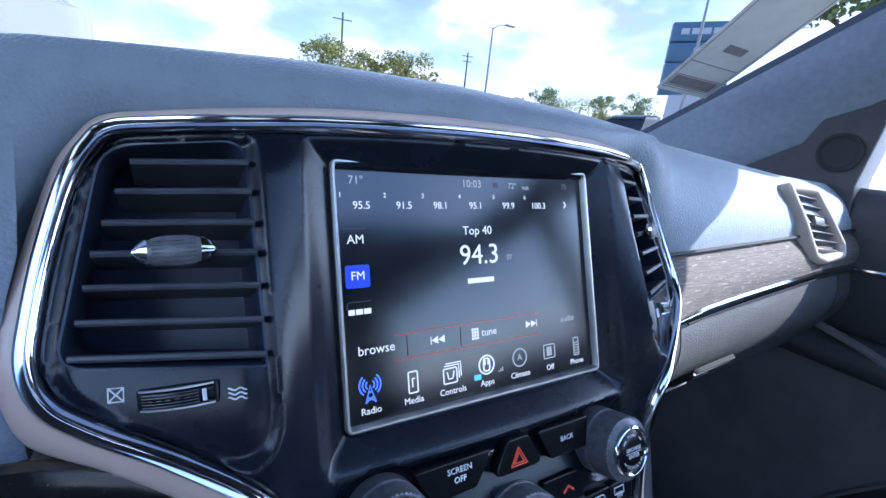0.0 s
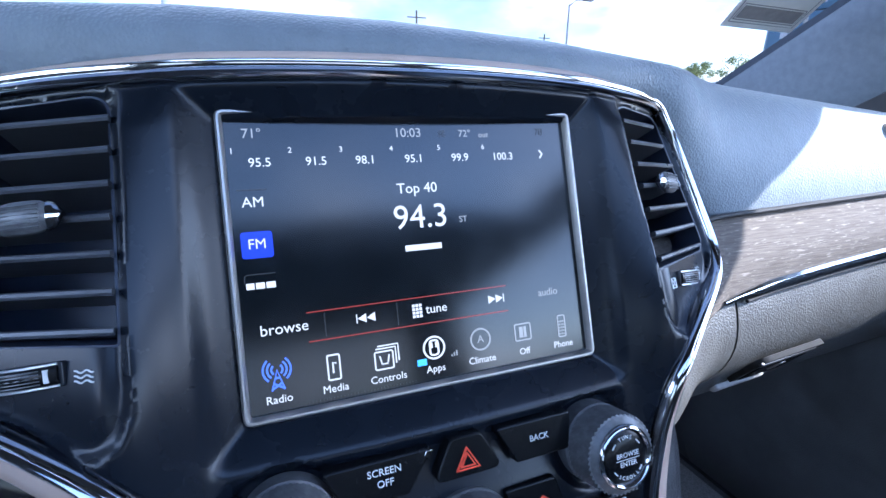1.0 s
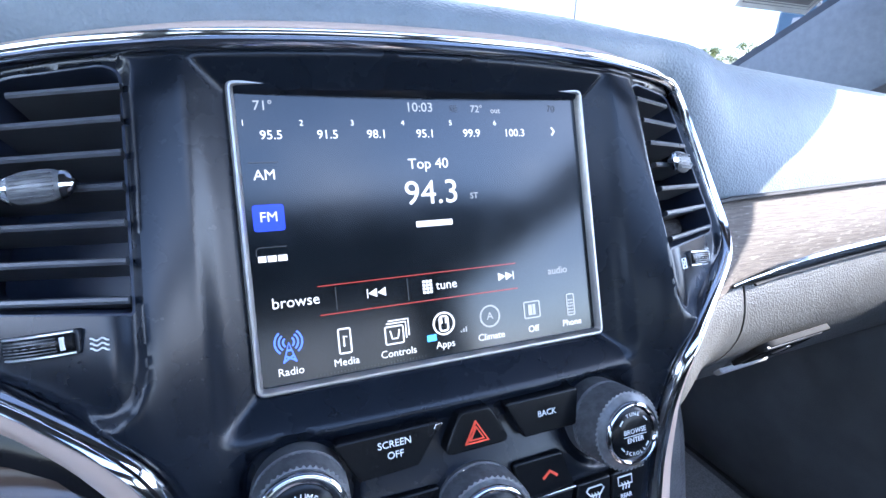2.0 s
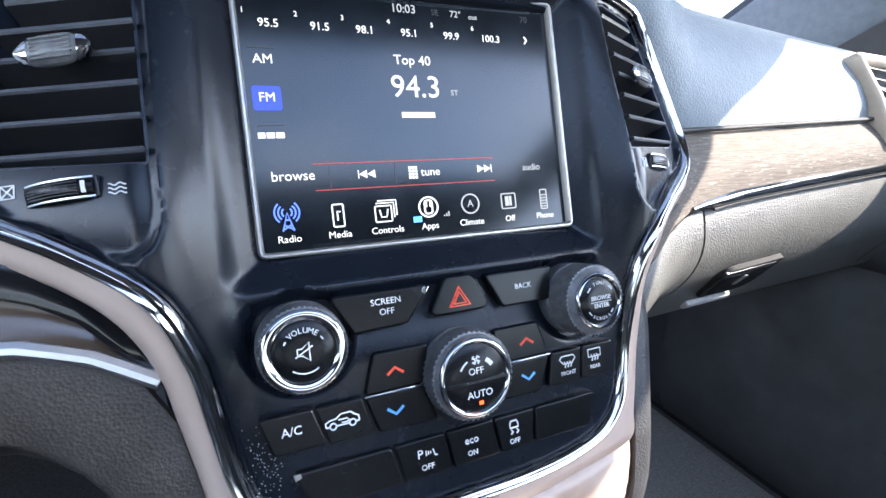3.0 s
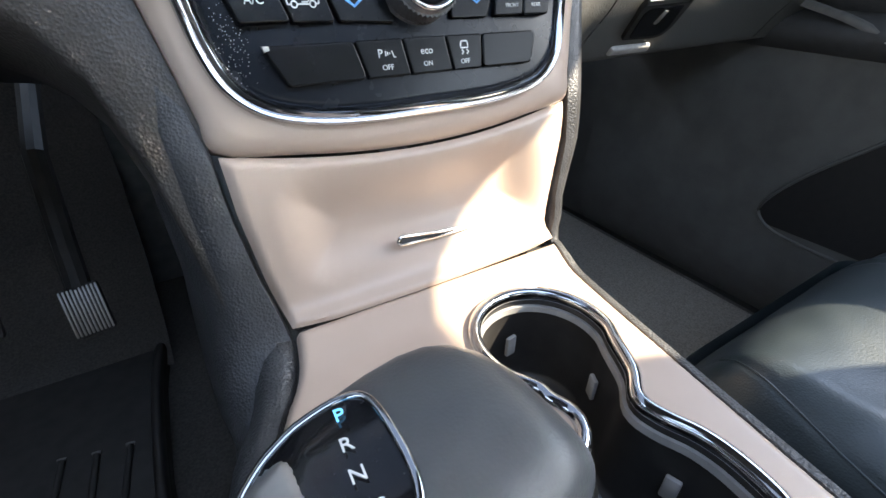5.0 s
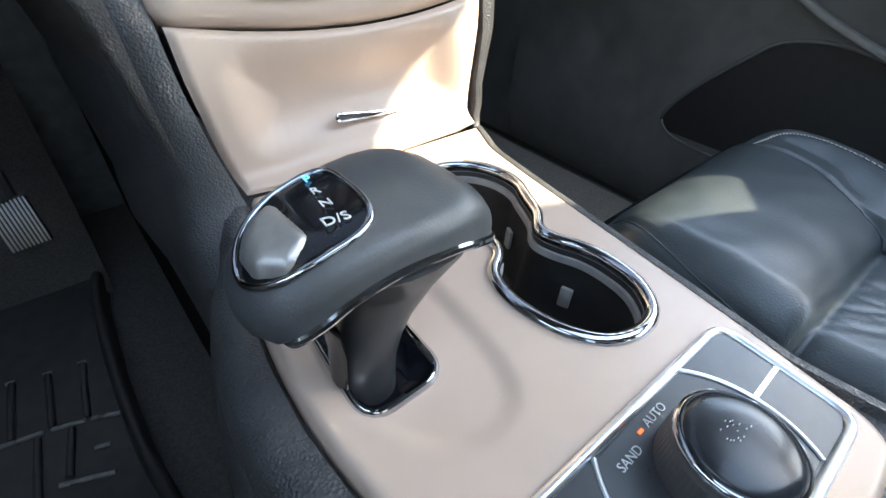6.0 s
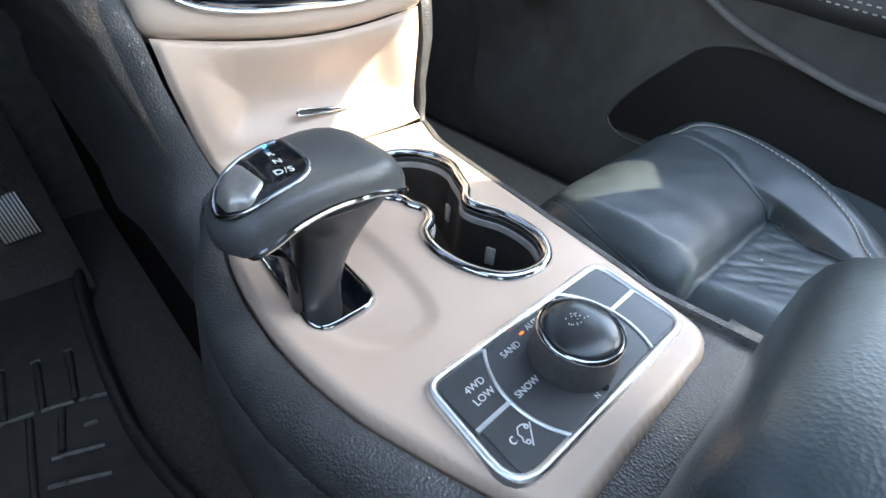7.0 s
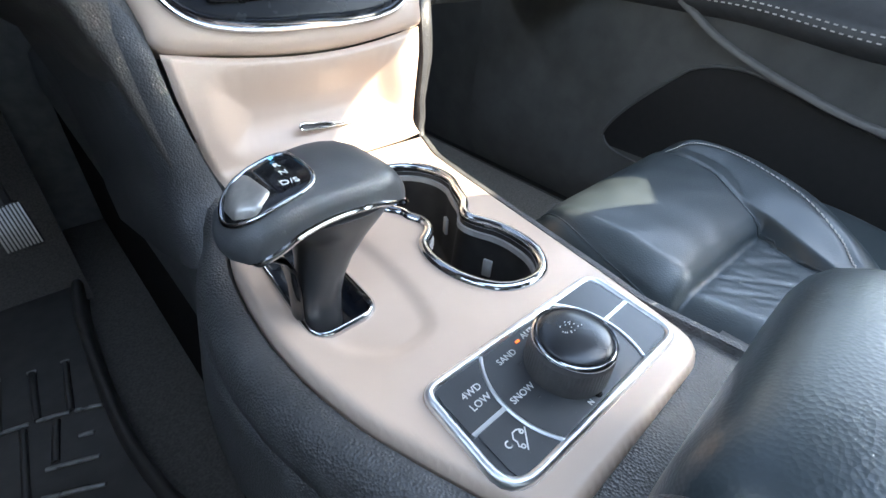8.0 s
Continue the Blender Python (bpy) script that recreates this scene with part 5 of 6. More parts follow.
SCOOP = spline([(-.085, -.235), (-.095, -.265), (-.085, -.298), (-.04, -.306), (.04, -.306), (.090, -.298), (.095, -.265), (.080, -.232), (0, -.236)], True, 4)
part("door", field(DOOR, 0.002, door_height), BEIGE, bin_ob, "beige painted door", flat=60)
path = spline([(-.026, -.2865, -.0060), (-.010, -.2885, -.0085), (.008, -.2905, -.0105), (.031, -.2920, -.0135)], False, 6)
n_ = len(path)
sc = [0.9 - 0.65 * i / (n_ - 1) for i in range(n_)]
part("pull_slot", sweep(path, [(-.0026, -.003), (.0026, -.003), (.0024, .0004), (-.0024, .0004)], scale=sc), STEM, bin_ob, "dark slot of the pull")
upper = [(x, y + .0030 * f, z + .0010) for (x, y, z), f in zip(path, sc)]
lower = [(x, y - .0030 * f, z + .0010) for (x, y, z), f in zip(path, sc)]
x, y, z = path[0]
nose = [(x - .0030 * math.cos(a), y + .0027 * math.sin(a), z + .0010) for a in (-.9, 0, .9)]
part("pull", tube(lower[::-1] + nose + upper, .0011, 8, True), CHROME, bin_ob, "slim chrome pull")

# ---- centre console ----
console = thing("center_console", "centre console with beige top plate and grained black sides", "console")
TOP = 0.918
LEFT = [(-.104, -.0905), (-.1085, -.108), (-.1165, -.124), (-.128, -.143), (-.139, -.175), (-.1455, -.215), (-.1480, -.255), (-.1460, -.292), (-.1395, -.330), (-.128, -.367), (-.116, -.401)]
RIGHT = [(.0585, -.378), (.0628, -.356), (.067, -.330), (.076, -.271), (.0845, -.215), (.093, -.161), (.1005, -.120), (.1050, -.0925)]
PLATE_LINE = [tuple(p) for p in spline(LEFT, False, 4)] + [tuple(p) for p in fillet([(-.116, -.401), (-.106, -.4270), (.0495, -.4270), (.0585, -.378)], [.002, .016, .026, .002], 8)[9:-9]] + [tuple(p) for p in spline(RIGHT, False, 4)]
PLATE_LINE = PLATE_LINE[::-1]


def circ(cx, cy, r, a0, a1, n):
    return [(cx + r * math.cos(radians(a)), cy + r * math.sin(radians(a))) for a in np.linspace(a0, a1, n)]


C1, R1, C2, R2 = (.0285, -.1640), .0440, (.0200, -.2740), .0425
CUP_LINE = [tuple(p) for p in spline(circ(*C1, R1, -38, 222, 14) + [(-.0035, -.2030), (.0003, -.2150), (-.0045, -.2270), (-.0205, -.2390), (-.0275, -.2610), (-.0240, -.2890), (-.0105, -.3105), (.0105, -.3190),
                                           (.0300, -.3150), (.0440, -.2980), (.0480, -.2770), (.0462, -.2580), (.0390, -.2400), (.0385, -.2265), (.0520, -.2125)], True, 4)]
GATE_LINE = fillet([(-.1215, -.1760), (-.1300, -.2725), (-.0865, -.2725), (-.0830, -.2200), (-.0880, -.1760)], [.008, .013, .013, .02, .008], 5)
GATE_LINE = [tuple(p) for p in GATE_LINE]
SELECT_LINE = [tuple(p) for p in fillet([(-.1165, -.4075), (.0420, -.4110), (.0490, -.3405), (-.1100, -.3370)], [.020, .016, .014, .012], 6)]
HOLLOW = spline([(-.048, -.214), (-.050, -.256), (-.058, -.293), (-.068, -.309), (-.086, -.315), (-.107, -.311), (-.125, -.29), (-.136, -.25), (-.126, -.19), (-.10, -.15), (-.07, -.155), (-.052, -.18)], True, 4)


def plate_height(x, y, d):
    q = np.stack([x, y], 1)
    z = TOP + 0.010 * ease(y, -.135, -.090) ** 2
    h, _ = distance(HOLLOW, q)
    z = z - 0.0030 * ease(h, 0, 0.013)
    return z - 0.0090 * (1 - np.sqrt(np.clip(1 - (1 - np.clip(d / 0.0065, 0, 1)) ** 2, 0, 1)))


part("top_plate", field(PLATE_LINE, 0.002, plate_height, (inset(CUP_LINE, .001), inset(GATE_LINE, .001), )), BEIGE, console, "beige painted top plate", flat=60)
skirt = bmesh.new()
ring = [np.array(p) for p in PLATE_LINE]
zz = [TOP - 0.009 + 0.010 * float(ease(np.array([p[1]]), -.135, -.090)[0]) ** 2 for p in ring]
stack(skirt, [[(*p, z + .0005) for p, z in zip(ring, zz)], [(*p, z - .014) for p, z in zip(ring, zz)]], cap=(False, False))
part("plate_edge", skirt, BEIGE, console, "beige plate edge", flat=60)


# grained body: border round the plate and the sides down to the floor
def left_edge(y):
    p = np.array(LEFT)[::-1]
    return float(np.interp(y, p[:, 1], p[:, 0]))


def right_edge(y):
    p = np.array(RIGHT)
    return float(np.interp(y, p[:, 1], p[:, 0]))


rows, carpet_rows = [], []
for y in list(np.linspace(-0.80, -0.44, 5)) + list(np.linspace(-0.432, -0.092, 32)) + [.0, .2, .45, .70]:
    x = left_edge(max(y, -.401)) if y > -.401 else float(np.interp(y, [-.8, -.44, -.401], [-.112, -.112, -.116]))
    z = TOP - 0.006 + 0.010 * float(ease(np.array([y]), -.135, -.090)[0]) ** 2
    k = float(ease(np.array([y]), -.16, -.09)[0])
    carpet_rows.append([(x - .032, y, z - .090), (x - .037 - .006 * k, y, z - .105), (x - .038 - .006 * k, y, z - .14), (x - .041 - .004 * k, y, z - .20), (x - .044, y, .515)])
    rows.append([(x + .02, y, z - .006), (x - .0008, y, z - .006), (x - .0030, y, z + .0005), (x - .011, y, z + .0018), (x - .019, y, z - .002), (x - .0255, y, z - .010), (x - .0290, y, z - .022), (x - .0296, y, z - .027), (x - .0280, y, z - .0285), (x - .0300, y, z - .030),
                 (x - .034 - .012 * k, y, z - .050), (x - .0395 - .010 * k, y, z - .080), (x - .0430 - .008 * k, y, z - .108), (x - .0400 - .008 * k, y, z - .113)])
part("side_panel", grid(rows), GRAIN, console, "black grained driver's side panel", flat=60)
part("side_carpet", grid(carpet_rows), SIDE_CARPET, console, "black carpeted lower side", flat=60)
rows = []
for y in list(np.linspace(-0.80, -0.44, 5)) + list(np.linspace(-0.432, -0.092, 32)) + [.0, .2, .45, .70]:
    x = right_edge(max(y, -.378)) if y > -.378 else float(np.interp(y, [-.8, -.44, -.378], [.100, .0645, .0585]))
    z = TOP - 0.006 + 0.010 * float(ease(np.array([y]), -.135, -.090)[0]) ** 2
    rows.append([(x - .02, y, z - .006), (x + .0006, y, z - .004), (x + .0028, y, z + .001), (x + .0075, y, z + .0015), (x + .0115, y, z - .003), (x + .015, y, z - .016), (x + .020, y, z - .06), (x + .032, y, z - .16), (x + .045, y, z - .26), (x + .052, y, .515)])
part("side_panel", grid(rows), GRAIN, console, "black grained passenger's side panel", flat=60)
# rear deck of grained plastic behind the plate
part("rear_deck", grid([[(x, y, TOP - .0095 - 0.02 * ease(np.array([abs(x + .02)]), .085, .13)[0]) for x in np.linspace(-.13, .11, 13)] for y in (-.80, -.60, -.45, -.425)]), GRAIN, console, "black grained deck")

# upright cheeks that carry the console's sides up along the stack
for s, nm in ((-1, "driver's"), (1, "passenger's")):
    rows = []
    for v in np.linspace(-.372 if s < 0 else -.350, -.062, 34):
        e = float(np.interp(-v, [.062, .076, .096, .117, .142, .176, .215, .247, .290, .3225, .35], [.190, .171, .151, .138, .134, .1275, .1195, .1175, .1115 if s < 0 else .1055, .1045, .1045]))
        w = float(np.interp(-v, [.062, .215, .29, .3225, .35, .372], [-.018, -.0035, -.008, -.0075, .006, .020] if s < 0 else [-.018, -.0035, -.0105, -.0125, .004, .004]))
        if s < 0:
            f = float(np.interp(-v, [.062, .205, .25, .29, .311, .33, .37], [.024, .024, .0255, .0295, .034, .039, .041]))
            prof = [(0.001, -.012), (.0030, 0.000), (.4 * f, .001), (.75 * f, -.002), (f, -.009), (f + .006, -.022), (f + .010, -.06), (f + .013, -.13), (f + .016, -.30)]
        else:
            e += .0055 * float(ease(-v, .10, .15)) * (1 - float(ease(-v, .300, .3225)))
            k = 1 + .6 * (1 - float(ease(-v, .22, .30)))
            prof = [(0.001, -.010), (.0022, .0015), (.006 * k, .0030), (.0100 * k, .0015), (.013 * k, -.006), (.018 * k, -.030), (.028, -.11), (.04, -.36)]
        rows.append([on_stack(s * (e + a), v, w + b) for a, b in prof])
    part("cheek", grid(rows), CHEEK, console, "black grained %s cheek" % nm, flat=60)

# ---- cup holders ----
cups = thing("cup_holder", "double cup holder with chrome rim and black liner, empty", "cup holder")
path = [(*p, TOP + .0012) for p in CUP_LINE]
part("rim", sweep(path, [(-.0046, -.004), (-.0046, .0004), (-.0030, .0026), (0, .0032), (.0028, .0016), (.0040, -.003), (.0040, -.010), (0, -.010)], closed=True), CHROME, cups, "polished chrome rim", flat=60)
well = []
for off, z in ((.0005, -.001), (.0030, -.006), (.0038, -.012), (.0052, -.030), (.0075, -.070), (.0105, -.074)):
    well.append([(*p, TOP + z) for p in inset(CUP_LINE, off)])
bm = bmesh.new()
stack(bm, well, cap=(False, True))
part("liner", bm, LINER, cups, "black rubber liner", flat=60)
lip = [(*p, TOP - .0105) for p in inset(CUP_LINE, .0046)]
part("lip", sweep(lip, [(-.001, -.0030), (.0022, -.0030), (.0022, .0020), (-.001, .0020)], closed=True), PALE, cups, "pale liner lip")
# rubber fins; their pale grey paints the light they catch
for x, y, a in ((.0385, -.2580, 18), (.0560, -.1880, -26), (.0345, -.1300, 95), (-.0165, -.262, 170)):
    m = Matrix.Translation((x, y, TOP - .040)) @ Matrix.Rotation(radians(a), 4, "Z")
    part("grip_fin", box(-.0016, .0016, -.0042, .0042, -.0085, .0085, .0010, m=m), PALE, cups, "flexible cup grip, pale for the light it catches")

# ---- gear selector ----
gate = thing("selector_gate", "black sunken gear selector gate with thin chrome rim", "trim")
path = [(*p, TOP - .001) for p in GATE_LINE]
part("rim", sweep(path, [(-.0018, -.006), (-.0018, .0008), (0, .0022), (.0018, .0008), (.0018, -.006)], closed=True), CHROME, gate, "thin chrome rim", flat=60)
rings = [[(*p, TOP + z) for p in inset(GATE_LINE, off)] for off, z in ((.0008, -.002), (.003, -.006), (.0075, -.0115), (.0125, -.0130))]
part("well", stack(bmesh.new(), rings, cap=(False, True)), SATIN, gate, "satin black well", flat=60)

lever = thing("gear_selector", "black leather gear selector with chrome trim and lit position display", "gear selector")
HEAD = np.array([(-.1600, -.2450, .982, .003, .003), (-.1588, -.2455, .982, .012, .007), (-.1540, -.2455, .983, .0225, .0120), (-.1480, -.2465, .9850, .0262, .0155), (-.1400, -.2462, .9890, .0290, .0175),
                 (-.1320, -.2460, .9940, .0310, .0155), (-.1200, -.2452, .9972, .0328, .0142), (-.1080, -.2445, .9985, .0345, .0142), (-.0960, -.2440, .9983, .0362, .0145), (-.0860, -.2438, .9968, .0360, .0158),
                 (-.0775, -.2445, .9945, .0345, .0175), (-.0700, -.2462, .9920, .0310, .0182), (-.0630, -.2488, .9890, .0255, .0170), (-.0575, -.2518, .9865, .0185, .0135), (-.0540, -.2545, .9850, .0105, .0080), (-.0528, -.2555, .9840, .003, .002)])
HEAD[:, 3] *= .91
HEAD[:, 0] = np.where(HEAD[:, 0] > -.09, -.09 + (HEAD[:, 0] + .09) * .84, HEAD[:, 0])
ROUND = 0.62


def head_top(x, y):
    """Height of the grip's upper surface."""
    cy_, cz, hy, hz = (np.interp(x, HEAD[:, 0], HEAD[:, i]) for i in (1, 2, 3, 4))
    f = np.clip(np.abs((y - cy_) / hy), 0, 1)
    return cz + hz * np.power(np.clip(1 - f ** (2 / ROUND), 0, 1), ROUND / 2)


rings = []
for x, y, z, hy, hz in HEAD:
    ring = []
    for a in np.linspace(0, 2 * math.pi, 41)[:-1]:
        c, s_ = math.cos(a), math.sin(a)
        yy = math.copysign(abs(c) ** ROUND, c) * hy
        zz_ = math.copysign(abs(s_) ** ROUND, s_) * (hz if s_ > 0 else float(np.interp(x, [-.16, -.156, -.148, -.130, -.08, -.06], [.002, .004, .004, .004, .005, .003])))
        ring.append((x, y + yy, z + zz_))
    rings.append(ring)
part("grip", stack(bmesh.new(), rings), GRIP, lever, "smooth black leather grip", flat=80)
loop = [(x, y, z - .0012, hy * 1.002 + .0003) for x, y, z, hy, hz in HEAD[3:-1]]
loop = [(-.1520, -.2450, .9785, .010), (-.1505, -.2450, .9805, .0210)] + loop
line = [(x, y - hy, z) for x, y, z, hy in loop]
part("chrome_line", tube(spline(line, False, 4), .0017, 8), CHROME, lever, "chrome line")
rings = []
for z, cx, cy_, hx, hy in ((.9930, -.1010, -.2460, .0430, .0325), (.9860, -.0995, -.2465, .0370, .0290), (.9780, -.0985, -.2470, .0295, .0240), (.9700, -.1005, -.2470, .0235, .0205), (.9560, -.1060, -.2470, .0172, .0170), (.9440, -.1098, -.2470, .0145, .0155),
                         (.9300, -.1130, -.2470, .0136, .0148), (.9150, -.1140, -.2470, .0136, .0148), (.8900, -.1140, -.2470, .0140, .0150)):
    rings.append([(cx + hx * math.cos(a), cy_ + hy * math.sin(a), z) for a in np.linspace(0, 2 * math.pi, 29)[:-1]])
part("stem", stack(bmesh.new(), rings), STEM, lever, "satin black stem", flat=80)
rings = []
for z, cx, w_ in ((.9730, -.1420, .011), (.9660, -.1335, .0105), (.9560, -.1290, .0090), (.9400, -.1270, .0080), (.9220, -.1275, .0075), (.8980, -.1280, .007)):
    rings.append([(cx + .0026 * math.cos(a), -.247 + w_ * math.sin(a), z) for a in np.linspace(0, 2 * math.pi, 17)[:-1]])
part("stem_cover", stack(bmesh.new(), rings), GLOSS, lever, "gloss black stem cover")
# display and thumb button inside one chrome loop at the driver's end
LOOP = [tuple(p) for p in spline([(-.1135, -.2245), (-.1108, -.2360), (-.1122, -.2560), (-.1200, -.2645), (-.1370, -.2650), (-.1490, -.2590), (-.1550, -.2460), (-.1500, -.2320), (-.1390, -.2245), (-.1250, -.2215)], True, 5)]
disp = part("display", field(LOOP, .0012, lambda x, y, d: head_top(x, y) + .0004), GLOSS, lever, "gloss black position display", flat=80)
part("rim", tube([(x, y, float(head_top(x, y)) + .0004) for x, y in LOOP], .0014, 8, True), CHROME, disp, "chrome rim", flat=80)
for s, x, y, size, mt in (("P", -.1205, -.2290, .0058, PRNDL_BLUE), ("R", -.1222, -.2382, .0056, MARK), ("N", -.1228, -.2468, .0056, MARK), ("D/S", -.1245, -.2562, .0066, MARK)):
    words(s, size, (x, y, float(head_top(x, y)) + .0017), mt, disp, turn=-4)
BUT = [tuple(p) for p in fillet([(-.1345, -.2290), (-.1330, -.2560), (-.1440, -.2620), (-.1525, -.2520), (-.1525, -.2400), (-.1460, -.2300)], [.005, .005, .005, .006, .006, .005], 6)]
part("thumb_button", field(BUT, .0010, lambda x, y, d: head_top(-.144 + (x + .144) * .6, -.246 + (y + .246) * .6) - .0012 + .0052 * np.sqrt(np.clip(1 - (1 - np.clip(d / .0062, 0, 1)) ** 2, 0, 1))), SILVER, lever, "satin grey thumb button", flat=80)

# ---- drive mode selector ----
sel = thing("drive_mode_selector", "silver-framed drive mode panel with black rotary dial and keys", "control panel")
SZ = TOP + .0035
inner = inset(SELECT_LINE, .0052)
rings = [[(*p, z) for p in inset(SELECT_LINE, o)] for o, z in ((0, TOP - .004), (0, SZ - .0010), (.0006, SZ + .0002), (.0016, SZ + .0011), (.0026, SZ + .0014), (.0036, SZ + .0011), (.0046, SZ + .0002), (.0052, SZ - .0010), (.0052, TOP - .004))]
part("frame", stack(bmesh.new(), rings, cap=(False, False)), BRIGHT, sel, "bright metal frame", flat=50)
part("backing", slab(inner, TOP - .004, SZ - .0012), KEY_GREY, sel)
DC, DR = (-.0345, -.3775), .0470


ix0, ix1 = -.1065, .0400
yf, yr = -.3440, -.4040
arc = [(DC[0] + DR * math.cos(radians(a)), DC[1] + DR * math.sin(radians(a))) for a in range(142, 219, 4)]
mid = [(DC[0] - DR * .78, yf), *[(x, y) for x, y in arc if yr < y < yf], (DC[0] - DR * .78, yr), (DC[0] + DR * .78, yr), *[(2 * DC[0] - x, y) for x, y in arc[::-1] if yr < y < yf], (DC[0] + DR * .78, yf)]
part("dial_plate", slab(mid, SZ - .003, SZ - .0006, .0006), KEY_GREY, sel, "smoke-grey dial plate")
cy = (yf + yr) / 2


def side_key(s, front):
    y0, y1 = (cy + .0010, yf) if front else (yr, cy - .0010)
    edge = [(DC[0] + s * math.sqrt(max(0, (DR + .0022) ** 2 - (y - DC[1]) ** 2)), y) for y in np.linspace(y0, y1, 7)]
    if s > 0:
        outer = [(ix1 + .0020, y1), (ix1, y0)]
    else:
        outer = [(ix0 + .0020, y1), (ix0, y0)]
    pts = edge + outer
    rr = [0.0006] * 7 + ([.007, .001] if front else [.001, .008])
    return part("key", slab(fillet(pts, rr, 3), SZ - .003, SZ - .0004), KEY_GREY, sel, "black key" if s > 0 else "black key with white print")


keys = {(s, f): side_key(s, f) for s in (-1, 1) for f in (True, False)}
for s in (-1, 1):
    bm = bmesh.new()
    path = [(DC[0] + s * (DR + .0010) * math.cos(radians(a)), DC[1] + (DR + .0010) * math.sin(radians(a)), SZ - .0010) for a in np.linspace(-44, 50, 95)]
    path = [p for p in path if yr - .001 < p[1] < yf + .001]
    sweep(path, [(-.0011, -.002), (.0011, -.002), (.0011, .0010), (.0004, .0016), (-.0004, .0016), (-.0011, .0010)], bm=bm)
    box(min(s * .0475 + DC[0], ix0 if s < 0 else ix1), max(s * .0475 + DC[0], ix0 if s < 0 else ix1), cy - .0011, cy + .0011, SZ - .003, SZ + .0004, bm=bm)
    part("divider", bm, BRIGHT, sel, "bright metal divider")
fl = keys[(-1, True)]
words("4WD", .0058, (-.0890, -.3560, SZ - .0002), MARK, fl, turn=0)
words("LOW", .0058, (-.0898, -.3635, SZ - .0002), MARK, fl, turn=0)
hl = keys[(-1, False)]
hx, hy = -.0915, cy - .0160
car = [(-.0068, .0006), (-.0062, .0030), (-.0030, .0036), (-.0008, .0062), (.0040, .0062), (.0062, .0036), (.0070, .0008), (.0052, .0002)]
lean = Matrix.Rotation(radians(48), 2)
car = [tuple(lean @ (Vector(p) * .68) + Vector((hx + .002, hy))) for p in car]
wheels = [[tuple(lean @ Vector((wx_ + .0010 * math.cos(a), -.0002 + .0010 * math.sin(a))) + Vector((hx + .002, hy))) for a in np.linspace(0, 2 * math.pi, 13)] for wx_ in (-.0040, .0036)]
loop_arrow = [(hx - .0052 + .0017 * math.cos(a), hy + .0020 + .0017 * math.sin(a)) for a in np.linspace(.9, 5.6, 13)] + [(hx - .0052, hy + .0002)]
strokes("hill_mark", [car, *wheels, loop_arrow, [tuple(lean @ Vector(p) + Vector((hx + .002, hy))) for p in ((-.0058, -.0022), (.0060, -.0022))]], .00034, SZ - .0002, MARK, hl)
for s, u, v in (("AUTO", -.0310, -.3490), ("SAND", -.0570, -.3530), ("SNOW", -.0690, -.3742)):
    words(s, .0056, (u, v, SZ - .0003), MARK, sel)
bars("mode_light", [(-.0445, -.0415, -.3500, -.3486)], SZ - .0003, LED, sel, .0002, "small amber light")
for x0, y0 in ((-.0560, -.3610), (-.0655, -.3815), (-.0300, -.3995)):
    bars("mode_window", [(x0, x0 + .0026, y0, y0 + .0011)], SZ - .0003, STEM, sel, .0002, "unlit indicator window")
words("N", .0042, (-.0460, -.4012, SZ - .0003), MARK, sel)
bm = lathe([(.0022, 0), (.0022, .0008), (.0012, .0009)], 16, (-.0385, -.4008, SZ - .0006))
part("neutral_pin", bm, GLOSS, sel)
dial_n = 140
prof = [(.0237, .0), (.0237, .003), (.0236, .0075), (.0234, .0170), (.0222, .0205)]
rings = []
for r, z in prof:
    rings.append([(DC[0] + r * (1 + (.010 if i % 2 and .002 < z < .019 else 0)) * math.cos(2 * math.pi * i / dial_n), DC[1] + r * (1 + (.010 if i % 2 and .002 < z < .019 else 0)) * math.sin(2 * math.pi * i / dial_n), SZ - .001 + z) for i in range(dial_n)])
dial = part("dial", stack(bmesh.new(), rings), DIAL, sel, "knurled black rotary dial", flat=20)
part("ring", lathe([(.0222, .0195), (.0233, .0205), (.0231, .0225), (.0217, .0232), (.0209, .0222)], 60, (*DC, SZ - .001), cap=(False, False)), CHROME, dial, "chrome ring", flat=60)
part("cap", lathe([(.0211, .020), (.0211, .0228), (.0201, .0244), (.0168, .0257), (.010, .0265), (.0005, .0267)], 60, (*DC, SZ - .001)), DIAL_CAP, dial, "smooth black cap", flat=60)

# ---- armrest ----
arm = thing("armrest", "black leather centre armrest lid with pale stitching", "armrest")
rings = []
for y, z1, hx, zb in ((-.4435, .985, .052, .966), (-.4440, .998, .062, .956), (-.4470, 1.008, .069, .950), (-.4530, 1.0155, .073, .946), (-.4640, 1.0215, .0755, .942), (-.4850, 1.0270, .0765, .940), (-.52, 1.0310, .077, .938), (-.60, 1.0340, .077, .936), (-.76, 1.0340, .077, .936)):
    ring = []
    for a in np.linspace(0, 2 * math.pi, 49)[:-1]:
        c, s_ = math.cos(a), math.sin(a)
        e = 0.46
        ring.append((-.043 + math.copysign(abs(c) ** e, c) * hx, y, (z1 + zb) / 2 + math.copysign(abs(s_) ** e, s_) * (z1 - zb) / 2))
    rings.append(ring)
part("lid", stack(bmesh.new(), rings), LEATHER, arm, "black leather lid", flat=80)
seam = [(.0235, -.4535, 1.0055), (.0255, -.462, 1.0095), (.0262, -.480, 1.0150), (.0268, -.510, 1.0190), (.0268, -.60, 1.0220)]
pts = spline(seam, False, 10)
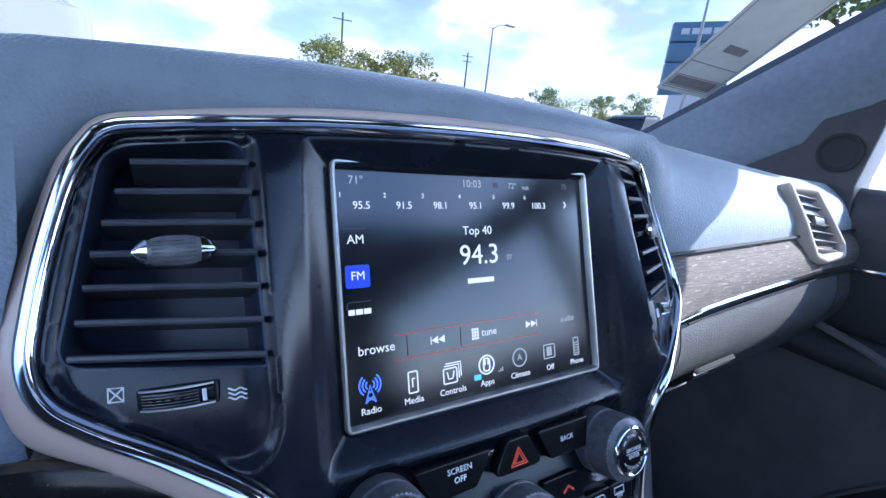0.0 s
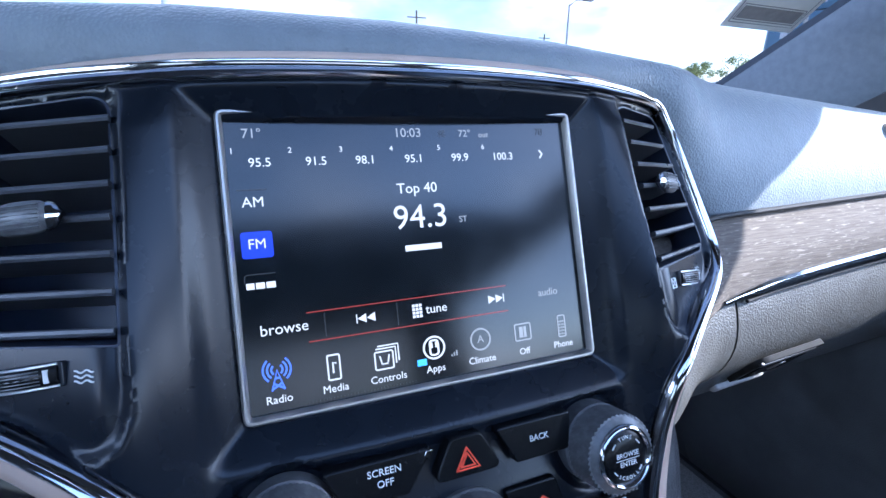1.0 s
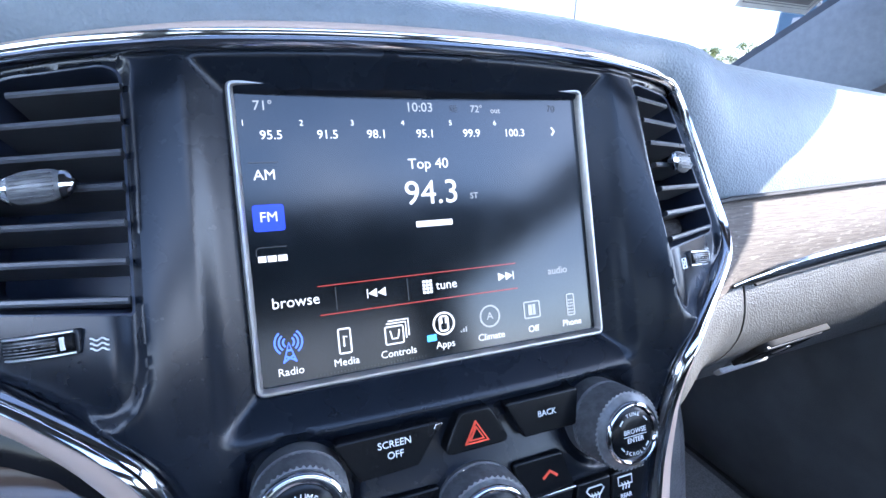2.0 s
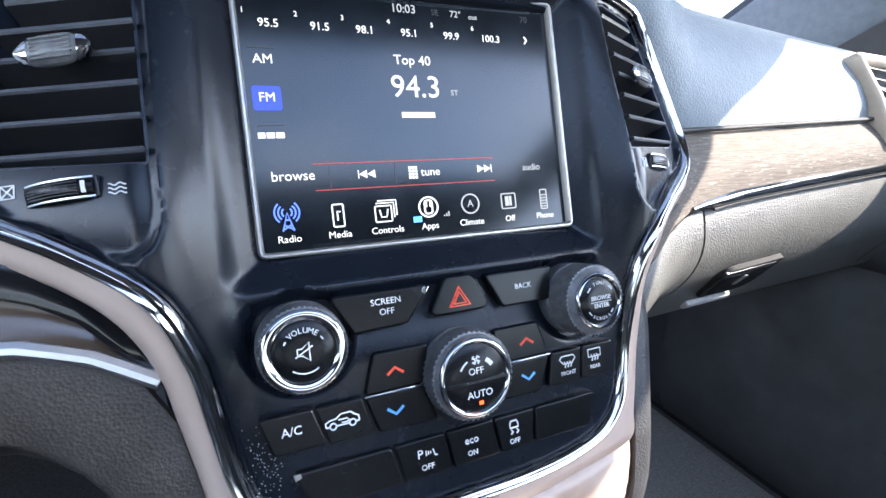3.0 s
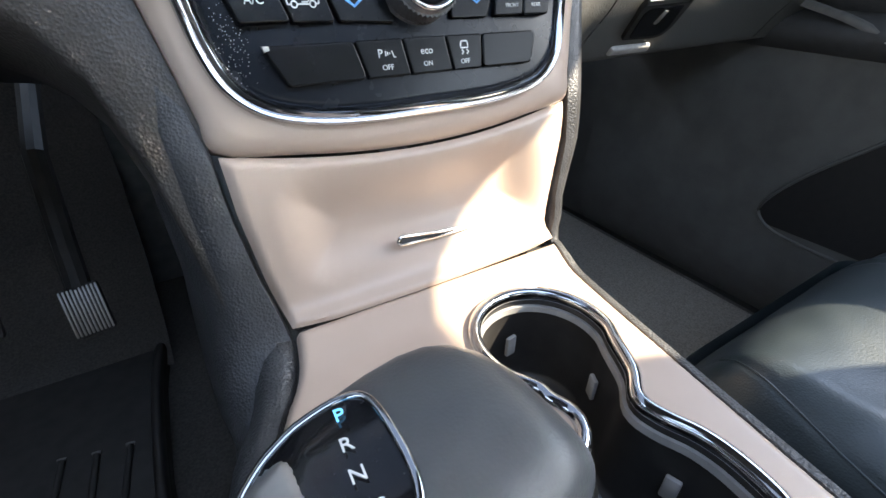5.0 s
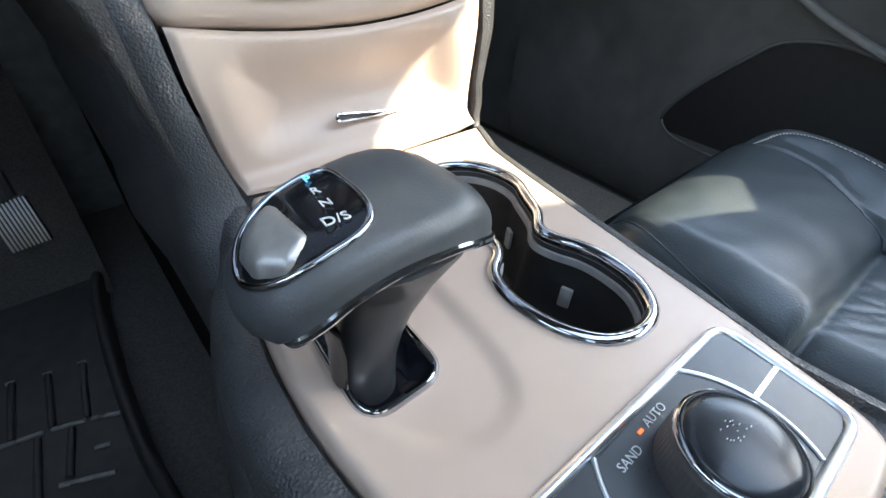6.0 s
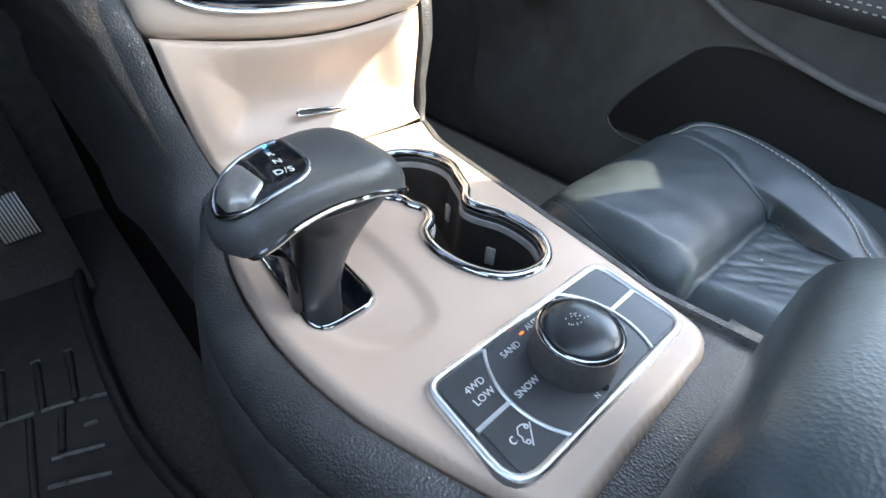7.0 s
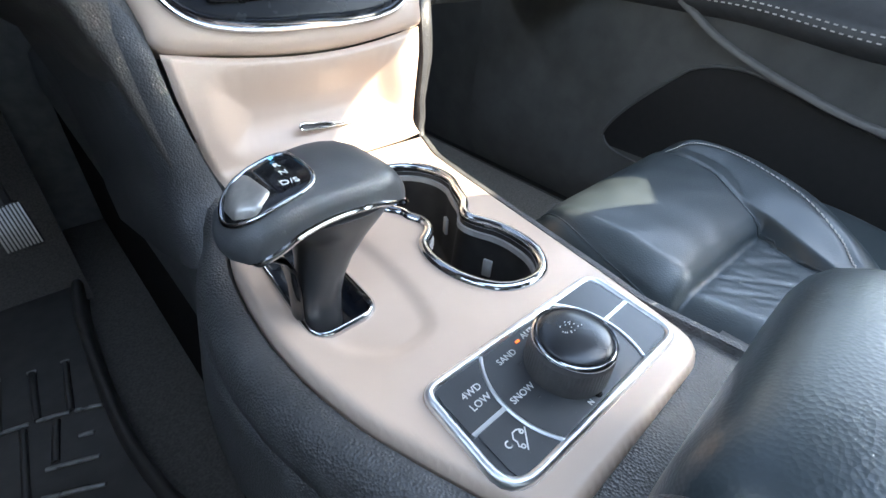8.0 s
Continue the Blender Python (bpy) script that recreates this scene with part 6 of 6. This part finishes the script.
for i in range(1, len(pts) - 1, 2):
    part("stitch", tube([tuple(pts[i]), tuple((np.array(pts[i]) + np.array(pts[i + 1])) / 2)], .0007, 6), THREAD, arm, "pale stitch")
seam = [(-.105, -.4446, .964), (-.1105, -.4470, .981), (-.1135, -.4495, .9895), (-.1155, -.4535, .9965), (-.1163, -.4585, 1.0010), (-.1170, -.4750, 1.006), (-.1175, -.5200, 1.008)]
part("piping", tube(spline(seam, False, 6), .0022, 8), LEATHER, arm, "rounded leather piping")
pts = spline([(x - .0012, y - .0016, z + .0014) for x, y, z in seam], False, 12)
for i in range(1, len(pts) - 2, 2):
    part("stitch", tube([tuple(pts[i]), tuple(pts[i + 1])], .0011, 6), THREAD, arm, "pale stitch")
part("base", box(-.108, .024, -.76, -.465, TOP - .010, .945, .008), GRAIN, arm, "black plastic base")

rnd = random.Random(9)
bm = bmesh.new()
for _ in range(16):
    u, v = DC[0] + rnd.uniform(-.0065, .0070), DC[1] + .004 + rnd.uniform(-.0040, .0045)
    box(u - .0003, u + .0003, v - .0002, v + .0002, SZ + .0250, SZ + .0262, bm=bm)
tagged(part("worn_mark", bm, MARK, dial, "worn white print"), kind="stuff")


# ---- passenger's seat ----
seat = thing("passenger_seat", "black leather passenger seat cushion with pale twin stitching", "seat")
CUSH = [tuple(p) for p in fillet([(.165, -.74), (.615, -.74), (.625, -.232), (.560, -.168), (.225, -.168), (.162, -.196)], [.03, .05, .06, .05, .05, .04], 6)]


STITCH = [(.461, -.228), (.490, -.240), (.502, -.272), (.495, -.318), (.452, -.388), (.378, -.453), (.338, -.485), (.315, -.54), (.30, -.62), (.29, -.72)]
SEAM = [(.455, -.215), (.452, -.250), (.436, -.300), (.392, -.356), (.366, -.397), (.335, -.440), (.310, -.50), (.295, -.60), (.285, -.72)]
BOLSTER = [tuple(p) for p in spline(STITCH, False, 6)] + [(.72, -.72), (.72, -.15), (.461, -.15)]
WING = [tuple(p) for p in spline(SEAM, False, 6)] + [(.72, -.72), (.72, -.15), (.455, -.15)]


def crease_line(x):
    return -.3795 - .055 * (x - .165)


def cushion_height(x, y, d):
    q = np.stack([x, y], 1)
    behind = crease_line(x) - y                                   # positive on the insert behind the cross seam
    roll = np.where(y > -.272, np.clip((y + .272) / .112, 0, 1), np.clip((y + .292) / .145, -1, 0))                      # the padded front roll
    z = .872 - np.where(roll > 0, .095 * np.abs(roll) ** 2.7, .030 * np.abs(roll) ** 2.0)
    z = z - .012 * np.exp(-np.maximum(-behind, 0) / .009)
    flat_z = .846 + .010 * ease(behind, .0, .10) - .006 * np.exp(-np.maximum(behind, 0) / .004)
    k = ease(behind, -.0045, .0055)
    z = z * (1 - k) + flat_z * k
    # sharp gathers in the soft insert leather
    for freq, slant, amp, ph in ((150, .30, .0008, 0.0), (238, .05, .0005, 1.7), (380, .55, .0003, .6)):
        wave = np.sin((x + slant * y) * freq + ph + 2.4 * np.sin(y * 31 + ph) + 1.3 * np.sin(x * 53 + y * 17))
        z = z - k * amp * np.clip(wave, 0, 1) ** 3 * np.exp(-((behind - .035) / .045) ** 2) * ease(x, .17, .25)
    wing, _ = distance(WING, q)
    z_wing = .866 + .014 * ease(wing, 0, .06) - .012 * ease(y, -.26, -.19) - .02 * ease(-y, .42, .60)
    front = np.clip((y + .250) / .105, 0, 1)
    z_wing = z_wing - .090 * front ** 2.2
    kw = ease(wing, -.002, .006)
    z = z * (1 - kw) + np.maximum(z_wing, z) * kw - .0030 * np.exp(-(wing / .0030) ** 2)
    away, _ = distance(BOLSTER, q)
    z = z - .055 * ease(away, .004, .10) - .0014 * np.exp(-(away / .0025) ** 2)
    side_seam = np.abs(x - np.interp(y, [-.36, -.30, -.255, -.225, -.205], [.168, .173, .181, .190, .200]))
    z = z - .0022 * np.exp(-(side_seam / .0026) ** 2) * ease(y, -.37, -.34) * (1 - ease(y, -.215, -.19))
    z = z + .0005 * np.sin(x * 61 + 2 * np.sin(y * 40)) * np.sin(y * 57 + 1.5 * np.sin(x * 33)) * (1 - k)
    return z - .055 * (1 - np.sqrt(np.clip(1 - (1 - np.clip(d / .045, 0, 1)) ** 2, 0, 1)))


part("cushion", field(CUSH, .003, cushion_height), LEATHER, seat, "black leather cushion", flat=80)
rings = [[(*p, z) for p in inset(CUSH, o)] for o, z in ((.002, .80), (0, .775), (.012, .70), (.03, .66))]
part("cushion_side", stack(bmesh.new(), rings, cap=(False, True)), LEATHER, seat, "black leather cushion side", flat=80)
part("base", box(.20, .58, -.70, -.26, .515, .675, .02), RUBBER, seat, "black plastic seat base")


def on_cushion(x, y, up=.0):
    q = np.array([[x, y]])
    d, _ = distance(CUSH, q)
    return (x, y, float(cushion_height(np.array([x]), np.array([y]), np.maximum(d, 0))[0]) + up)


for k, off in enumerate((0.0, .006)):
    path = spline([(x_ - off * .5, y_ - off * .2) for x_, y_ in STITCH[:9]], False, 20)
    bm = bmesh.new()
    for i in range(0, len(path) - 1, 2):
        a, b = on_cushion(*path[i], .0012), on_cushion(*path[i + 1], .0012)
        tube([a, b], .0006, 5, bm=bm)
    tagged(part("stitching", bm, THREAD, seat, "pale stitching"), kind="stuff")
path = [on_cushion(*p, .0004) for p in spline(SEAM[:7], False, 8)]
part("seam", tube(path, .0011, 6), LEATHER, seat)
path = [on_cushion(*p, .0004) for p in spline([(.200, -.205), (.190, -.225), (.181, -.255), (.173, -.30), (.168, -.36)], False, 8)]
part("seam", tube(path, .0010, 6), LEATHER, seat)

# ---- footwells ----
mat = thing("floor_mat", "black ribbed rubber floor mat in the driver's footwell", "floor mat")
MAT = [tuple(p) for p in fillet([(-.70, -.30), (-.226, -.30), (-.226, -.10)], .03, 5)[6:-6]] + [(-.228, -.10), (-.235, -.058), (-.244, .005), (-.250, .074), (-.250, .21), (-.242, .361), (-.230, .44), (-.70, .44), (-.70, -.30)]
part("sheet", slab(MAT, .517, .545, .010), RUBBER, mat, "black rubber sheet")
rim = spline([(-.226, -.26, .548), (-.233, -.10, .548), (-.241, -.058, .549), (-.251, .005, .550), (-.257, .074, .550), (-.257, .21, .550), (-.249, .361, .550), (-.238, .43, .550)], False, 4)
part("raised_rim", sweep(rim, [(-.011, -.010), (.007, -.010), (.007, .004), (.004, .008), (-.001, .009), (-.007, .004)]), RUBBER, mat, "raised rubber rim", flat=60)
# ribs that catch light get the paler rubber as a painted highlight
for x0, y0, x1, y1 in ((-.345, .157, -.420, .172), (-.303, .144, -.337, .155), (-.268, .129, -.297, .142), (-.286, .091, -.301, .096), (-.289, .050, -.340, .071), (-.292, .006, -.350, .034), (-.296, -.035, -.352, -.008)):
    bm = bmesh.new()
    tube([(x0, y0, .5458), ((x0 + x1) / 2, (y0 + y1) / 2, .5468), (x1, y1, .5458)], .0030, 8, bm=bm)
    part("rib", bm, RIB, mat, "raised rib, lightened as a painted highlight", flat=60)
for x0, y0, x1, y1 in ((-.290, .243, -.301, .146), (-.329, .250, -.336, .156), (-.368, .262, -.376, .166), (-.318, .140, -.330, .075), (-.352, .150, -.365, .02)):
    bm = bmesh.new()
    tube([(x0, y0, .5458), ((x0 + x1) / 2, (y0 + y1) / 2, .5468), (x1, y1, .5458)], .0045, 8, bm=bm)
    part("rib", bm, RUBBER, mat, flat=60)
for x, y in ((-.290, .245), (-.329, .252), (-.368, .264)):
    part("rib", tube([(x - .005, y + .001, .5466), (x, y, .5474), (x + .005, y - .001, .5466)], .0028, 8), RIB, mat, "raised rib end, lightened as a painted highlight", flat=60)
rows = []
for x in (-.70, -.5, -.3, -.225):
    rows.append([(x, y, z) for y, z in ((.40, .53), (.50, .56), (.60, .64), (.68, .78), (.70, 1.0))])
tagged(link("trim_footrest", grid(rows), TOE), "black carpeted toe board", "trim", kind="structure")

gas = thing("accelerator_pedal", "black accelerator pedal with ribbed metal pad", "pedal")
gm = Matrix.Translation((-.2590, .2180, .7900)) @ Matrix.Rotation(radians(62), 4, "X") @ Matrix.Rotation(radians(4), 4, "Z")
part("pad", box(-.019, .019, -.028, .028, -.008, 0, .004, m=gm), RUBBER, gas, "black rubber pad")
for x in np.linspace(-.0165, .0165, 10):
    part("rib", box(x - .0009, x + .0009, -.026, .026, -.001, .0022, .0006, m=gm), SILVER, gas)
bm = tube([gm @ Vector((0, .02, -.008)), gm @ Vector((0, .07, -.03)), Vector((-.262, .33, .93)), Vector((-.262, .45, .98)), Vector((-.262, .71, 1.0))], .012, 10)
part("arm", bm, RUBBER, gas)
brake = thing("brake_pedal", "black brake pedal with rubber pad", "pedal")
bp = Matrix.Translation((-.385, .25, .80)) @ Matrix.Rotation(radians(60), 4, "X")
part("pad", box(-.05, .05, -.032, .032, -.010, 0, .006, m=bp), RUBBER, brake)
part("arm", tube([bp @ Vector((0, 0, -.008)), Vector((-.385, .36, .95)), Vector((-.385, .71, 1.02))], .011, 10), RUBBER, brake)

# ---- passenger's door ----
door = thing("passenger_door", "black door panel with stitched armrest and dark map pocket, closed", "car door")
rows = []
for y in np.linspace(-1.05, 0.42, 40):
    r = float(ease(np.array([y]), -.30, .20)[0])
    line = []
    belt = .085 * float(ease(np.array([y]), -.50, -.12)[0])
    for z, x in ((1.215, .765), (1.21, .752), (1.19, .745), (1.15, .748), (1.08, .760), (1.045, .752), (1.03, .722), (1.018, .712), (1.000, .714), (.985, .735), (.95, .752), (.90, .757), (.82, .757), (.75, .752), (.68, .748), (.62, .755), (.56, .775), (.53, .795)):
        if .98 < z < 1.06:
            x = x + .035 * r
        line.append((x, y, z + .022 * float(ease(np.array([y]), -.42, -.15)[0]) * (z > .97) * (z < 1.06) + belt * max(0, (z - 1.08) / .135)))
    rows.append(line)
part("panel", grid([r_[:10] for r_ in rows]), BODY_TRIM, door, "dark grained door panel", flat=60)
part("lower_panel", grid([r_[9:] for r_ in rows]), DOOR_LOW, door, "brown-black scuffed lower panel", flat=60)
kick = grid([[(x, y, z) for x, y, z in ((.757, yy, .985), (.765, yy, .90), (.768, yy, .75), (.775, yy, .62), (.795, yy, .53))] for yy in (.418, .50, .60, .70)])
tagged(link("trim_kick_panel", kick, DOOR_LOW), "brown-black kick panel ahead of the door", "trim", kind="structure")
# no hollow here: a flat near-black sheet paints the pocket's inner shade
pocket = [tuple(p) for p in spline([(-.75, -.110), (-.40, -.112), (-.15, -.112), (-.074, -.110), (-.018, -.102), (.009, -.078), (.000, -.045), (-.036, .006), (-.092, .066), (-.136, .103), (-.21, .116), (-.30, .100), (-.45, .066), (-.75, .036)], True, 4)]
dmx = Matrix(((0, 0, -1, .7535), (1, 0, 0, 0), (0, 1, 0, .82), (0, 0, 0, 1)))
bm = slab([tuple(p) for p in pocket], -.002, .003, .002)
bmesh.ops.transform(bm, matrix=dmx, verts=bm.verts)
part("pocket_shade", bm, DARK, door, "flat black sheet painted as the map pocket's shade", flat=60)
bm = tube([dmx @ Vector((*p, .003)) for p in pocket], .0034, 8, True)
part("pocket_lip", bm, DOOR_LOW, door, "rounded pocket lip", flat=60)
ridge = spline([(.757, .10, 1.085), (.742, -.02, 1.055), (.733, -.085, 1.022), (.733, -.171, .975), (.736, -.30, .930), (.738, -.433, .900), (.742, -.70, .872), (.745, -1.0, .860)], False, 6)
part("pull_ridge", sweep(ridge, [(-.007, -.007), (.005, -.007), (.0055, .000), (.003, .003), (-.004, .0035)]), RIDGE, door, "grey sloping ridge under the armrest", flat=60)
for dz in (0, .010):
    bm = bmesh.new()
    ys = np.linspace(-.75, -.05, 120)
    for i in range(0, 118, 2):
        f = lambda y: (.7095 + .035 * float(ease(np.array([y]), -.30, .20)[0]), y, 1.021 - dz * .9 + .022 * float(ease(np.array([y]), -.42, -.15)[0]))
        tube([f(ys[i]), f(ys[i + 1])], .0011, 5, bm=bm)
    tagged(part("stitching", bm, THREAD, door, "pale stitching"), kind="stuff")
bm = tube([(.743, y, 1.180 - .10 * max(0, y) + .004 * math.sin(y * 3)) for y in np.linspace(-.6, .12, 20)], .004, 8)
part("chrome_line", bm, CHROME, door, "slim chrome line")
# corner sail with tweeter
sail = thing("corner_trim", "dark corner trim with round tweeter at the front of the door", "trim panel")
sm = Matrix(((0, 0, -1, .742), (1, 0, 0, 0), (0, 1, 0, 0), (0, 0, 0, 1)))
bm = slab([(.235, 1.225), (.230, 1.319), (.152, 1.362), (.130, 1.404), (.108, 1.440), (.066, 1.470), (.052, 1.470), (.054, 1.390), (.068, 1.301), (.060, 1.225)], -.05, .004, .003)
bmesh.ops.transform(bm, matrix=sm, verts=bm.verts)
part("panel", bm, SAIL, sail)
bm = lathe([(.030, 0), (.030, .006), (.026, .008), (.022, .005), (.010, .004), (.001, .004)], 36, (.098, 1.350, .003))
bmesh.ops.transform(bm, matrix=sm, verts=bm.verts)
part("tweeter", bm, DARK, sail, "round black tweeter grille")

# ---- outside ----
gnd = slab([(-900, -900), (900, -900), (900, 900), (-900, 900)], -0.5, 0.0)
tagged(link("ground", gnd, ASPHALT), "grey asphalt car park", "ground", kind="structure")


def polar(az, d, z=0.0):
    return Vector((d * math.sin(radians(az)), d * math.cos(radians(az)), z))


def tree(az, d, height, spread, leaf, seed, label, low=.16):
    rnd = random.Random(seed)
    base = polar(az, d)
    t = thing("tree", label, "tree", "trees beyond the car park", at=Matrix.Translation(base))
    bm = bmesh.new()
    tube([(0, 0, 0), (.1, .05, height * .3), (0, .1, height * .6), (.05, 0, height * .85)], height * .02, 8, bm=bm)
    limbs = []
    for i in range(9):
        a, z0 = rnd.uniform(0, 6.28), height * rnd.uniform(.3, .7)
        r = spread * rnd.uniform(.5, .85)
        tip = (r * math.cos(a), r * math.sin(a), z0 + height * rnd.uniform(.12, .3))
        limbs.append(tip)
        tube([(0, 0, z0), tuple(c * .5 + (0, 0, z0 * .5)[j] for j, c in enumerate(tip)), tip], height * .006, 5, bm=bm)
    part("trunk", bm, BARK, t)
    pts, faces = [], []
    clumps = []
    for i in range(58):
        a, f = rnd.uniform(0, 6.28), rnd.uniform(0, 1) ** .6
        zz = rnd.uniform(low, 1.0)
        r = spread * f * math.sqrt(max(.05, 1 - ((zz - (low + .84) / 2) / (.62 - low / 2)) ** 2))
        clumps.append((r * math.cos(a), r * math.sin(a), height * zz, spread * rnd.uniform(.14, .30)))
    for cx, cy_, cz, cr in clumps:
        for j in range(110):
            v = Vector((rnd.gauss(0, 1), rnd.gauss(0, 1), rnd.gauss(0, .75)))
            v = v.normalized() * cr * rnd.uniform(.5, 1.05) + Vector((cx, cy_, cz))
            s = height * rnd.uniform(.010, .020)
            a = Vector((rnd.gauss(0, 1), rnd.gauss(0, 1), rnd.gauss(0, 1))).normalized() * s
            b = a.cross(Vector((rnd.gauss(0, 1), rnd.gauss(0, 1), rnd.gauss(0, 1)))).normalized() * s * .7
            k = len(pts)
            pts += [v - a, v + b, v + a, v - b]
            faces.append((k, k + 1, k + 2, k + 3))
    me = bpy.data.meshes.new("crown")
    me.from_pydata([tuple(p) for p in pts], [], faces)
    me.materials.append(leaf)
    ob = new("crown", me)
    ob.parent = t


tree(16.0, 42, 7.0, 3.6, LEAF_LIGHT, 1, "broad yellow-green tree beyond the car park")
tree(21.0, 44, 6.6, 3.0, LEAF_LIGHT, 2, "yellow-green tree beyond the car park")
tree(25.8, 44, 7.0, 3.2, LEAF_LIGHT, 3, "broad green tree beyond the car park")
tree(36.5, 60, 4.6, 1.5, LEAF, 4, "small dark green tree at the road")
tree(39.8, 60, 4.4, 2.0, LEAF, 5, "small dark green tree at the road")
tree(43.2, 58, 5.6, 2.6, LEAF, 6, "rounded green tree at the road")
tree(47.5, 55, 4.0, 4.2, LEAF_LIGHT, 7, "low yellow-green tree at the road")
tree(50.0, 60, 5.0, 1.8, LEAF, 8, "small dark green tree at the road")
tree(53.8, 52, 4.6, 2.4, LEAF, 9, "dark green tree near the sign")
tree(74.0, 17, 8.4, 3.2, LEAF, 10, "tall green tree beside the car park", low=.60)


def pole(az, d, h, r, mat_, name, label, cross=None, lamp=None, lean=0.0):
    t = thing(name, label, "pole", at=Matrix.Translation(polar(az, d)))
    part("shaft", lathe([(r * 1.4, 0), (r, h * .3), (r * .7, h)], 12), mat_, t)
    for z, half in cross or ():
        part("crossarm", box(-half, half, -.06, .06, z - .06, z + .06), mat_, t)
    if lamp:
        end = Vector((lamp, 0, h + .35))
        part("arm", tube([(0, 0, h - .1), (lamp * .4, 0, h + .25), end], r * .5, 8), mat_, t)
        part("lamp_head", box(lamp - .1, lamp + .7, -.16, .16, h + .28, h + .42, .04), mat_, t, "flat lamp head")


pole(18.2, 60, 13.0, .16, POLE_WOOD, "utility_pole", "wooden utility pole with crossarm and wires", cross=((12.2, 1.2),))
pole(33.2, 75, 12.0, .16, POLE_WOOD, "utility_pole", "wooden utility pole with crossarms", cross=((11.4, 1.0), (10.6, .8)))
pole(-7.5, 60, 11.2, .16, POLE_WOOD, "utility_pole", "wooden utility pole with crossarms", cross=((10.6, 1.3), (9.4, 1.0)))
pole(35.8, 34, 8.0, .09, POLE_METAL, "street_lamp", "grey steel street lamp with a curved arm", lamp=1.2)
pole(58.6, 24, 8.0, .08, POLE_METAL, "street_lamp", "grey steel lot lamp", lamp=.8)
pole(-9.0, 6.0, 4.5, .055, SIGN_WHITE, "post", "white painted steel post")

sign = thing("dealer_sign", "tall blue-grey sign tower with pale lettering shapes", "sign", at=Matrix.Translation(polar(59.0, 25)) @ Matrix.Rotation(radians(-50), 4, "Z"))
part("post", box(-.9, .9, -.25, .25, 0, 3.0), SIGN_WHITE, sign)
part("panel", box(-1.45, 1.45, -.3, .3, 3.0, 4.6, .05), SIGN_BLUE, sign)
part("panel", box(-1.45, 1.45, -.3, .3, 4.65, 5.55, .05), SIGN_BLUE, sign)
part("panel", box(-1.45, 1.45, -.3, .3, 5.6, 6.5, .05), SIGN_BLUE, sign)
for x0, x1, z0, z1 in ((-1.05, -.70, 5.92, 6.2), (-.60, -.25, 5.92, 6.2), (-.15, .20, 5.92, 6.2), (.30, .65, 5.92, 6.2), (-1.0, -.75, 3.6, 3.85), (-.65, -.40, 3.6, 3.85), (-.30, -.05, 3.6, 3.85), (.05, .30, 3.6, 3.85), (.40, .65, 3.6, 3.85), (-.35, .35, 4.90, 5.30)):
    part("letter_bar", box(x0, x1, -.33, -.29, z0, z1), SIGN_WHITE, sign)


def parked(name, label, az, d, turn, paint, h, sill=1.06, top=.25):
    m = Matrix.Translation(polar(az, d)) @ Matrix.Rotation(radians(turn), 4, "Z")
    t = thing(name, label, "car", "parked cars", at=m)
    rings = []
    for y in (-.92, -.86, .86, .92):
        k = 0 if abs(y) > .9 else 1
        rings.append([(x, y, z) for x, z in ((-2.35, .35), (-2.4, .75), (-2.3, .95 + .05 * k), (-1.1, 1.05 + .05 * k), (2.1, 1.05 + .05 * k), (2.35, .9), (2.35, .35))])
    part("body", stack(bmesh.new(), rings), paint, t)
    rings = []
    for z, x0, x1, w in ((sill, -1.25, 2.15, .84), (h - top, -.55, 1.95, .72), (h - top + .09, -.45, 1.90, .69)):
        rings.append([(x0, -w, z), (x1, -w, z), (x1, w, z), (x0, w, z)])
    part("windows", stack(bmesh.new(), rings), CAR_GLASS, t, "dark car windows")
    rings = []
    for z, g in ((h - top + .08, 0.0), (h - .08, .02), (h, .25)):
        o = [(-.50 + g, -.70 + g * .4), (1.95 - g, -.70 + g * .4), (1.95 - g, .70 - g * .4), (-.50 + g, .70 - g * .4)]
        rings.append([(*p, z) for p in fillet(o, .18, 4)])
    part("roof", stack(bmesh.new(), rings), paint, t)
    for x in (-1.45, 1.45):
        for y in (-.86, .86):
            wm = Matrix.Translation((x, y, .36)) @ Matrix.Rotation(radians(90), 4, "X")
            wh = part("wheel", lathe([(.36, -.1), (.36, .1), (.22, .11), (.001, .09)], 24, m=wm), RUBBER, t)
            part("rim", lathe([(.21, -.115), (.21, .115), (.02, .1)], 20, m=wm), POLE_METAL, wh)


parked("parked_car", "dark parked estate car in the lot", 53.5, 19, 20, CAR_DARK, 1.78)
parked("parked_car", "white parked van ahead of the bonnet", -28.0, 5.6, 8, CAR_WHITE, 1.98, top=.60)
